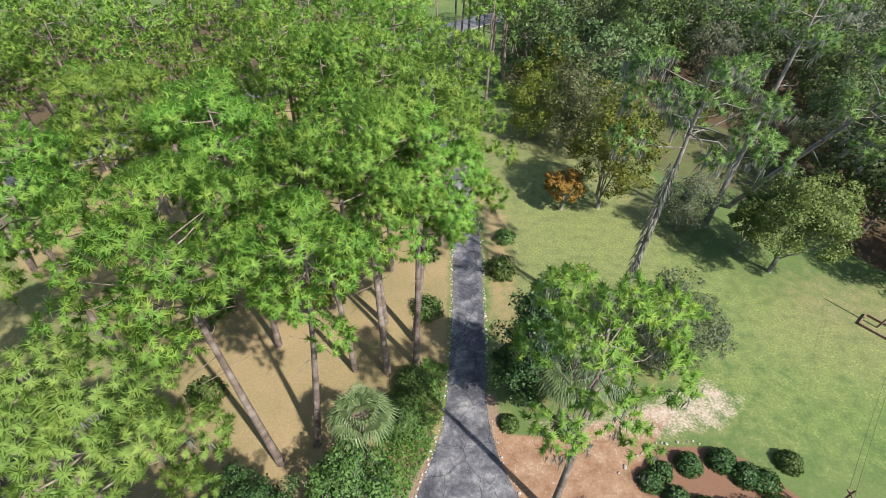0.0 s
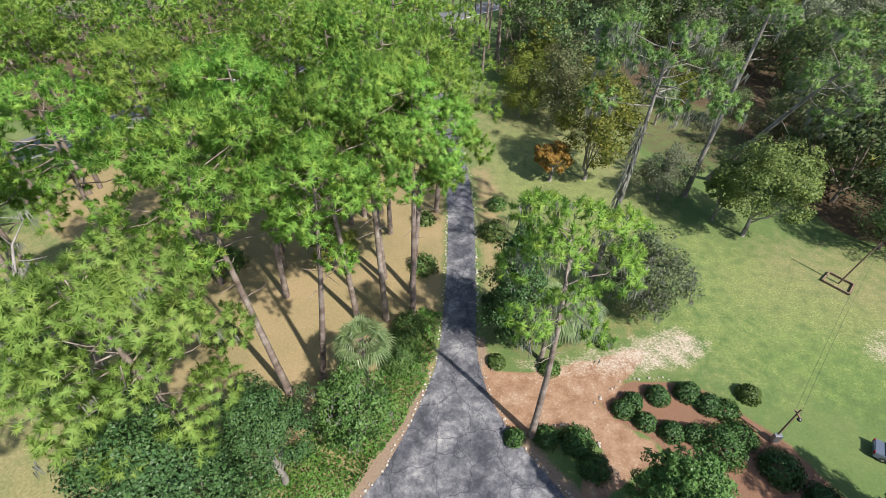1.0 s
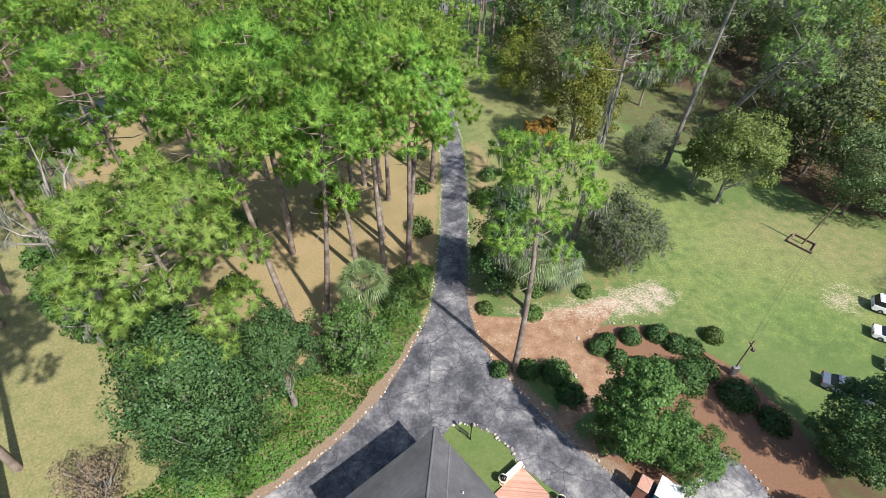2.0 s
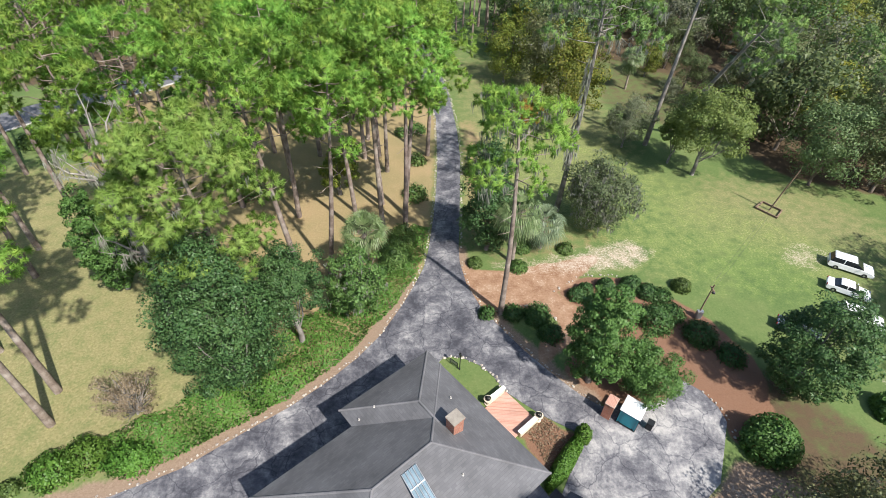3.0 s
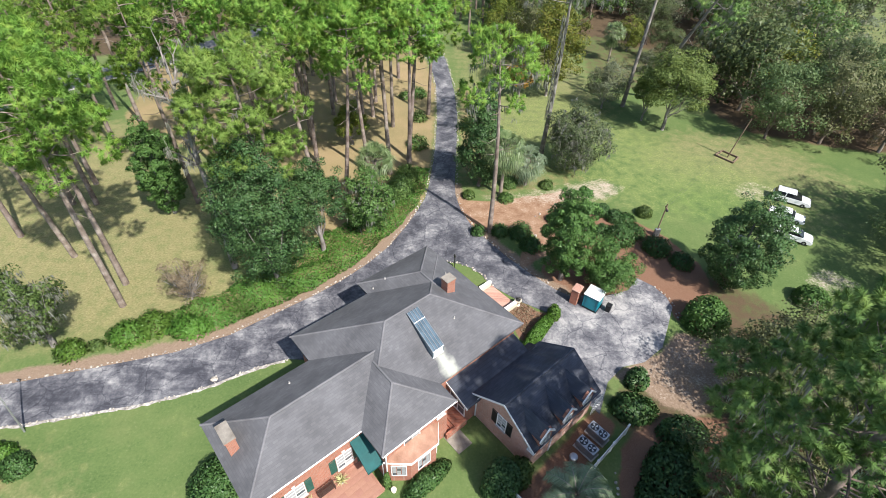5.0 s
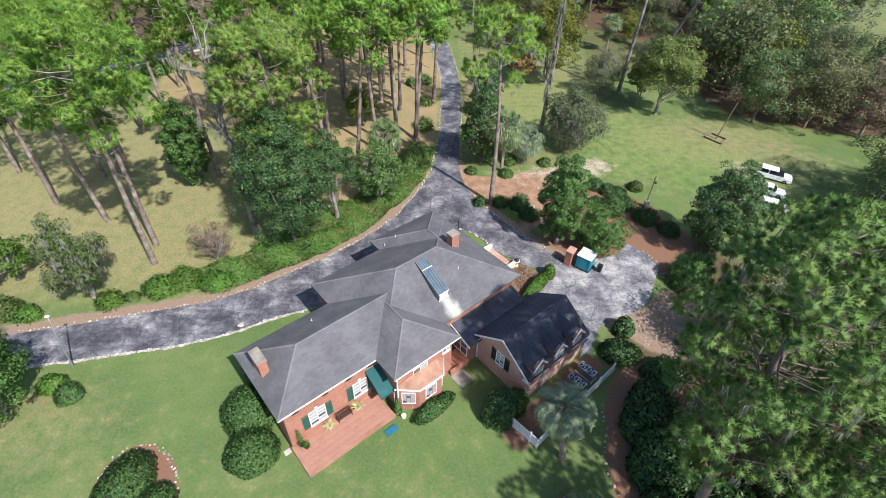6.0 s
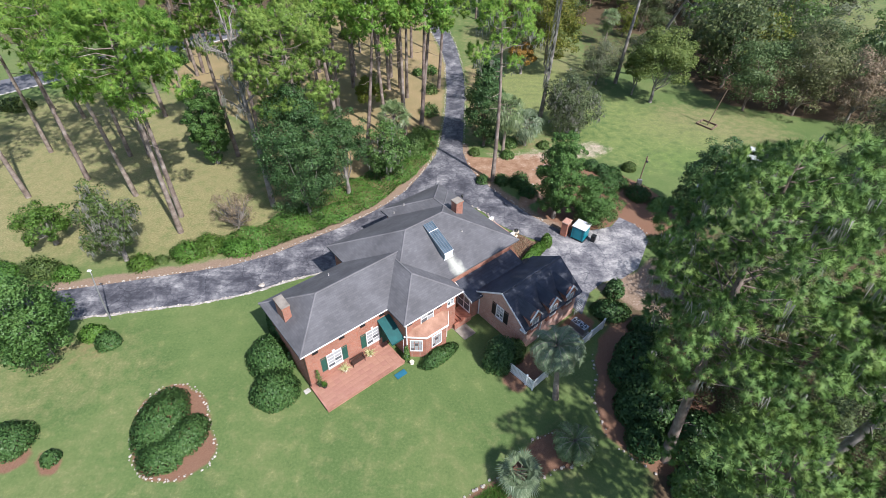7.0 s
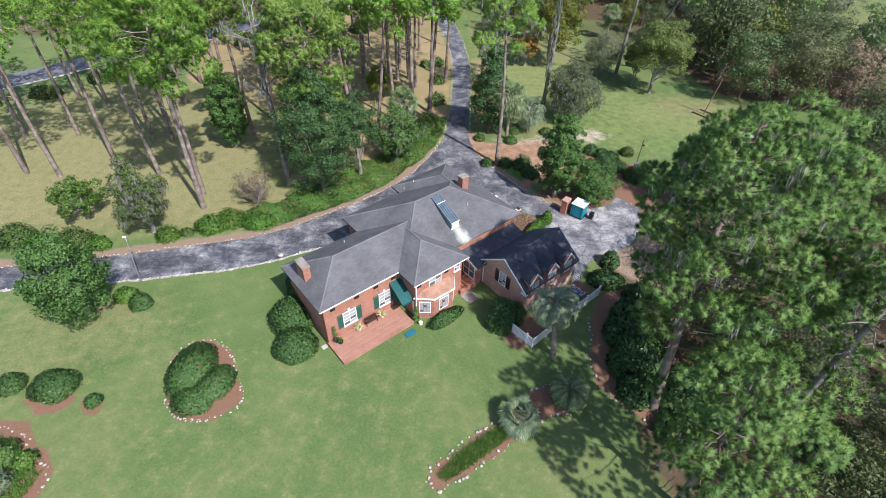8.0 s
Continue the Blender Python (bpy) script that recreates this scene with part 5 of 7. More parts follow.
OAKS = [(60, 51, 0.95, (0, 0), 0), (69, 49.5, 1.0, (0, 0), 3), (64.5, 74, 1.0, (0, 0), 3), (66, 85, 1.0, (0, 0), 0), (33, 61.5, 0.62, (0, 0), 1), (78, 47, 1.0, (0, 0), 4), (76, 60, 1.1, (0, 0), 0), (14.5, 88, 0.9, (0, 0), 2), (22, 84, 1.0, (0, 0), 3),
        (40, -19, 0.75, (0, 0), 1), (44, -13, 0.8, (0, 0), 1), (27, -13.5, 0.75, (0, 0), 3), (48, -24, 0.9, (0, 0), 4), (33, -34, 0.8, (0, 0), 0), (35, -21, 0.66, (0, 0), 0), (38, -30, 0.8, (0, 0), 3), (30, -17.5, 0.6, (0, 0), 0), (55, -10, 0.9, (0, 0), 3), (64, 18, 1.0, (0, 0), 0), (68.5, 25, 1.0, (0, 0), 3), (61, 9, 0.9, (0, 0), 3),
        (46.5, 80, 0.5, (0, 0), 1), (52, 86, 0.6, (0, 0), 0), (46, 93, 0.62, (0, 0), 2), (56.5, 78, 0.62, (0, 0), 3), (52, 98, 0.8, (0, 0), 0)]
LAWN = [(4, 28), (12, 26), (36, 10), (60, 18), (74, 36), (62, 49), (48, 54), (40, 66), (34, 80), (12, 90), (4, 60)]
near_oaks = len(OAKS)
FIELD = [(92, 66), (125, 74), (140, 112), (104, 112), (92, 90)]
GLADE = [(36, 64), (56, 56), (57, 92), (56, 102), (46, 102), (36, 92), (33, 76)]
taken = OAKS + [(42.3, 53.2), (23.8, 67), (17.8, 66.5), (39, 64)]
wood = scatter([(46, 60), (58, 54), (74, 50), (104, 46), (135, 90), (120, 150), (60, 165), (22, 150), (16, 100), (30, 84), (36, 74)], 64, 6.2, taken, 21, (LAWN, GLADE, FIELD, street_band))
wood += scatter([(62, 14), (78, 30), (104, 44), (120, 10), (100, -40), (50, -45), (44, -30), (52, 0)], 20, 7.5, taken, 22, (LAWN,))
OAKS += [(x, y, rng_w.uniform(0.85, 1.25), (0, 0), rng_w.choice((0, 0, 0, 1, 1, 3, 3, 3, 2, 1))) for x, y in wood]
plant(oaks, OAKS[:near_oaks], "trees of the mixed wood", 12)
plant(far_oaks, OAKS[near_oaks:], "trees of the mixed wood", 14)

# ---- palms ----
def palm_fan(seed, trunk_h, R=1.9, fronds=34, droop=0.7, strips=14, mat=M_PALM, skirt=0):
    """A cabbage palm: fibrous trunk and fans of narrow strips on stalks."""
    rng = np.random.default_rng(seed)
    VV, FF, n = [], [], 0
    stalks = []
    top = np.array((0, 0, trunk_h))
    for k in range(fronds + skirt):
        dead = k >= fronds
        w = rng.uniform(0, 6.28)
        el = rng.uniform(-1.4, -0.9) if dead else rng.uniform(-0.55, 1.35)
        d = np.array((math.cos(w) * math.cos(el), math.sin(w) * math.cos(el), math.sin(el)))
        hub = top + d * R * rng.uniform(0.42, 0.6)
        stalks.append(tube([top + d * 0.15, top + d * R * 0.3, hub], [0.03, 0.025, 0.02], 4))
        side = unit(np.cross(d, (0, 0, 1.0)) + 1e-6)
        nrm = np.cross(side, d)
        for a in np.linspace(-1.25, 1.25, strips):
            e = unit(d * math.cos(a) + side * math.sin(a))
            L = R * rng.uniform(0.48, 0.62)
            mid = hub + e * L * 0.6 + nrm * 0.05
            tip = hub + e * L - np.array((0, 0, droop * L * (0.35 + 0.4 * abs(a))))
            s = unit(np.cross(e, nrm)) * 0.055
            VV += [hub - s * 0.4, hub + s * 0.4, mid + s, tip, mid - s]
            FF += [(n, n + 1, n + 2, n + 4), (n + 4, n + 2, n + 3, n + 3)]
            n += 5
    F = np.array(FF)
    V = np.array(VV)
    quads = F[F[:, 2] != F[:, 3]]
    tris = F[F[:, 2] == F[:, 3]][:, :3]
    me = bpy.data.meshes.new("fronds")
    me.from_pydata(V.tolist(), [], quads.tolist() + tris.tolist())
    tv, tf = join_tubes([tube([(0, 0, -0.2), (0.03, 0, trunk_h * 0.5), (0, 0, trunk_h)], [0.3, 0.22, 0.24], 10)] + stalks)
    return [fast_mesh("trunk", tv, tf), me]


def palm_feather(seed, trunk_h, R=3.2, fronds=44, mat=M_PALM):
    """A feather palm: arching ribs with leaflets to both sides."""
    rng = np.random.default_rng(seed)
    VV, FF, n = [], [], 0
    ribs = []
    for k in range(fronds):
        w = k * 2.4 + rng.uniform(-0.2, 0.2)
        el = 1.3 - 1.9 * (k / fronds) + rng.uniform(-0.15, 0.15)
        h = np.array((math.cos(w), math.sin(w), 0))
        pts = []
        p = np.array((0, 0, trunk_h), float)
        a = el
        for j in range(7):
            pts.append(p.copy())
            p = p + (h * math.cos(a) + np.array((0, 0, math.sin(a)))) * R / 6
            a -= 0.3 + 0.05 * j
        ribs.append(tube(pts, [0.04, 0.035, 0.03, 0.025, 0.02, 0.015, 0.01], 4))
        side = np.array((-h[1], h[0], 0))
        for f in np.linspace(0.12, 0.98, 34):
            i = min(int(f * 6), 5)
            g = f * 6 - i
            c = pts[i] * (1 - g) + pts[i + 1] * g
            fw = unit(pts[i + 1] - pts[i])
            for sgn in (-1, 1):
                L = R * 0.25 * (1 - 0.55 * abs(f - 0.4))
                tip = c + side * sgn * L * 0.85 + fw * L * 0.55 - np.array((0, 0, 0.28 * L))
                s = fw * 0.04
                VV += [c - s, c + s, tip]
                FF.append((n, n + 1, n + 2))
                n += 3
    tv, tf = join_tubes([tube([(0, 0, -0.2), (0.05, 0.02, trunk_h * 0.5), (0, 0, trunk_h)], [0.34, 0.24, 0.27], 10)] + ribs)
    return [fast_mesh("trunk", tv, tf), fast_mesh("fronds", np.array(VV), np.array(FF))]


NAMES = ("trunk", "fronds")
lawn_palm = make_tree("palm_tree", "grey-green feather palm beside the white fence", "palm tree", palm_feather(400, 7.7, 3.15, 58), (M_FIBRE, M_SILVER), NAMES)
lawn_palm.matrix_basis = place(lawn_palm, 13.7, -16.0, 1.0, 0, (-8, 2))
bank_palm = make_tree("palm_tree", "cabbage palm rising above the ivy bank", "palm tree", palm_fan(401, 8.6, 2.7, 46, 0.6, skirt=14), (M_FIBRE, M_PALM), NAMES)
bank_palm.matrix_basis = place(bank_palm, -6.4, 26.0)
path_palm = make_tree("palm_tree", "tall cabbage palm between cedar and path", "palm tree", palm_fan(402, 7.6, 3.2, 46, 0.9, skirt=12), (M_FIBRE, M_PALM), NAMES)
path_palm.matrix_basis = place(path_palm, 11.2, 31.2)
path_palm_low = make_tree("palm_tree", "low cabbage palm with drooping silver-green fans", "palm tree", palm_fan(403, 4.2, 2.9, 46, 1.0, skirt=6), (M_FIBRE, M_SILVER), NAMES)
path_palm_low.matrix_basis = place(path_palm_low, 15.2, 34.2)
far_palm = copy_thing(path_palm, place(path_palm, 40, 86, 0.85, 1.0))
tagged(far_palm, "cabbage palm in the shade of the wood", "palm tree")
bed_palm = make_tree("palm_tree", "squat green feather palm in the lily bed", "palm tree", palm_feather(404, 1.6, 2.5, 46), (M_FIBRE, M_PALM), NAMES)
bed_palm.matrix_basis = place(bed_palm, 14.4, -21.4)
bed_palm_silver = make_tree("palm_tree", "small silver-blue fan palm in the lily bed", "palm tree", palm_fan(405, 1.2, 2.1, 34, 0.5), (M_FIBRE, M_SILVER), NAMES)
bed_palm_silver.matrix_basis = place(bed_palm_silver, 9.3, -24.2)

# ---- shrubs ----
def shrub(x, y, rx, ry, h, mat, label, seed, leaf=0.11, dens=150, name="shrub", turn=0.0, group="", spiky=0.0):
    area = (rx * ry * h * (rx + ry) / 2) ** 0.5
    me = shrub_mesh(seed, rx, ry, h, int(dens * 3.2 * max(1.0, area)), leaf, 16, spiky)
    me.materials.append(mat)
    ob = new(name, me)
    ob.matrix_basis = pose(x, y, 0, 0, 0, turn)
    return tagged(ob, label, "shrub", group)


ROUND = "clipped round shrub on red mulch"
for n, (x, y, r, h) in enumerate([(25.4, 27.3, 1.35, 1.6), (22.3, 26.9, 1.25, 1.5), (27, 26.0, 1.3, 1.6), (18.4, 25.3, 1.15, 1.3), (20.2, 24.0, 1.1, 1.3), (22.4, 23.0, 1.25, 1.4), (19.6, 26.2, 1.1, 1.3), (24.5, 22.8, 1.2, 1.4)]):
    shrub(x, y, r, r * 0.95, h, M_MAGNOLIA, ROUND, 500 + n, 0.11, 190, "round_shrub", group="round shrubs by the clay path")
for n, (x, y, r, h) in enumerate([(10.5, 22.2, 1.1, 1.3), (13.2, 21.8, 1.4, 1.8), (14.4, 19.4, 1.3, 1.3), (7.5, 22.1, 0.9, 1.1), (26.6, 21.6, 1.9, 2.0), (28.9, 22.8, 1.4, 1.2), (31.0, 19.6, 1.7, 1.6), (33.5, 17.0, 1.4, 1.2), (28.5, 25.4, 1.2, 1.2)]):
    shrub(x, y, r, r, h, M_HEDGE, "loose dark green shrub beside the path", 520 + n, 0.11, 180, "shrub", group="loose shrubs by the path", spiky=0.22)
shrub(31.6, 27.3, 1.25, 1.2, 1.3, M_LEAF, "single round shrub alone on the lawn", 540, 0.11, 190, "round_shrub")
shrub(-15.3, -12.7, 2.5, 2.8, 2.7, M_HEDGE, "big rounded shrub against the house end", 541, 0.12, 200, "house_shrub", 41.6)
shrub(-14.9, -10.2, 0.9, 3.2, 3.6, M_HEDGE, "tall leafy shrubs trained up the brick end wall", 554, 0.12, 200, "wall_shrub", 41.6)
shrub(-13.9, -16.6, 2.4, 2.4, 2.1, M_HEDGE, "big clipped round shrub beside the patio", 542, 0.11, 230, "house_shrub")
shrub(2.0, -11.6, 2.6, 1.0, 1.1, M_HEDGE, "low clipped hedge below the bay window", 543, 0.1, 230, "low_hedge", 41.6)
shrub(8.3, -12.0, 1.9, 1.8, 3.8, M_MAGNOLIA, "tall dark camellia at the garage wall", 544, 0.12, 230, "camellia")
shrub(9.9, -10.9, 1.4, 1.3, 2.2, M_LEAF, "dark shrub against the garage gable", 545, 0.12, 200, "shrub")
shrub(-23.6, -20.1, 2.35, 3.5, 1.7, M_HEDGE, "dark azalea mound in the round bed", 546, 0.1, 300, "azalea")
shrub(-20.7, -21.9, 1.8, 2.6, 1.5, M_HEDGE, "dark azalea mound beside bare mulch", 547, 0.1, 300, "azalea", -20)
shrub(-22.0, -23.6, 2.2, 1.7, 1.35, M_HEDGE, "low azalea at the bed's edge", 548, 0.1, 240, "azalea")
shrub(-36.2, -22.7, 2.35, 2.05, 1.6, M_HEDGE, "oval azalea in its own mulch ring", 549, 0.1, 250, "azalea")
shrub(-31.5, -24.1, 0.85, 0.85, 1.0, M_HEDGE, "little round shrub alone in mulch", 550, 0.09, 230, "round_shrub")
shrub(-40.6, -22.8, 1.5, 1.4, 1.4, M_HEDGE, "round shrub at the lawn's edge", 551, 0.1, 220, "round_shrub")
shrub(-33.2, -11.4, 1.35, 1.3, 1.5, M_HEDGE, "round shrub under the lamp post", 552, 0.1, 220, "round_shrub")
shrub(-35.4, -10.4, 1.6, 1.2, 1.3, M_BRIGHT, "yellow-green shrub beside the lamp post", 553, 0.11, 180, "shrub")
for n, (x, y, rx, ry, h, mt) in enumerate([(-54.2, -1.4, 2.0, 1.8, 2.4, M_LEAF), (-51.2, -2.0, 1.6, 1.5, 1.6, M_BRIGHT), (-46.6, -1.4, 2.2, 1.5, 2.2, M_LEAF), (-43.6, -1.6, 1.6, 1.2, 1.2, M_BRIGHT), (-35.6, 0.7, 1.5, 1.3, 1.4, M_BRIGHT), (-33.4, 1.5, 0.8, 0.7, 0.8, M_LEAF),
                                           (-30.6, 3.0, 2.0, 1.7, 1.6, M_BRIGHT), (-28.4, 4.4, 1.8, 1.7, 1.8, M_BRIGHT), (-24.6, 4.2, 2.2, 1.5, 1.5, M_BRIGHT), (-58, -2.6, 2.4, 1.8, 2.2, M_LEAF), (-4.0, 30.8, 2.0, 2.4, 2.6, M_LEAF), (-3.0, 34.4, 1.8, 2.0, 2.4, M_LEAF)]):
    shrub(x, y, rx, ry, h, mt, "leafy shrub on the bank above the drive", 560 + n, 0.11, 180, "bank_shrub", group="shrubs on the bank", spiky=0.2)
for n, (x, y, r, h) in enumerate([(-2.0, 45.0, 1.5, 1.6), (-2.3, 54.6, 1.3, 1.4), (-2.9, 65.0, 1.4, 1.4), (7.2, 52, 1.6, 2.0), (8.2, 58.5, 1.2, 1.4), (-5.5, 64, 1.0, 1.0), (-27, 44.5, 2.2, 2.0), (-23.5, 33, 1.6, 1.5)]):
    shrub(x, y, r, r, h, M_LEAF, "spiky low shrub standing in pine straw", 580 + n, 0.16, 90, "straw_shrub", group="shrubs in the pine straw", spiky=0.35)
for n, (x, y, r, h) in enumerate([(-79, 42, 3.0, 2.0), (-72, 50, 3.2, 2.2), (-66, 57, 2.6, 2.0), (-60, 66, 3.0, 2.2), (-50, 74, 3.0, 2.4), (-43, 82, 3.2, 2.6), (-38, 70, 2.4, 2.0), (-87, 36, 3, 2), (-30, 76, 2.6, 2.2), (-24, 86, 3, 2.4)]):
    shrub(x, y, r, r * 0.8, h, M_LEAF, "dark hedge shrub along the street", 600 + n, 0.2, 70, "street_shrub", group="shrubs along the street")
for n, (x, y, rx, ry, h) in enumerate([(32.6, 7.0, 2.6, 2.4, 3.6), (21.6, -4.2, 2.4, 1.8, 0.9), (22.7, -1.2, 1.2, 1.2, 2.2), (25.5, -7, 2.4, 2.0, 2.0), (23.0, -11.5, 2.6, 3.4, 3.2), (22.6, -16.5, 3.0, 3.2, 3.8), (26, -20.5, 3, 3, 3.5), (21.2, -20.4, 1.8, 1.9, 2.4), (20.6, -17.2, 1.5, 2.2, 2.0), (20.9, -13.2, 1.4, 2.2, 1.8), (24.4, -24.6, 2.2, 2.0, 2.6), (28.5, -23.5, 2.4, 2.4, 2.8), (31.5, -19.5, 2.6, 2.4, 3.0), (46.6, 10.6, 2.0, 2.0, 2.2), (50, 6, 2.2, 2.2, 2.6), (38, -26, 3, 3, 3.4), (36, -12, 3, 2.6, 3.0), (44.5, -4, 3, 3, 3)]):
    # Most get deep magnolia green: cloud and pine shade put into the leaf colour.
    shrub(x, y, rx, ry, h, M_FRESH if n in (0, 13, 14) else M_MAGNOLIA, "evergreen undergrowth shrub in the shade", 620 + n, 0.16, 110, "undergrowth_shrub", group="undergrowth by the wood")
for n, (x, y, r, h) in enumerate([(11.9, 30.0, 1.2, 1.2), (6.4, 30.6, 1.0, 1.1), (12.6, 34, 1.4, 1.5), (18.5, 33.8, 1.2, 1.0)]):
    shrub(x, y, r, r, h, M_LEAF, "low shrub at the foot of the palms", 640 + n, 0.12, 140, "shrub", group="shrubs under the palms")

# ivy on the bank above the drive
def ivy():
    rng = np.random.default_rng(9)
    X, Y = rng.uniform(-30, 1, 110000), rng.uniform(3, 42, 110000)
    keep = inside(X, Y, [(0.0, 31.5), (0.5, 37), (-2, 38), (-4, 32), (-7, 27), (-11, 23), (-16, 17), (-23, 9.5), (-29, 5.4), (-26, 2.2), (-20.3, 4.6), (-12.6, 10.2), (-7.0, 16.2), (-2.9, 23.4), (-1.0, 28)])
    X, Y = X[keep][:38000], Y[keep][:38000]
    # the mat swells into mounds and thins out between them
    a, b = np.sin(X * 0.9 + 2 * np.cos(Y * 0.55)), np.cos(Y * 1.05 + 1.5 * np.sin(X * 0.6))
    swell = 0.5 + 0.25 * (a + b)
    k = rng.random(len(X)) < 0.7 + swell
    X, Y, a, b, swell = X[k], Y[k], a[k], b[k], swell[k]
    Z = 0.2 + 0.9 * swell ** 1.5 + rng.uniform(-0.16, 0.12, len(X))
    tilt = unit(np.c_[-0.35 * np.cos(X * 0.9 + 2 * np.cos(Y * 0.55)), 0.35 * np.sin(Y * 1.05 + 1.5 * np.sin(X * 0.6)), np.ones(len(X))])
    V, F = leaf_quads(rng, np.c_[X, Y, Z], tilt, 0.12)
    N = np.repeat(unit(tilt + 0.4 * rng.normal(size=tilt.shape)), 4, axis=0)
    return fast_mesh("ivy", V, facing(V, F, N), N)


ivy_bank = part("ivy", ivy(), M_IVY)
tagged(ivy_bank, "dense bright ivy covering the bank above the drive", "ivy", kind="stuff")


def tufts(outline, n, length, width, seed, spread=0.5):
    rng = np.random.default_rng(seed)
    P = np.array(outline)
    X, Y = rng.uniform(P[:, 0].min(), P[:, 0].max(), n * 6), rng.uniform(P[:, 1].min(), P[:, 1].max(), n * 6)
    k = inside(X, Y, outline)
    X, Y = X[k][:n], Y[k][:n]
    D = unit(np.c_[rng.normal(size=(len(X), 2)) * spread, np.ones(len(X))])
    V, F = needles(rng, np.c_[X, Y, np.zeros(len(X))], D, rng.uniform(0.6, 1.2, (len(X), 1)) * length, width)
    return fast_mesh("tufts", V, F)


lilies = part("lily_turf", tufts([(1.9, -29.6), (3.6, -27.6), (6.2, -25.5), (8.6, -23.9), (9.6, -24.6), (7.6, -26.4), (4.8, -28.6), (2.8, -30)], 3600, 0.55, 0.03, 31, 0.8), M_GRASSY)
tagged(lilies, "strip of green strap-leaved lilies", "lilies", kind="stuff")
corner_tufts = part("spiky_flowers", tufts([(-42, -28), (-36.5, -28.3), (-34.2, -29.9), (-32.2, -31.2), (-32.4, -34.5), (-42, -35)], 3800, 0.9, 0.045, 32, 0.9), M_GRASSY)
tagged(corner_tufts, "bright strap-leaved plants in a corner bed", "flower bed", kind="stuff")
for n, (x, y, r, mt) in enumerate([(-36.5, -29.8, 1.5, M_LEAF), (-35.0, -32.2, 1.2, M_SILVER), (-38.5, -31.5, 1.6, M_MAGNOLIA), (-34, -30.2, 1.0, M_BRIGHT)]):
    shrub(x, y, r, r, 1.1, mt, "mixed leafy plant in the corner bed", 660 + n, 0.12, 150, "bed_plant", group="plants of the corner bed", spiky=0.12)
bed_flowers = part("low_bedding", tufts([(10.2, 8.4), (12.2, 9.4), (15.0, 7.3), (12.4, 3.8)], 700, 0.4, 0.05, 33, 1.0), M_DRY)
tagged(bed_flowers, "sparse dried bedding plants on mulch", "bedding plants", kind="stuff")

# ---- the brick house; its own axes lie along the eaves ----
HOUSE = pose(0, 0, 0, 0, 0, 41.6)
EAVE, PITCH = 5.9, 0.5


def hip_roof(u0, u1, v0, v1, z, axis, hip0=True, hip1=True, pitch=PITCH, thick=0.2):
    """A hipped roof over a rectangle; an end that is not hipped stands upright."""
    if axis == "u":
        half, mid = (v1 - v0) / 2, (v0 + v1) / 2
        a, b = u0 + (half if hip0 else 0), u1 - (half if hip1 else 0)
        ridge = [(a, mid, z + half * pitch), (b, mid, z + half * pitch)]
        c = [(u0, v0), (u1, v0), (u1, v1), (u0, v1)]
    else:
        half, mid = (u1 - u0) / 2, (u0 + u1) / 2
        a, b = v0 + (half if hip0 else 0), v1 - (half if hip1 else 0)
        ridge = [(mid, a, z + half * pitch), (mid, b, z + half * pitch)]
        c = [(u1, v0), (u1, v1), (u0, v1), (u0, v0)]
    V = [(x, y, z) for x, y in c] + [(x, y, z - thick) for x, y in c] + ridge
    F = [(0, 1, 9, 8), (1, 2, 9), (2, 3, 8, 9), (3, 0, 8), (7, 6, 5, 4), (0, 4, 5, 1), (1, 5, 6, 2), (2, 6, 7, 3), (3, 7, 4, 0)]
    return solid(V, F)


def ridge_cap(p, q, w=0.12):
    """A raised run of cap shingles along a ridge or hip."""
    V, F = tube([p, q], [w, w], 6)
    V[:, 2] -= 0.06
    return V, F


house = thing("house", "large red-brick house with grey hipped shingle roof", "house", at=HOUSE)
WINGS = [("main", -9.2, 8.95, -6.25, 6.7, "u", True, True), ("west", -18.95, -4.3, -5.5, 3.2, "u", True, False), ("south", -9.35, -1.65, -8.4, -1.8, "v", True, False), ("north", -0.5, 8.99, 1.4, 8.6, "v", False, True)]
for name, u0, u1, v0, v1, ax, h0, h1 in WINGS:
    roof = part("roof", hip_roof(u0, u1, v0, v1, EAVE, ax, h0, h1), M_ROOF, house)
    half = min(u1 - u0, v1 - v0) / 2 if name == "main" else ((v1 - v0) / 2 if ax == "u" else (u1 - u0) / 2)
    zr = EAVE + half * PITCH
    caps = []
    if ax == "u":
        mid = (v0 + v1) / 2
        a, b = u0 + half, u1 - (half if h1 else 0)
        caps.append(ridge_cap((a, mid, zr), (b, mid, zr)))
        for vv in (v0, v1):
            caps.append(ridge_cap((u0, vv, EAVE), (a, mid, zr)))
            if h1:
                caps.append(ridge_cap((u1, vv, EAVE), (b, mid, zr)))
    else:
        mid = (u0 + u1) / 2
        end, tip = (v0, v0 + half) if h0 else (v1, v1 - half)
        caps.append(ridge_cap((mid, tip, zr), (mid, v1 if h0 else v0, zr)))
        for uu in (u0, u1):
            caps.append(ridge_cap((uu, end, EAVE), (mid, tip, zr)))
    part("ridge_cap", fast_mesh("ridge_cap", *join_tubes(caps)), M_RIDGE, roof)

# walls in four blocks, a hand apart where they would share a plane
part("wall", boxes((-8.65, -5.7, -0.2, 8.4, 6.15, EAVE - 0.19)), M_BRICK, house)
part("wall", boxes((-18.4, -4.95, -0.2, -8.6, 2.65, EAVE - 0.192)), M_BRICK, house)
part("wall", boxes((-8.8, -7.85, -0.2, -2.2, -5.6, EAVE - 0.194)), M_BRICK, house)
part("wall", boxes((0.05, 6.1, -0.2, 8.38, 8.05, EAVE - 0.196)), M_BRICK, house)


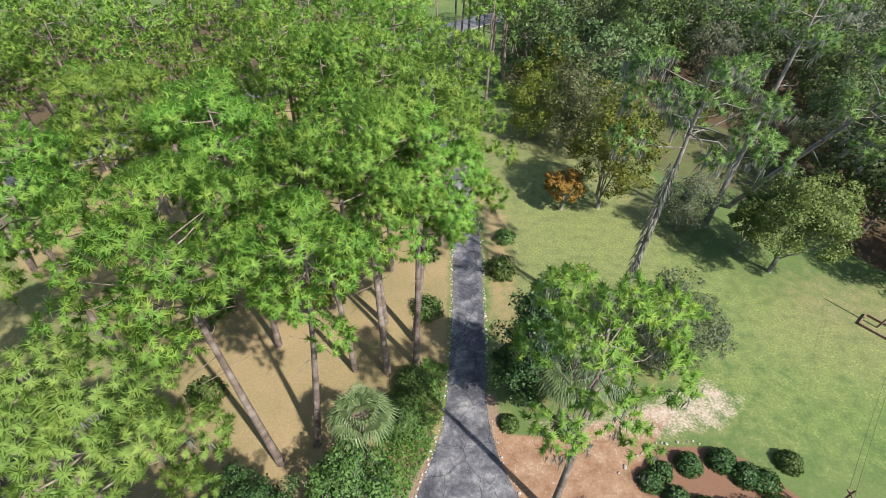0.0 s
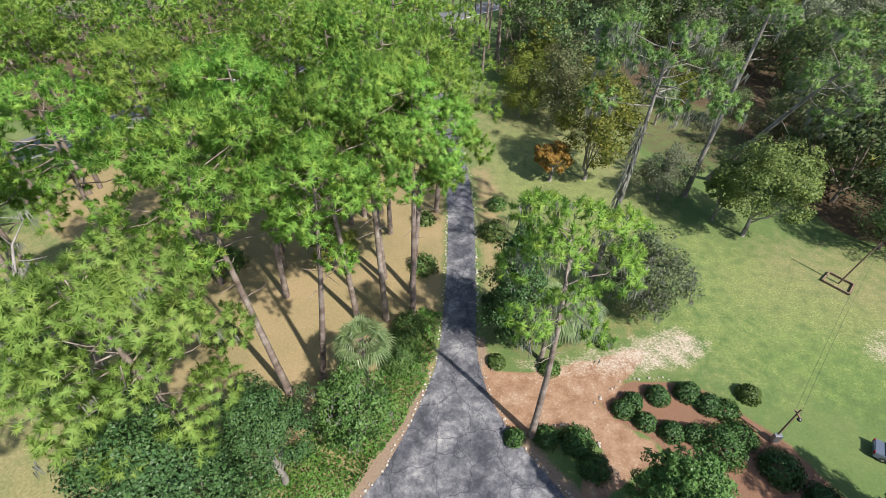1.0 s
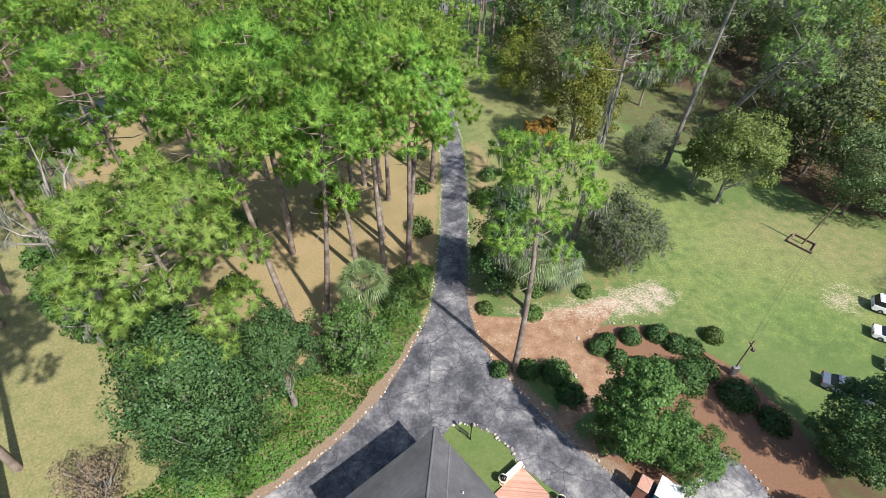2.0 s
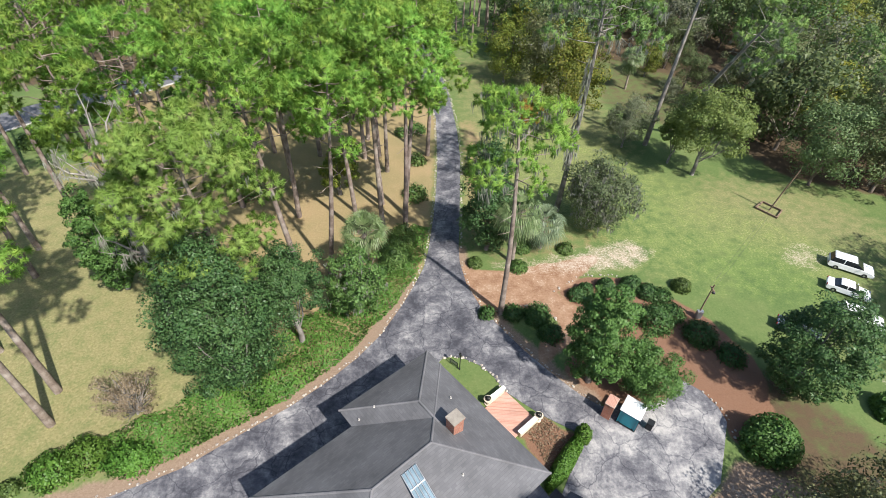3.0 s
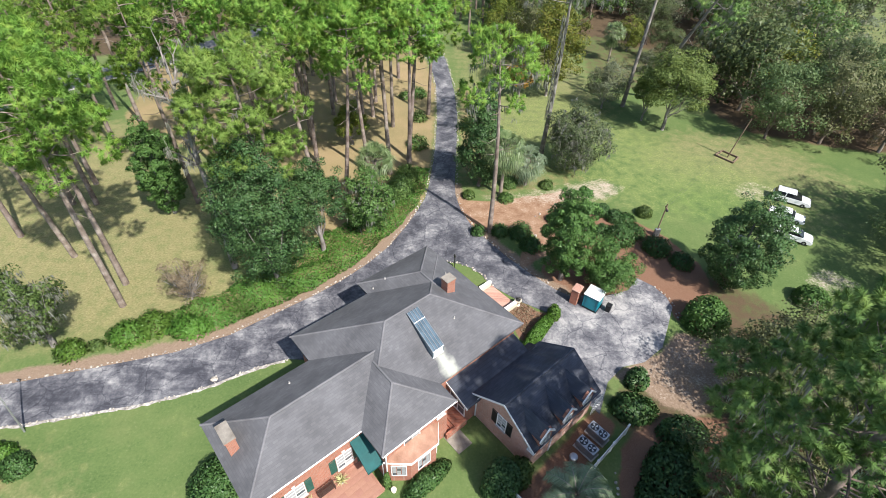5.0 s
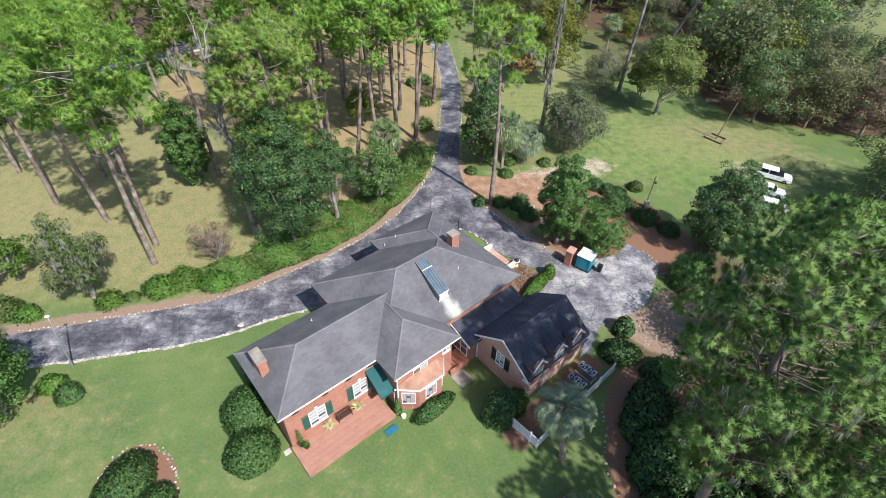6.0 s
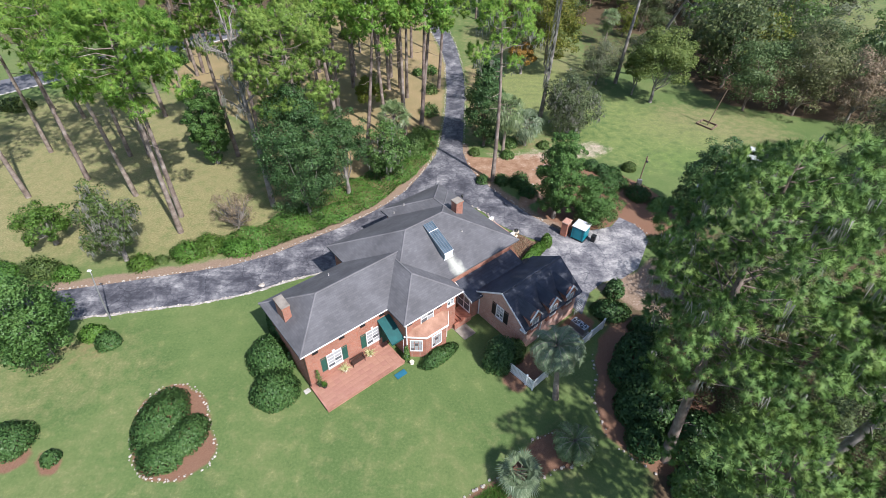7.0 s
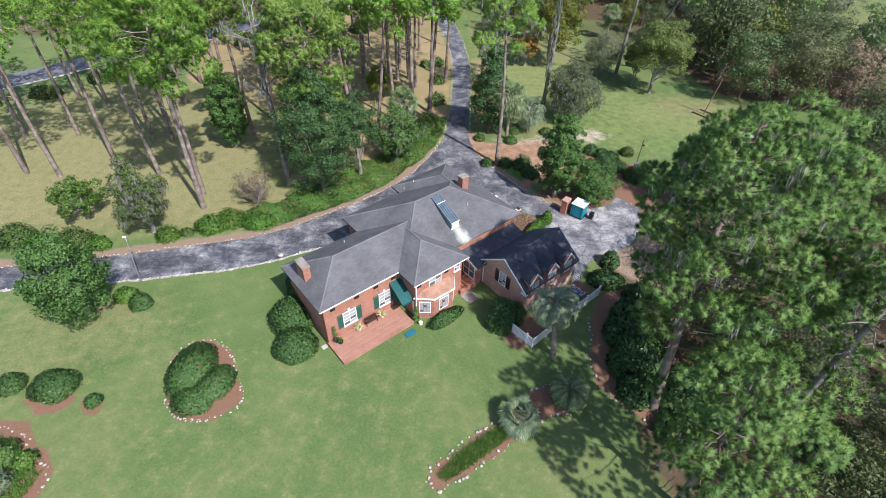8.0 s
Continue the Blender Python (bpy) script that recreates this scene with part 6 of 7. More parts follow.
def eave_board(a, b, name="gutter"):
    """White gutter and fascia along an eave."""
    (x0, y0), (x1, y1) = a, b
    d = Vector((x1 - x0, y1 - y0, 0)).normalized()
    n = Vector((d.y, -d.x, 0))
    pts = []
    for off, z in ((0.0, EAVE - 0.15), (0.08, EAVE - 0.13), (0.09, EAVE - 0.05), (0.0, EAVE - 0.03)):
        pts.append((n * off, z))
    V, F = [], []
    for (x, y) in (a, b):
        for o, z in pts:
            V.append((x + o.x, y + o.y, z))
    F = [(0, 1, 5, 4), (1, 2, 6, 5), (2, 3, 7, 6), (0, 3, 2, 1), (4, 5, 6, 7), (0, 4, 7, 3)]
    return part(name, solid(V, F), M_WHITE, house)


eave_board((-18.95, -5.502), (-9.35, -5.502))
eave_board((-9.35, -8.402), (-1.65, -8.402))


def window(parent, cx, wall, z0, w, h, face="-v", shutters=None, grid=(2, 3), keystone=True):
    """A sash window: white frame proud of the wall, panes behind glazing bars, sill, shutters."""
    turn = {"-v": 0, "-u": -90, "+u": 90, "+v": 180}[face]
    base = (cx, wall) if face in ("-v", "+v") else (wall, cx)
    m = pose(base[0], base[1], z0, 0, 0, turn)
    fr = boxes((-w / 2 - 0.08, -0.07, -0.06, -w / 2, 0.03, h + 0.08), (w / 2, -0.07, -0.06, w / 2 + 0.08, 0.03, h + 0.08), (-w / 2, -0.068, h, w / 2, 0.03, h + 0.08), (-w / 2, -0.066, -0.06, w / 2, 0.03, 0))
    win = part("window", fr, M_WHITE, parent, at=m)
    nx, nz = grid
    for i in range(nx):
        for k in range(nz):
            x0, x1 = -w / 2 + i * w / nx, -w / 2 + (i + 1) * w / nx
            a, b = k * h / nz, (k + 1) * h / nz
            part("pane", boxes((x0 + 0.025, -0.02, a + 0.025, x1 - 0.025, -0.008, b - 0.025)), M_GLASS if (i * 2 + k * 3) % 5 == 0 else M_CURTAIN, win)
    bars = [(-w / 2 + i * w / nx - 0.024, -0.035, 0, -w / 2 + i * w / nx + 0.024, -0.004, h) for i in range(1, nx)] + [(-w / 2, -0.036, k * h / nz - 0.024, w / 2, -0.003, k * h / nz + 0.024) for k in range(1, nz)]
    if bars:
        part("glazing_bar", boxes(*bars), M_WHITE, win)
    part("sill", boxes((-w / 2 - 0.14, -0.16, -0.14, w / 2 + 0.14, 0.03, -0.062)), M_CONCRETE, win)
    if keystone:
        part("keystone", solid([(-0.1, -0.05, h + 0.085), (0.1, -0.05, h + 0.085), (0.15, -0.05, h + 0.4), (-0.15, -0.05, h + 0.4), (-0.1, 0.02, h + 0.085), (0.1, 0.02, h + 0.085), (0.15, 0.02, h + 0.4), (-0.15, 0.02, h + 0.4)], [(0, 1, 2, 3), (4, 7, 6, 5), (0, 4, 5, 1), (1, 5, 6, 2), (2, 6, 7, 3), (3, 7, 4, 0)]), M_WHITE, win)
    if shutters:
        for s in (-1, 1):
            x = s * (w / 2 + 0.42)
            rows = [(x - 0.3, -0.055, -0.05, x - 0.24, 0.02, h + 0.05), (x + 0.24, -0.055, -0.05, x + 0.3, 0.02, h + 0.05), (x - 0.24, -0.053, -0.05, x + 0.24, 0.02, 0.03), (x - 0.24, -0.053, h - 0.03, x + 0.24, 0.02, h + 0.05), (x - 0.24, -0.052, h * 0.48, x + 0.24, 0.02, h * 0.54)]
            rows += [(x - 0.24, -0.04, 0.06 + j * 0.1, x + 0.24, 0.01, 0.13 + j * 0.1) for j in range(int((h - 0.1) / 0.1))]
            part("shutter", boxes(*rows), shutters, win, "louvred shutter")
    return win


window(house, -15.5, -4.95, 1.5, 1.5, 1.9, shutters=M_SHUTTER, grid=(2, 4))
window(house, -11.0, -4.95, 1.5, 1.4, 1.9, shutters=M_SHUTTER, grid=(2, 4))
window(house, -6.1, -7.85, 3.95, 1.55, 1.15, grid=(2, 2), keystone=False)
window(house, -2.95, -7.85, 4.2, 0.75, 1.0, grid=(2, 2), keystone=False)
for cu in (2.2, 5.9):
    window(house, cu, 8.05, 1.3, 1.3, 1.8, "+v", grid=(2, 3))
for cu in (-6.5, -3.0):
    window(house, cu, 6.15, 1.3, 1.3, 1.8, "+v", grid=(2, 3))
for cu in (-16, -12):
    window(house, cu, 2.65, 1.3, 1.3, 1.8, "+v", grid=(2, 3))
for cv in (-3.4, 0.6, 5.0):
    window(house, cv, 8.4, 1.3, 1.3, 1.8, "+u", grid=(2, 3))
for cu in (-17.3, -14.4, -12.0, -9.7):
    part("eave_vent", boxes((cu - 0.3, -5.0, 4.62, cu + 0.3, -4.93, 4.95), *[(cu - 0.26, -5.025, 4.66 + j * 0.07, cu + 0.26, -4.995, 4.70 + j * 0.07) for j in range(4)]), M_BLACK, house, "small dark louvred vent")

for cu in (-8.3, -4.5):
    part("eave_vent", boxes((cu - 0.3, -7.9, 4.75, cu + 0.3, -7.83, 5.05), *[(cu - 0.26, -7.925, 4.78 + j * 0.07, cu + 0.26, -7.895, 4.82 + j * 0.07) for j in range(4)]), M_BLACK, house, "small dark louvred vent")

# chimneys
M_CAPSTONE = material("weathered_cap", ((0.16, 0.14, 0.115), (0.29, 0.26, 0.22)), scale=1.6, fine=10, rough=0.9)


def chimney(u, v, du, dv, z0, z1, parent=house):
    stack = part("chimney", boxes((u - du, v - dv, z0, u + du, v + dv, z1 - 0.22), (u - du - 0.06, v - dv - 0.06, z1 - 0.22, u + du + 0.06, v + dv + 0.06, z1 - 0.1)), M_BRICK, parent, "red-brick chimney stack")
    part("cap", boxes((u - du - 0.08, v - dv - 0.08, z1 - 0.1, u + du + 0.08, v + dv + 0.08, z1), bevel=0.03), M_CAPSTONE, stack, "pale stone chimney cap")
    return stack


chimney(4.95, 0.4, 0.5, 0.45, 7.2, 9.6)
chimney(-17.75, -0.35, 0.38, 0.85, 0.0, 8.3)

# long metal skylight box on the south slope
def slope_z(v):
    return EAVE + (v + 6.25) * PITCH


sk = []
for v_, up in ((-4.35, 0.95), (-0.25, 0.12)):
    z = slope_z(v_)
    sk += [(-0.95, v_, z - 0.25), (0.3, v_, z - 0.25), (0.3, v_, z + up), (-0.95, v_, z + up)]
for p in range(4, 8):
    sk[p] = (sk[p][0] + 0.35, sk[p][1], sk[p][2])
skylight = part("skylight_box", solid(sk, [(0, 1, 2, 3), (4, 7, 6, 5), (0, 4, 5, 1), (1, 5, 6, 2), (2, 6, 7, 3), (3, 7, 4, 0)]), M_METAL, house, "long blue-grey sheet metal skylight box")
for k in range(5):
    f = (k + 0.0) / 4
    a, b = Vector(sk[3]).lerp(Vector(sk[2]), f), Vector(sk[7]).lerp(Vector(sk[6]), f)
    V, F = tube([tuple(a + Vector((0, 0, 0.02))), tuple(b + Vector((0, 0, 0.02)))], [0.045, 0.045], 4)
    part("seam", fast_mesh("seam", V, F), M_STEEL, skylight)
a, b = Vector(sk[3]).lerp(Vector(sk[7]), 0.72), Vector(sk[2]).lerp(Vector(sk[6]), 0.72)
V, F = tube([tuple(a + Vector((0, 0, 0.05))), tuple(b + Vector((0, 0, 0.05)))], [0.05, 0.05], 4)
part("strap", fast_mesh("strap", V, F), M_WHITE, skylight)
z = slope_z(-4.35)
# End glass drawn in white plastic: its lit look is put into the colour.
part("pane", boxes((-0.85, -4.375, z + 0.12, -0.36, -4.352, z + 0.85), (-0.29, -4.375, z + 0.12, 0.2, -4.352, z + 0.85)), M_PLASTIC_WHITE, skylight, "white skylight end panes")
part("glazing_bar", boxes((-0.97, -4.4, z + 0.86, 0.32, -4.352, z + 0.94), (-0.97, -4.4, z + 0.0, 0.32, -4.352, z + 0.1), (-0.36, -4.398, z + 0.1, -0.29, -4.352, z + 0.86)), M_WHITE, skylight)

# vent pipes through the roof
for u_, v_ in ((-11.8, 1.5), (3.1, -2.6), (0.2, 6.6), (1.6, 6.4), (6.9, 3.0)):
    if v_ < 0.2 and u_ > -9:
        zz = EAVE + min(v_ + 6.25, 8.95 - u_) * PITCH
    elif u_ < -9:
        zz = EAVE + min(v_ + 5.5, 3.2 - v_) * PITCH
    elif v_ > 6.0:
        zz = EAVE + min(8.6 - v_, u_ + 0.5, 8.99 - u_) * PITCH
    else:
        zz = EAVE + min(6.7 - v_, 8.95 - u_) * PITCH
    part("vent_pipe", lathe([(0.09, zz - 0.1), (0.09, zz + 0.04), (0.045, zz + 0.06), (0.045, zz + 0.24), (0.035, zz + 0.25)], 10, u_, v_), M_CONCRETE, house, "short white vent pipe")

# the bay below the south wing
BAY = [(-8.75, -7.8), (-7.2, -9.1), (-4.5, -9.15), (-3.35, -7.8)]
bay = part("bay_wall", prism(BAY, -0.2, 3.15), M_BRICK, house)
part("cornice", prism([(-9.0, -7.7), (-7.28, -9.32), (-4.4, -9.37), (-3.05, -7.7)], 3.18, 3.38), M_WHITE, bay, "white moulded cornice")
part("bay_roof", solid([(-8.8, -7.86, 3.385), (-7.24, -9.24, 3.385), (-4.44, -9.29, 3.385), (-3.2, -7.86, 3.385), (-7.9, -7.86, 4.0), (-4.1, -7.86, 4.0)], [(0, 1, 4), (1, 2, 5, 4), (2, 3, 5), (0, 4, 5, 3), (0, 3, 2, 1)]), material("rusty_bay_roof", ((0.22, 0.115, 0.075), (0.34, 0.20, 0.14)), scale=1.2, fine=10, rough=0.8, tone=0.2), bay, "low russet roof over the bay")
for (x0, y0), (x1, y1) in zip(BAY[0:3], BAY[1:4]):
    c, ang = ((x0 + x1) / 2, (y0 + y1) / 2), math.degrees(math.atan2(y1 - y0, x1 - x0))
    m = pose(c[0], c[1], 1.05, 0, 0, ang)
    w, h = 1.15, 1.6
    win = part("window", boxes((-w / 2 - 0.08, -0.07, -0.06, -w / 2, 0.05, h + 0.08), (w / 2, -0.07, -0.06, w / 2 + 0.08, 0.05, h + 0.08), (-w / 2, -0.068, h, w / 2, 0.05, h + 0.08), (-w / 2, -0.066, -0.06, w / 2, 0.05, 0)), M_WHITE, bay, at=m)
    for i in range(3):
        for k in range(4):
            part("pane", boxes((-w / 2 + i * w / 3 + 0.03, -0.03, k * h / 4 + 0.03, -w / 2 + (i + 1) * w / 3 - 0.03, -0.015, (k + 1) * h / 4 - 0.03)), M_GLASS if (i + 2 * k) % 5 == 0 else M_CURTAIN, win)
part("downpipe", boxes((-8.86, -8.0, 0.1, -8.76, -7.88, EAVE - 0.25)), M_WHITE, house)
part("downpipe", boxes((-18.5, -5.06, 0.3, -18.4, -4.96, EAVE - 0.25)), M_DARKWOOD, house)

# green awning over the patio door
door = part("door", boxes((-9.9, -5.02, 0.5, -9.0, -4.94, 2.6)), M_SHUTTER, house, "dark green patio door")
part("door_handle", boxes((-9.12, -5.07, 1.45, -9.06, -5.02, 1.6)), M_STEEL, door)
awning = part("awning", solid([(-10.3, -4.96, 4.35), (-8.82, -4.96, 4.35), (-8.82, -7.45, 2.85), (-10.3, -7.45, 2.85), (-10.3, -4.96, 4.25), (-8.82, -4.96, 4.25), (-8.82, -7.45, 2.62), (-10.3, -7.45, 2.62), (-10.3, -6.2, 3.75), (-8.82, -6.2, 3.75)], [(0, 1, 9, 8), (8, 9, 2, 3), (3, 2, 6, 7), (4, 7, 6, 5), (0, 8, 3, 7, 4), (1, 5, 6, 2, 9), (0, 4, 5, 1)]), M_GREEN_CLOTH, house, "green canvas awning")
for uu in (-8.87,):
    V, F = tube([(uu, -7.4, 0.35), (uu, -7.4, 2.7)], [0.04, 0.04], 6)
    part("awning_post", fast_mesh("awning_post", V, F), M_WHITE, awning)

# ---- garage wing with steep charcoal roof ----
garage = thing("garage_annex", "rose-brick garage annex with steep charcoal shingle roof", "garage", at=HOUSE)
GU0, GU1, GV0, GV1, GZ, GR = 0.9, 10.0, -15.2, -7.75, 3.7, 6.35
gm = (GV0 + GV1) / 2


def gable_roof(u0, u1, v0, v1, z, zr, thick=0.18):
    m = (v0 + v1) / 2
    V = [(u0, v0, z), (u0, m, zr), (u0, v1, z), (u1, v0, z), (u1, m, zr), (u1, v1, z)]
    V += [(x, y, zz - thick) for x, y, zz in V]
    F = [(0, 3, 4, 1), (1, 4, 5, 2), (6, 7, 10, 9), (7, 8, 11, 10), (0, 1, 7, 6), (1, 2, 8, 7), (3, 9, 10, 4), (4, 10, 11, 5), (0, 6, 9, 3), (2, 5, 11, 8)]
    return solid(V, F)


groof = part("roof", gable_roof(GU0, GU1, GV0, GV1, GZ, GR), M_DARKROOF, garage)
part("ridge_cap", fast_mesh("ridge_cap", *ridge_cap((GU0, gm, GR), (GU1, gm, GR), 0.14)), M_DARKROOF, groof)


def gable_wall(u0, u1, v0, v1, z, zr):
    m = (v0 + v1) / 2
    V = [(u0, v0, -0.2), (u0, v1, -0.2), (u0, v1, z), (u0, m, zr), (u0, v0, z), (u1, v0, -0.2), (u1, v1, -0.2), (u1, v1, z), (u1, m, zr), (u1, v0, z)]
    return solid(V, [(0, 1, 2, 3, 4), (5, 9, 8, 7, 6), (0, 4, 9, 5), (1, 6, 7, 2), (2, 7, 8, 3), (3, 8, 9, 4)])


part("wall", gable_wall(1.2, 9.7, GV0 + 0.35, GV1 - 0.35, GZ - 0.02, GR - 0.3), M_PALEBRICK, garage)
for uu, sgn in ((GU0, -1), (GU1, 1)):
    for va, vb in ((GV0, gm), (GV1, gm)):
        V = [(uu, va, GZ - 0.2), (uu, va, GZ + 0.015), (uu, vb, GR + 0.015), (uu, vb, GR - 0.2)]
        V += [(uu + sgn * 0.06, y, zz) for _, y, zz in V]
        part("bargeboard", solid(V, [(0, 1, 2, 3), (4, 7, 6, 5), (0, 4, 5, 1), (1, 5, 6, 2), (2, 6, 7, 3), (3, 7, 4, 0)]), M_WHITE if sgn < 0 else M_DARKROOF, garage)
    for va, s in ((GV0, 1), (GV1, -1)):
        part("eave_return", boxes((uu - 0.02, va, GZ - 0.42, uu + 0.3 * -sgn, va + s * 0.75, GZ - 0.2)), M_WHITE, garage)
window(garage, -11.3, 1.2, 2.1, 0.95, 1.7, "-u", shutters=M_BLACK, grid=(2, 4), keystone=False)


def dormer(u):
    """A wall dormer on the garage's sunny side: brick front with white rake boards, little gabled roof."""
    v = GV0 + 0.12
    w, z0, z1, zr = 0.8, 2.5, 4.85, 5.75
    fr = part("dormer", solid([(u - w, v, z0), (u + w, v, z0), (u + w, v, z1), (u + w * 0.55, v, zr - 0.22), (u, v, zr), (u - w * 0.55, v, zr - 0.22), (u - w, v, z1), (u - w, v + 0.2, z0), (u + w, v + 0.2, z0), (u + w, v + 0.2, z1), (u + w * 0.55, v + 0.2, zr - 0.22), (u, v + 0.2, zr), (u - w * 0.55, v + 0.2, zr - 0.22), (u - w, v + 0.2, z1)],
                               [(0, 1, 2, 3, 4, 5, 6), (7, 13, 12, 11, 10, 9, 8)] + [(k, 7 + k, 7 + (k + 1) % 7, (k + 1) % 7) for k in range(7)]), M_BRICK, garage, "brick dormer front")
    for side in (-1, 1):
        rake = [(u + side * (w + 0.14), z1 - 0.06), (u, zr + 0.16), (u, zr - 0.08), (u + side * (w + 0.14), z1 - 0.3)]
        part("rake_board", solid([(a, v - 0.16, b) for a, b in rake] + [(a, v - 0.04, b) for a, b in rake], [(0, 1, 2, 3), (7, 6, 5, 4)] + [(k, 4 + k, 4 + (k + 1) % 4, (k + 1) % 4) for k in range(4)]), M_WHITE, fr)
    part("window_frame", boxes((u - 0.5, v - 0.05, 3.02, u + 0.5, v - 0.031, 3.1), (u - 0.5, v - 0.05, 4.6, u + 0.5, v - 0.031, 4.68), (u - 0.5, v - 0.048, 3.1, u - 0.42, v - 0.004, 4.6), (u + 0.42, v - 0.048, 3.1, u + 0.5, v - 0.004, 4.6), (u - 0.03, v - 0.048, 3.1, u + 0.03, v - 0.004, 4.6)), M_WHITE, fr)
    part("dormer_roof", solid([(u - w - 0.12, v - 0.1, z1 - 0.1), (u, v - 0.1, zr + 0.12), (u + w + 0.12, v - 0.1, z1 - 0.1), (u - w - 0.12, v + 1.6, z1 - 0.1), (u, v + 2.95, zr + 0.12), (u + w + 0.12, v + 1.6, z1 - 0.1), (u, v - 0.1, zr + 0.0), (u, v + 2.95, zr)], [(0, 3, 4, 1), (1, 4, 5, 2), (0, 1, 6), (1, 2, 6), (0, 6, 7, 3), (6, 2, 5, 7), (3, 7, 4), (4, 7, 5)]), M_DARKROOF, fr)
    part("dormer_cheek", boxes((u - w + 0.02, v + 0.2, z0, u + w - 0.02, v + 1.5, z1 - 0.02)), M_BRICK, fr)
    part("pane", boxes((u - 0.42, v - 0.03, 3.1, u - 0.03, v - 0.006, 4.6), (u + 0.03, v - 0.03, 3.1, u + 0.42, v - 0.006, 4.6)), M_CURTAIN, fr)
    return fr


for uu in (2.4, 5.3, 8.0):
    dormer(uu)
part("downpipe", boxes((3.75, GV0 + 0.24, 0.1, 3.85, GV0 + 0.34, GZ - 0.2)), M_WHITE, garage)
part("downpipe", boxes((1.1, GV1 - 0.45, 0.1, 1.2, GV1 - 0.35, GZ - 0.2)), M_WHITE, garage)

# low link between house and garage, with a glazed porch
link = part("link_wall", boxes((0.0, -8.05, -0.2, 8.2, -5.75, 3.3)), M_BRICK, garage)
part("link_roof", solid([(-0.45, -5.72, 4.35), (8.35, -5.72, 4.35), (8.35, -8.6, 3.45), (-0.45, -8.6, 3.45), (-0.45, -5.72, 4.15), (8.35, -5.72, 4.15), (8.35, -8.6, 3.25), (-0.45, -8.6, 3.25)], [(0, 1, 2, 3), (4, 7, 6, 5), (0, 4, 5, 1), (1, 5, 6, 2), (2, 6, 7, 3), (3, 7, 4, 0)]), M_DARKROOF, link)
part("fascia", solid([(-0.5, -5.7, 4.37), (-0.5, -8.6, 3.47), (-0.5, -8.6, 3.2), (-0.5, -5.7, 4.1), (-0.45, -5.7, 4.37), (-0.45, -8.6, 3.47), (-0.45, -8.6, 3.2), (-0.45, -5.7, 4.1)], [(0, 1, 2, 3), (4, 7, 6, 5), (0, 4, 5, 1), (1, 5, 6, 2), (2, 6, 7, 3), (3, 7, 4, 0)]), M_WHITE, link)
part("fascia", boxes((8.35, -8.6, 3.2, 8.42, -5.75, 3.46)), M_WHITE, link)
pd = part("porch_door", boxes((-0.06, -7.9, 0.75, 0.0, -7.8, 3.05), (-0.06, -5.95, 0.75, 0.0, -5.85, 3.05), (-0.058, -7.8, 2.93, 0.0, -5.95, 3.05), (-0.062, -6.95, 0.75, 0.0, -6.85, 2.93), (-0.058, -7.8, 0.75, 0.0, -5.95, 0.95), (-0.057, -7.8, 1.9, 0.0, -5.95, 1.97)), M_WHITE, link, "white glazed porch door")
part("pane", boxes((-0.03, -7.8, 0.95, -0.015, -6.95, 2.93), (-0.03, -6.85, 0.95, -0.015, -5.95, 2.93)), M_GLASS, pd)
# hooded wall with a little hipped roof behind the hedge
part("side_gable", solid([(8.3, -8.9, 2.6), (9.9, -8.9, 2.6), (9.9, -6.7, 2.6), (8.3, -6.7, 2.6), (8.3, -8.2, 4.1), (9.2, -8.0, 4.1)], [(0, 1, 5, 4), (1, 2, 5), (2, 3, 4, 5), (3, 0, 4), (0, 3, 2, 1)]), M_DARKROOF, garage)

# ---- round the house ----
def on_house(u, v, z=0.0, turn=0.0):
    return HOUSE @ pose(u, v, z, 0, 0, turn)


# tiled patio: a raised slab whose square tiles lie in it
patio = thing("patio", "raised terracotta-tiled patio before the house", "patio", kind="structure", at=HOUSE)
part("slab", boxes((-18.5, -8.35, -0.15, -9.5, -4.96, 0.42)), M_TERRACOTTA, patio)
part("edge", boxes((-18.55, -8.4, 0.36, -9.45, -8.15, 0.455), (-18.55, -8.15, 0.36, -18.3, -4.97, 0.455)), M_TERRACOTTA, patio)
tile_bm = boxes((-0.3, -0.275, 0.0, 0.3, 0.275, 0.016))
tile_me = bpy.data.meshes.new("tile")
tile_bm.to_mesh(tile_me)
tile_bm.free()
tile_me.materials.append(material("patio_tile", ((0.275, 0.14, 0.10), (0.33, 0.178, 0.13)), scale=0.9, fine=9, rough=0.7, tone=0.1, each=0.05))
for i in range(14):
    for k in range(5):
        t = new("tile", tile_me)
        t.parent = patio
        t.matrix_basis = pose(-17.98 + i * 0.61, -7.8 + k * 0.56, 0.424)

bench = thing("bench", "dark slatted garden bench against the brick wall", "bench", at=on_house(-13.3, -5.35, 0.446))
part("seat", boxes(*[(-0.75, -0.42 + j * 0.11, 0.4, 0.75, -0.33 + j * 0.11, 0.44) for j in range(4)]), M_DARKWOOD, bench)
part("backrest", boxes(*[(-0.7 + j * 0.13, 0.02, 0.44, -0.63 + j * 0.13, 0.05, 0.88) for j in range(12)], (-0.75, 0.0, 0.86, 0.75, 0.07, 0.94)), M_DARKWOOD, bench)
for x in (-0.72, 0.66):
    part("leg", boxes((x, -0.42, 0, x + 0.06, -0.36, 0.62)), M_DARKWOOD, bench)
    part("leg", boxes((x, 0.0, 0, x + 0.06, 0.06, 0.9)), M_DARKWOOD, bench)
    part("armrest", boxes((x - 0.02, -0.45, 0.62, x + 0.08, 0.04, 0.67)), M_DARKWOOD, bench)


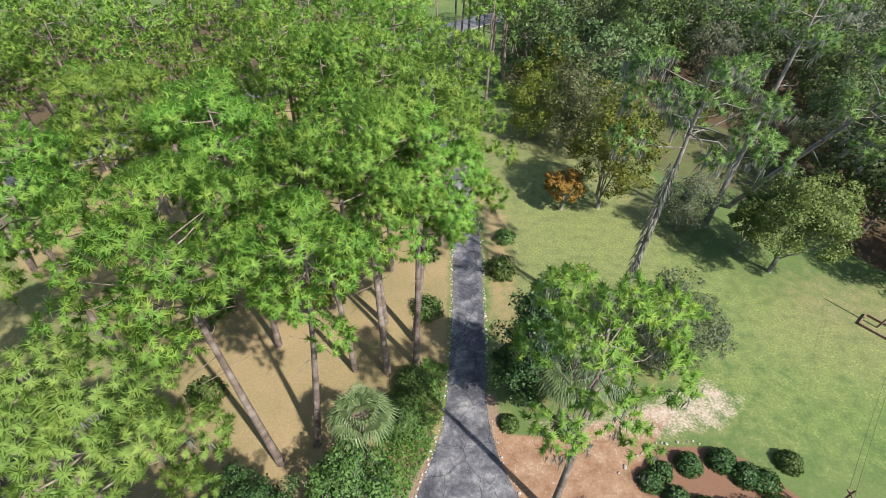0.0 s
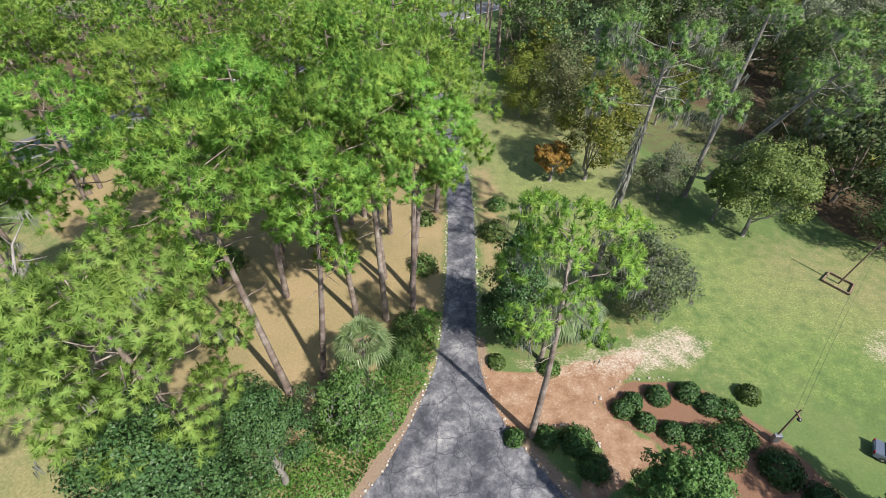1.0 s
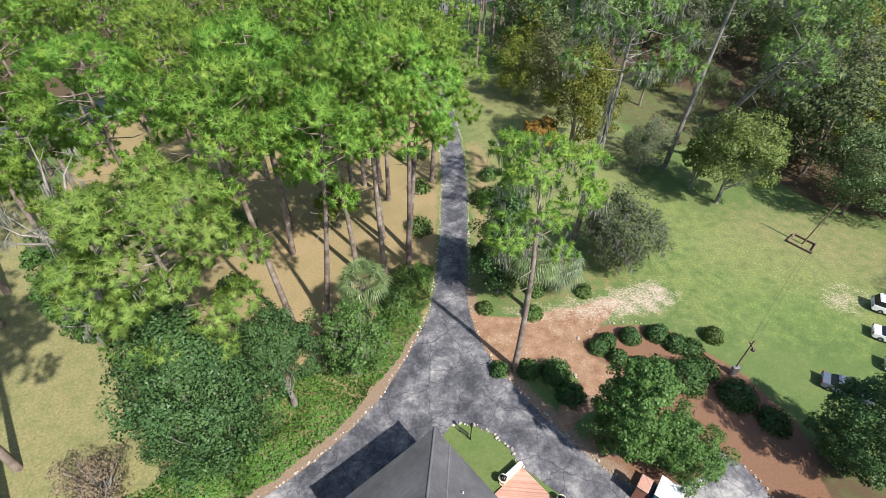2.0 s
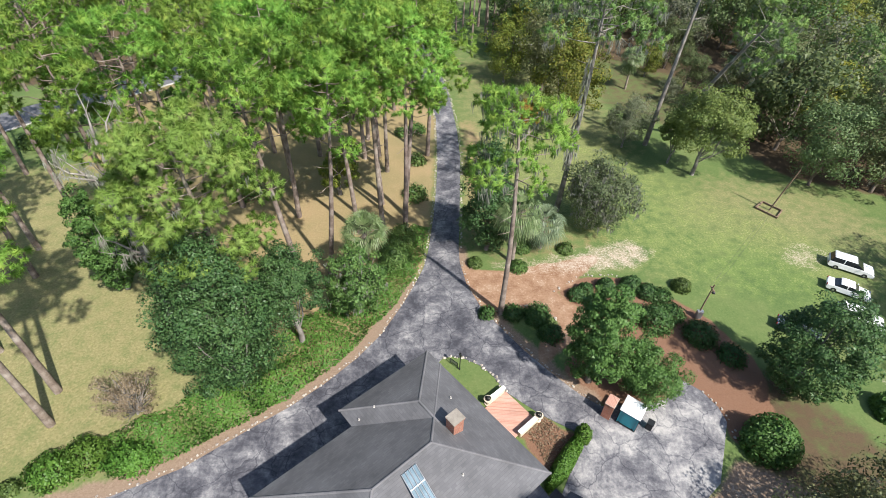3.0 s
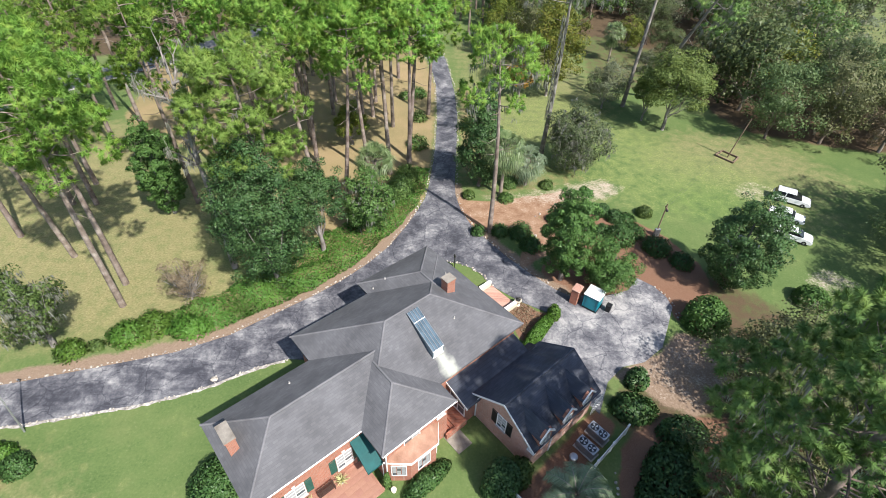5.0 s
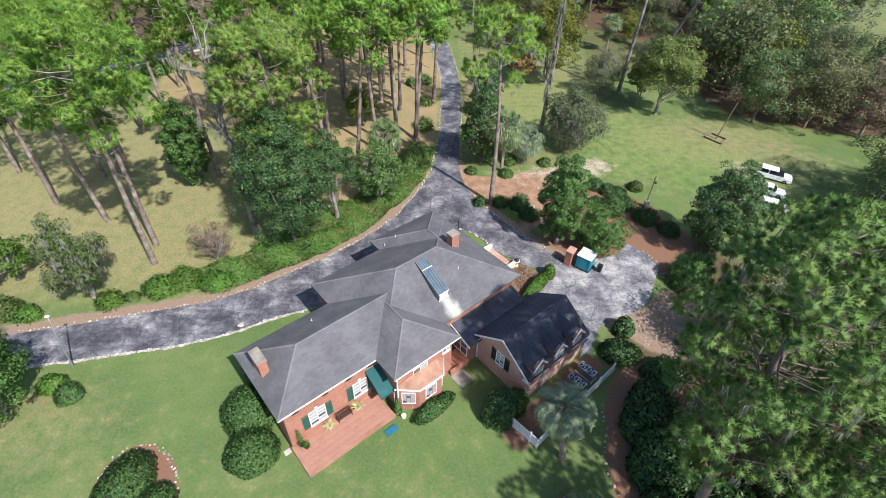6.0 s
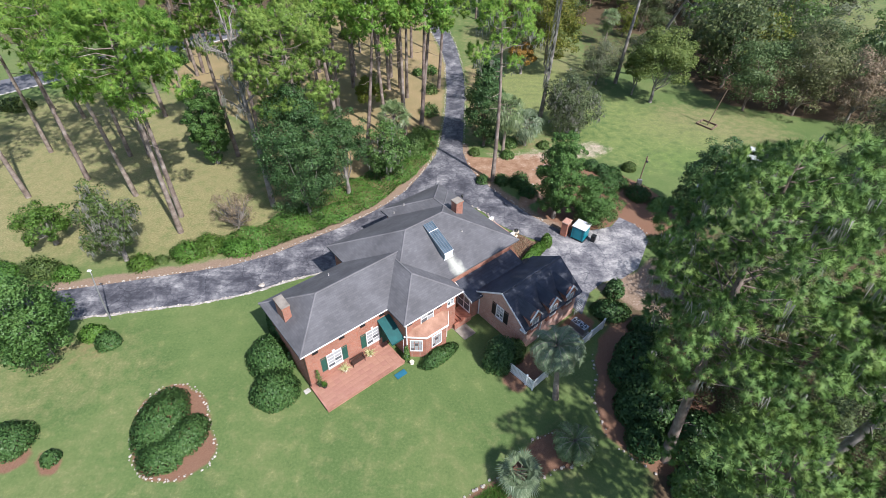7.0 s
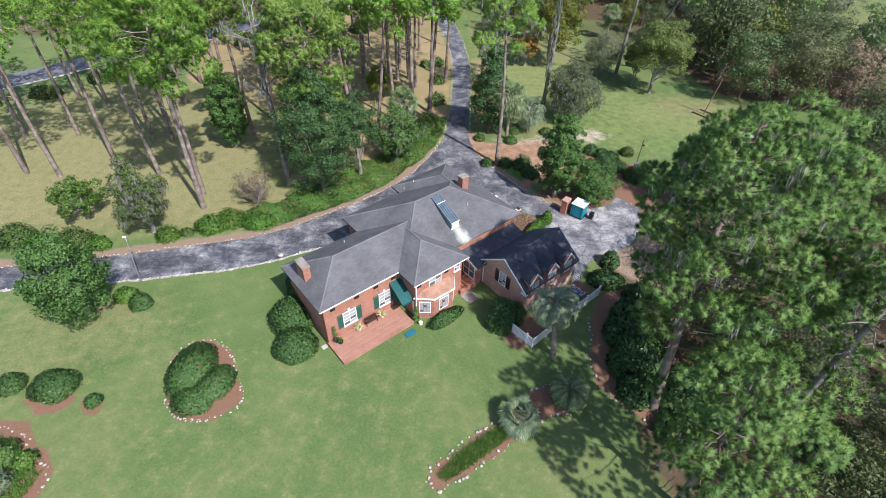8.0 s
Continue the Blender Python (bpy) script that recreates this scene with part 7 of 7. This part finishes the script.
def potted(u, v, label, spiky, mat, seed, h=0.9):
    ob = thing("potted_plant", label, "potted plant", at=on_house(u, v, 0.446))
    part("pot", lathe([(0.16, 0), (0.2, 0.05), (0.27, 0.36), (0.3, 0.38), (0.3, 0.44), (0.25, 0.44), (0.24, 0.38)], 14), M_CREAM if spiky else M_BLACK, ob)
    rng = np.random.default_rng(seed)
    n = 90
    d = unit(np.c_[rng.normal(size=(n, 2)), rng.uniform(0.1, 1.4, n)])
    if spiky:
        V, F = needles(rng, np.tile((0, 0, 0.42), (n, 1)) + d * 0.05, d, rng.uniform(0.5, 0.85, (n, 1)), 0.035)
    else:
        P = np.c_[rng.normal(size=(300, 2)) * 0.16, rng.uniform(0.4, 0.4 + h, 300)]
        P[:, :2] *= (1.25 - (P[:, 2:3] - 0.4) / h)
        V, F = leaf_quads(rng, P, unit(P - np.array((0, 0, 0.7))), 0.06)
    part("leaves", fast_mesh("leaves", V, F), mat, ob)
    return ob


M_VARIEGATED = material("cream_striped_leaves", ((0.36, 0.36, 0.14), (0.55, 0.53, 0.28)), scale=3, fine=20, rough=0.45, bump=0, island=0.6)
potted(-14.9, -5.6, "spiky cream-striped plant in a pale pot", True, M_VARIEGATED, 1)
potted(-11.9, -5.6, "spiky cream-striped plant beside the bench", True, M_VARIEGATED, 2)
potted(-17.7, -5.5, "tall slim conifer in a black pot", False, M_LEAF, 3, 2.1)
potted(-17.45, -5.95, "small leafy plant in a black pot", False, M_BRIGHT, 4, 0.4)
climber = part("climbing_plant", shrub_mesh(71, 0.35, 0.35, 2.4, 420, 0.08), M_LEAF, at=on_house(-9.05, -8.15, 0.0))
tagged(climber, "climbing plant on a post at the patio corner", "climbing plant")
planter = part("urn", lathe([(0.14, 0), (0.2, 0.04), (0.11, 0.1), (0.22, 0.3), (0.25, 0.31), (0.25, 0.36), (0.2, 0.36)], 14), M_CREAM, at=on_house(-8.9, -8.85, 0))
tagged(planter, "small cream stone urn at the patio corner", "urn")
mat_ob = part("doormat", boxes((-0.62, -0.32, 0, 0.62, 0.32, 0.12), bevel=0.03), M_BLUE, at=on_house(-10.6, -9.2, 0.0))
tagged(mat_ob, "blue-green step mat on the lawn below the patio", "mat")
cap = part("drain_cover", boxes((-0.3, -0.25, 0, 0.3, 0.25, 0.12), bevel=0.02), M_CONCRETE, at=on_house(-18.95, -5.0, 0))
tagged(cap, "pale concrete drain cover at the patio corner", "drain cover")

# brick steps and landing of the porch
steps = thing("porch_steps", "red-brick porch steps between house and garage", "steps", at=HOUSE)
part("landing", boxes((-1.3, -8.03, -0.1, -0.02, -6.3, 0.72)), M_BRICK, steps)
for k, (d, z) in enumerate(((0.35, 0.54), (0.7, 0.36), (1.05, 0.18))):
    part("step", boxes((-1.3 - d, -8.03, -0.1, -1.3 - d + 0.352, -6.3, z)), M_BRICK, steps)
part("cheek_wall", boxes((-2.5, -8.27, -0.1, -0.02, -8.04, 0.8)), M_BRICK, steps)
walkway = part("walkway", boxes((-2.55, -10.0, -0.1, -0.9, -5.85, 0.042)), M_CAPSTONE, at=HOUSE)
tagged(walkway, "grey concrete walk leading to the porch steps", "walkway", kind="structure")

# terrace on the drive side
terrace = thing("brick_terrace", "pink brick entrance terrace with cream end walls", "terrace", kind="structure", at=HOUSE)
part("paving", boxes((8.55, -0.85, -0.1, 14.6, 3.1, 0.16)), M_PALEBRICK, terrace)
for v_ in (3.1, -1.15):
    w = part("end_wall", boxes((12.1, v_, 0, 14.5, v_ + 0.35, 0.75), bevel=0.06), M_CREAM, terrace)
    part("coping", boxes((12.05, v_ - 0.05, 0.75, 14.55, v_ + 0.4, 0.85), bevel=0.03), M_WHITE, w)
for (u_, v_) in ((14.75, -1.0), (12.3, 3.35)):
    urn = thing("urn", "tall cream stone urn with dark planting", "urn", at=on_house(u_, v_, 0.0))
    part("bowl", lathe([(0.3, 0), (0.3, 0.12), (0.14, 0.2), (0.14, 0.3), (0.36, 0.75), (0.42, 0.8), (0.42, 0.88), (0.33, 0.88)], 16), M_CREAM, urn)
    part("plant", shrub_mesh(80, 0.3, 0.3, 0.4, 120, 0.06), M_BLACK, urn, at=pose(0, 0, 0.85))
mail = thing("bike_rack", "black metal rack standing by the grass island", "rack", at=pose(3.7, 15.0, 0.0, 0, 0, -40))
part("frame", boxes((-0.5, -0.02, 0.0, -0.45, 0.03, 0.9), (0.45, -0.02, 0.0, 0.5, 0.03, 0.9), (-0.45, -0.021, 0.82, 0.45, 0.029, 0.9), (-0.45, -0.021, 0.4, 0.45, 0.029, 0.46)), M_BLACK, mail)
part("panel", boxes((-0.45, -0.01, 0.46, 0.45, 0.012, 0.82)), M_STEEL, mail)
post = thing("lamp_post", "short black lamp post on the grass island", "lamp post", at=pose(4.3, 14.6, 0.0))
part("pole", lathe([(0.09, 0), (0.09, 0.2), (0.05, 0.25), (0.05, 2.2), (0.04, 2.2)], 10), M_BLACK, post)
part("lantern", lathe([(0.05, 2.2), (0.13, 2.28), (0.17, 2.6), (0.05, 2.75), (0.01, 2.85)], 8), M_BLACK, post)

# clipped hedge from the garage to the drive
hedge = part("hedge", shrub_mesh(90, 3.3, 0.8, 1.5, 4600, 0.09), M_BRIGHT, at=pose(13.6, 4.9, 0, 0, 0, 53))
tagged(hedge, "bright green clipped hedge beside the garage", "hedge")
ball = part("topiary", shrub_mesh(91, 0.85, 0.85, 1.9, 900, 0.1), M_BRIGHT, at=pose(15.6, 7.4, 0))
tagged(ball, "tall clipped topiary at the hedge end", "topiary")

# ---- portable toilet and brick pillar on the court ----
toilet = thing("portable_toilet", "teal portable toilet with white domed roof", "portable toilet", at=pose(20.4, 9.3, 0.035, 0, 0, -36.5))
part("base", boxes((-0.95, -0.95, 0, 0.95, 0.95, 0.14), bevel=0.02), M_BLACK, toilet)
part("cabin", boxes((-0.88, -0.88, 0.14, 0.88, 0.88, 2.1), bevel=0.06), M_PLASTIC_TEAL, toilet)
part("door", boxes((-0.55, -0.93, 0.2, 0.55, -0.882, 2.0), bevel=0.015), M_PLASTIC_TEAL, toilet)
for x in (-0.86, 0.78):
    part("corner_post", boxes((x, -0.94, 0.14, x + 0.08, -0.885, 2.08)), M_PLASTIC_TEAL, toilet)
roof_bm = bmesh.new()
bmesh.ops.create_grid(roof_bm, x_segments=8, y_segments=8, size=0.98)
for vtx in roof_bm.verts:
    vtx.co.z = 2.12 + 0.22 * max(0, 1 - (abs(vtx.co.x) / 0.98) ** 2.4) * max(0, 1 - (abs(vtx.co.y) / 0.98) ** 4) ** 0.5
r = bmesh.ops.extrude_face_region(roof_bm, geom=list(roof_bm.faces))
for g in r["geom"]:
    if isinstance(g, bmesh.types.BMVert):
        g.co.z = 2.06
bmesh.ops.recalc_face_normals(roof_bm, faces=roof_bm.faces)
part("roof", roof_bm, M_PLASTIC_WHITE, toilet, "white translucent domed roof")
part("vent_pipe", lathe([(0.06, 1.9), (0.06, 2.6), (0.05, 2.6)], 10, 0.6, 0.6), M_BLACK, toilet)
bin_ob = thing("waste_bin", "black bin beside the portable toilet", "bin", at=pose(22.1, 8.5, 0.035, 0, 0, -36))
part("body", boxes((-0.28, -0.3, 0.05, 0.28, 0.3, 0.95), bevel=0.04), M_BLACK, bin_ob)
part("lid", boxes((-0.31, -0.34, 0.95, 0.31, 0.33, 1.02), bevel=0.02), M_BLACK, bin_ob)
pillar = thing("brick_pillar", "square brick gate pillar with stone cap", "pillar", at=pose(18.5, 9.9, 0, 0, 0, -36.5))
part("shaft", boxes((-0.42, -0.6, -0.1, 0.42, 0.6, 2.15)), M_BRICK, pillar)
part("cap", boxes((-0.48, -0.66, 2.15, 0.48, 0.66, 2.28), bevel=0.03), M_PALEBRICK, pillar)

# ---- condensers, fence and trellis behind the garage ----
def condenser(u, v, label):
    ob = thing("condenser", label, "air conditioner", "condensers behind the garage", at=on_house(u, v, 0.1, 90))
    part("case", boxes((-0.95, -0.45, 0, 0.95, 0.45, 0.95), bevel=0.03), M_STEEL, ob)
    part("pad", boxes((-1.05, -0.55, -0.12, 1.05, 0.55, -0.002)), M_CONCRETE, ob)
    for x in (-0.45, 0.45):
        part("fan_guard", lathe([(0.36, 0.95), (0.38, 0.98), (0.4, 0.98), (0.4, 0.955)], 18, x, 0), M_BLACK, ob)
        fan = bmesh.new()
        for k in range(4):
            a = k * math.pi / 2 + 0.4
            vs = [fan.verts.new((x + r_ * math.cos(a + o), r_ * math.sin(a + o), 0.965 + h_)) for r_, o, h_ in ((0.07, 0, 0), (0.32, 0.2, 0.01), (0.33, 0.9, 0.025), (0.07, 0.9, 0.02))]
            fan.faces.new(vs)
        part("fan", fan, M_STEEL, ob)
        part("fan_well", lathe([(0.37, 0.951), (0.37, 0.958), (0.02, 0.958)], 18, x, 0), M_BLACK, ob)
    return ob


condenser(8.4, -16.9, "grey twin-fan condenser unit on a concrete pad")
condenser(6.5, -17.1, "grey twin-fan condenser beside its twin")
drum = part("filter_drum", lathe([(0.35, 0), (0.38, 0.3), (0.38, 0.6), (0.3, 0.66), (0.12, 0.68)], 16), M_STEEL, at=on_house(4.9, -16.9))
tagged(drum, "round grey pump drum beside the condensers", "pump")

fence = thing("white_fence", "white slatted fence round the condenser yard", "fence", at=HOUSE)
def fence_run(a, b):
    A, B = Vector((*a, 0)), Vector((*b, 0))
    L = (B - A).length
    d = (B - A) / L
    ang = math.degrees(math.atan2(d.y, d.x))
    n = int(L / 0.16)
    for k in range(n):
        p = A + d * (k + 0.5) * L / n
        part("slat", boxes((-0.065, -0.012, 0.08, 0.065, 0.012, 1.5)), M_WHITE, fence, at=pose(p.x, p.y, 0, 0, 0, ang))
    for k in range(int(L / 2.4) + 2):
        p = A + d * min(L, k * 2.4)
        part("post", boxes((-0.07, -0.07, 0, 0.07, 0.07, 1.62), (-0.09, -0.09, 1.62, 0.09, 0.09, 1.68)), M_WHITE, fence, at=pose(p.x, p.y, 0, 0, 0, ang))
    for z in (0.3, 1.35):
        c = (A + B) / 2
        part("rail", boxes((-L / 2, 0.014, z, L / 2, 0.06, z + 0.1)), M_WHITE, fence, at=pose(c.x, c.y, 0, 0, 0, ang))


fence_run((-1.7, -15.7), (-1.5, -18.95))
fence_run((-1.5, -18.95), (10.6, -18.5))
trellis = thing("trellis", "white lattice trellis at the garage corner", "trellis", at=on_house(10.4, -15.2, 0, 0))
for k in range(5):
    part("upright", boxes((k * 0.35 - 0.7, -0.02, 0.0, k * 0.35 - 0.65, 0.02, 2.5)), M_WHITE, trellis)
for k in range(6):
    part("crossbar", boxes((-0.75, 0.021, 0.3 + k * 0.4, 0.8, 0.05, 0.36 + k * 0.4)), M_WHITE, trellis)

# ---- lamp posts, wires, timber-framed pole ----
lamp_w = thing("street_lamp", "thin galvanised lamp post leaning over the drive", "street lamp", at=pose(-34.9, -8.1, 0))
V, F = tube([(0, 0, -0.2), (0.1, 0.3, 3), (0.2, 0.6, 5.6), (0.1, 0.9, 6.1), (-0.2, 1.2, 6.3)], [0.09, 0.075, 0.06, 0.045, 0.04], 8)
part("pole", fast_mesh("pole", V, F), M_STEEL, lamp_w)
part("lamp_head", boxes((-0.5, 1.1, 6.2, -0.1, 1.4, 6.36), bevel=0.05), M_WHITE, lamp_w)
lamp_e = thing("yard_lamp", "weathered post with a lamp on the lawn's edge", "yard lamp", at=pose(31.9, 22.6, 0))
V, F = tube([(0, 0, -0.2), (0, 0, 2.5), (0.05, 0, 5.3)], [0.1, 0.09, 0.075], 8)
part("pole", fast_mesh("pole", V, F), M_WOOD, lamp_e)
part("crossarm", boxes((-0.06, -0.5, 4.7, 0.1, 0.35, 4.82)), M_WOOD, lamp_e)
part("lamp_head", lathe([(0.05, 0), (0.2, 0.08), (0.17, 0.25), (0.05, 0.32)], 12, 0.0, -0.5), M_BLACK, lamp_e).matrix_basis = pose(0, 0, 4.45)
part("meter_box", boxes((-0.35, -0.3, 0.0, 0.35, 0.12, 1.2), bevel=0.03), M_STEEL, lamp_e, "grey metal service box")
frame_post = thing("swing_pole", "weathered leaning pole set in a timber frame", "pole", at=pose(50.5, 44.0, 0))
V, F = tube([(0, 0, -0.2), (0.5, -0.2, 4), (0.9, -0.4, 7.3)], [0.11, 0.1, 0.085], 8)
part("pole", fast_mesh("pole", V, F), M_WOOD, frame_post)
for x0, y0, x1, y1 in ((-1.9, 0.4, -0.1, 1.9), (-0.1, 1.9, 1.7, -0.3), (1.7, -0.3, 0.1, -2.0), (0.1, -2.0, -1.9, 0.4)):
    a = math.degrees(math.atan2(y1 - y0, x1 - x0))
    L = math.hypot(x1 - x0, y1 - y0)
    part("timber", boxes((0, -0.09, 0, L, 0.09, 0.3)), M_WOOD, frame_post, at=pose(x0, y0, 0, 0, 0, a))
wires = thing("overhead_wire", "thin black wires between the posts", "wire", at=pose(31.9, 22.6, 5.0))
for dx in (-0.3, 0.35):
    pts = [Vector((0, dx, 0)).lerp(Vector((19.4, 21.0 + dx, 2.1)), f) - Vector((0, 0, 0.9 * math.sin(math.pi * f))) for f in np.linspace(0, 1, 14)]
    wire("cable", [tuple(p) for p in pts], 0.011, M_BLACK, wires, sides=4)

# ---- vehicles ----
def car(name, label, x, y, heading, L, W, H, paint, van=False, group="cars parked on the lawn"):
    """A parked car: shaped body, glasshouse, wheels with rims, lights, mirrors."""
    ob = thing(name, label, "car", group, at=pose(x, y, 0.0, 0, 0, heading))
    h = L / 2
    if van:
        side = [(-h, 0.45), (-h + 0.03, 1.0), (-h + 0.1, 1.05), (h * 0.42, 1.02), (h * 0.86, 0.88), (h, 0.7), (h, 0.4), (h * 0.9, 0.28), (-h * 0.92, 0.28)]
        glass = [(-h + 0.1, 1.04), (-h + 0.42, H - 0.08), (h * 0.08, H - 0.05), (h * 0.5, 1.0)]
        top = [(-h + 0.36, H - 0.1), (-h + 0.5, H), (h * 0.02, H), (h * 0.14, H - 0.1)]
    else:
        side = [(-h, 0.45), (-h + 0.03, 0.88), (-h * 0.62, 0.95), (h * 0.34, 0.93), (h * 0.88, 0.78), (h, 0.62), (h, 0.38), (h * 0.9, 0.25), (-h * 0.92, 0.25)]
        glass = [(-h * 0.68, 0.94), (-h * 0.34, H - 0.06), (h * 0.1, H - 0.05), (h * 0.42, 0.92)]
        top = [(-h * 0.46, H - 0.1), (-h * 0.36, H + 0.01), (h * 0.1, H + 0.01), (h * 0.2, H - 0.1)]

    def slab(prof, w0, w1, bev):
        bm = bmesh.new()
        n = len(prof)
        zs = [z for _, z in prof]
        lo, hi = min(zs), max(zs)
        A = [bm.verts.new((px, -(w0 + (w1 - w0) * (pz - lo) / (hi - lo + 1e-6)), pz)) for px, pz in prof]
        B = [bm.verts.new((px, (w0 + (w1 - w0) * (pz - lo) / (hi - lo + 1e-6)), pz)) for px, pz in prof]
        bm.faces.new(A)
        bm.faces.new(B[::-1])
        for k in range(n):
            bm.faces.new((A[k], B[k], B[(k + 1) % n], A[(k + 1) % n]))
        bmesh.ops.recalc_face_normals(bm, faces=bm.faces)
        bmesh.ops.bevel(bm, geom=list(bm.edges), offset=bev, segments=2, affect='EDGES', clamp_overlap=True)
        return bm

    part("body", slab(side, W / 2, W / 2 - 0.04, 0.06), paint, ob)
    part("glasshouse", slab(glass, W / 2 - 0.07, W / 2 - 0.2, 0.03), M_CARGLASS, ob, "dark tinted windows")
    part("car_roof", slab(top, W / 2 - 0.16, W / 2 - 0.21, 0.03), paint, ob)
    for s in (-1, 1):
        gx = (glass[1][0] + glass[2][0]) / 2
        part("door_pillar", boxes((gx - 0.05, s * (W / 2 - 0.13) - 0.045, glass[0][1], gx + 0.05, s * (W / 2 - 0.13) + 0.045, H - 0.08)), paint, ob)
        part("mirror", boxes((h * 0.34, s * (W / 2 + 0.08) - 0.08, 0.95, h * 0.34 + 0.12, s * (W / 2 + 0.08) + 0.08, 1.1), bevel=0.03), paint, ob)
        part("headlight", boxes((h * 0.88, s * (W / 2 - 0.25) - 0.18, 0.62, h * 0.985, s * (W / 2 - 0.25) + 0.18, 0.76), bevel=0.02), M_GLASS, ob)
        part("tail_light", boxes((-h - 0.01, s * (W / 2 - 0.18) - 0.1, 0.65, -h + 0.08, s * (W / 2 - 0.18) + 0.1, 0.95), bevel=0.02), plain("red_lens", (0.3, 0.01, 0.01), rough=0.2), ob)
        for wx in (-h * 0.62, h * 0.62):
            wheel = thing("wheel", "", "")
            wheel.parent = ob
            wheel.matrix_basis = pose(wx, s * (W / 2 - 0.1), 0.32, 90)
            part("tyre", lathe([(0.2, -0.1), (0.31, -0.1), (0.33, -0.06), (0.33, 0.06), (0.31, 0.1), (0.2, 0.1)], 18), M_TYRE, wheel)
            part("rim", lathe([(0.06, -0.11), (0.2, -0.09), (0.2, 0.09), (0.06, 0.11)], 14), M_STEEL, wheel)
    if van:
        for s in (-1, 1):
            part("roof_rail", boxes((-h * 0.7, s * 0.62 - 0.02, H, h * 0.0, s * 0.62 + 0.02, H + 0.06)), M_STEEL, ob)
    return ob


car("minivan", "white minivan with roof rails parked on grass", 54.8, 31.5, -30, 5.1, 1.95, 1.75, M_CARWHITE, True)
car("sedan", "white sedan parked in tree shade", 52.0, 27.3, -32, 4.7, 1.8, 1.45, M_CARWHITE)
car("estate_car", "white estate car parked in the row's end", 50.6, 22.8, -32, 4.8, 1.85, 1.6, M_CARWHITE, True)
car("sedan", "dark grey-blue sedan parked behind the magnolia", 42.5, 20.7, -32, 4.6, 1.78, 1.42, M_CARGREY)
car("street_car", "white car standing on the street behind pines", -42.6, 99.0, 47, 4.6, 1.8, 1.45, M_CARWHITE, False, "cars on the street")
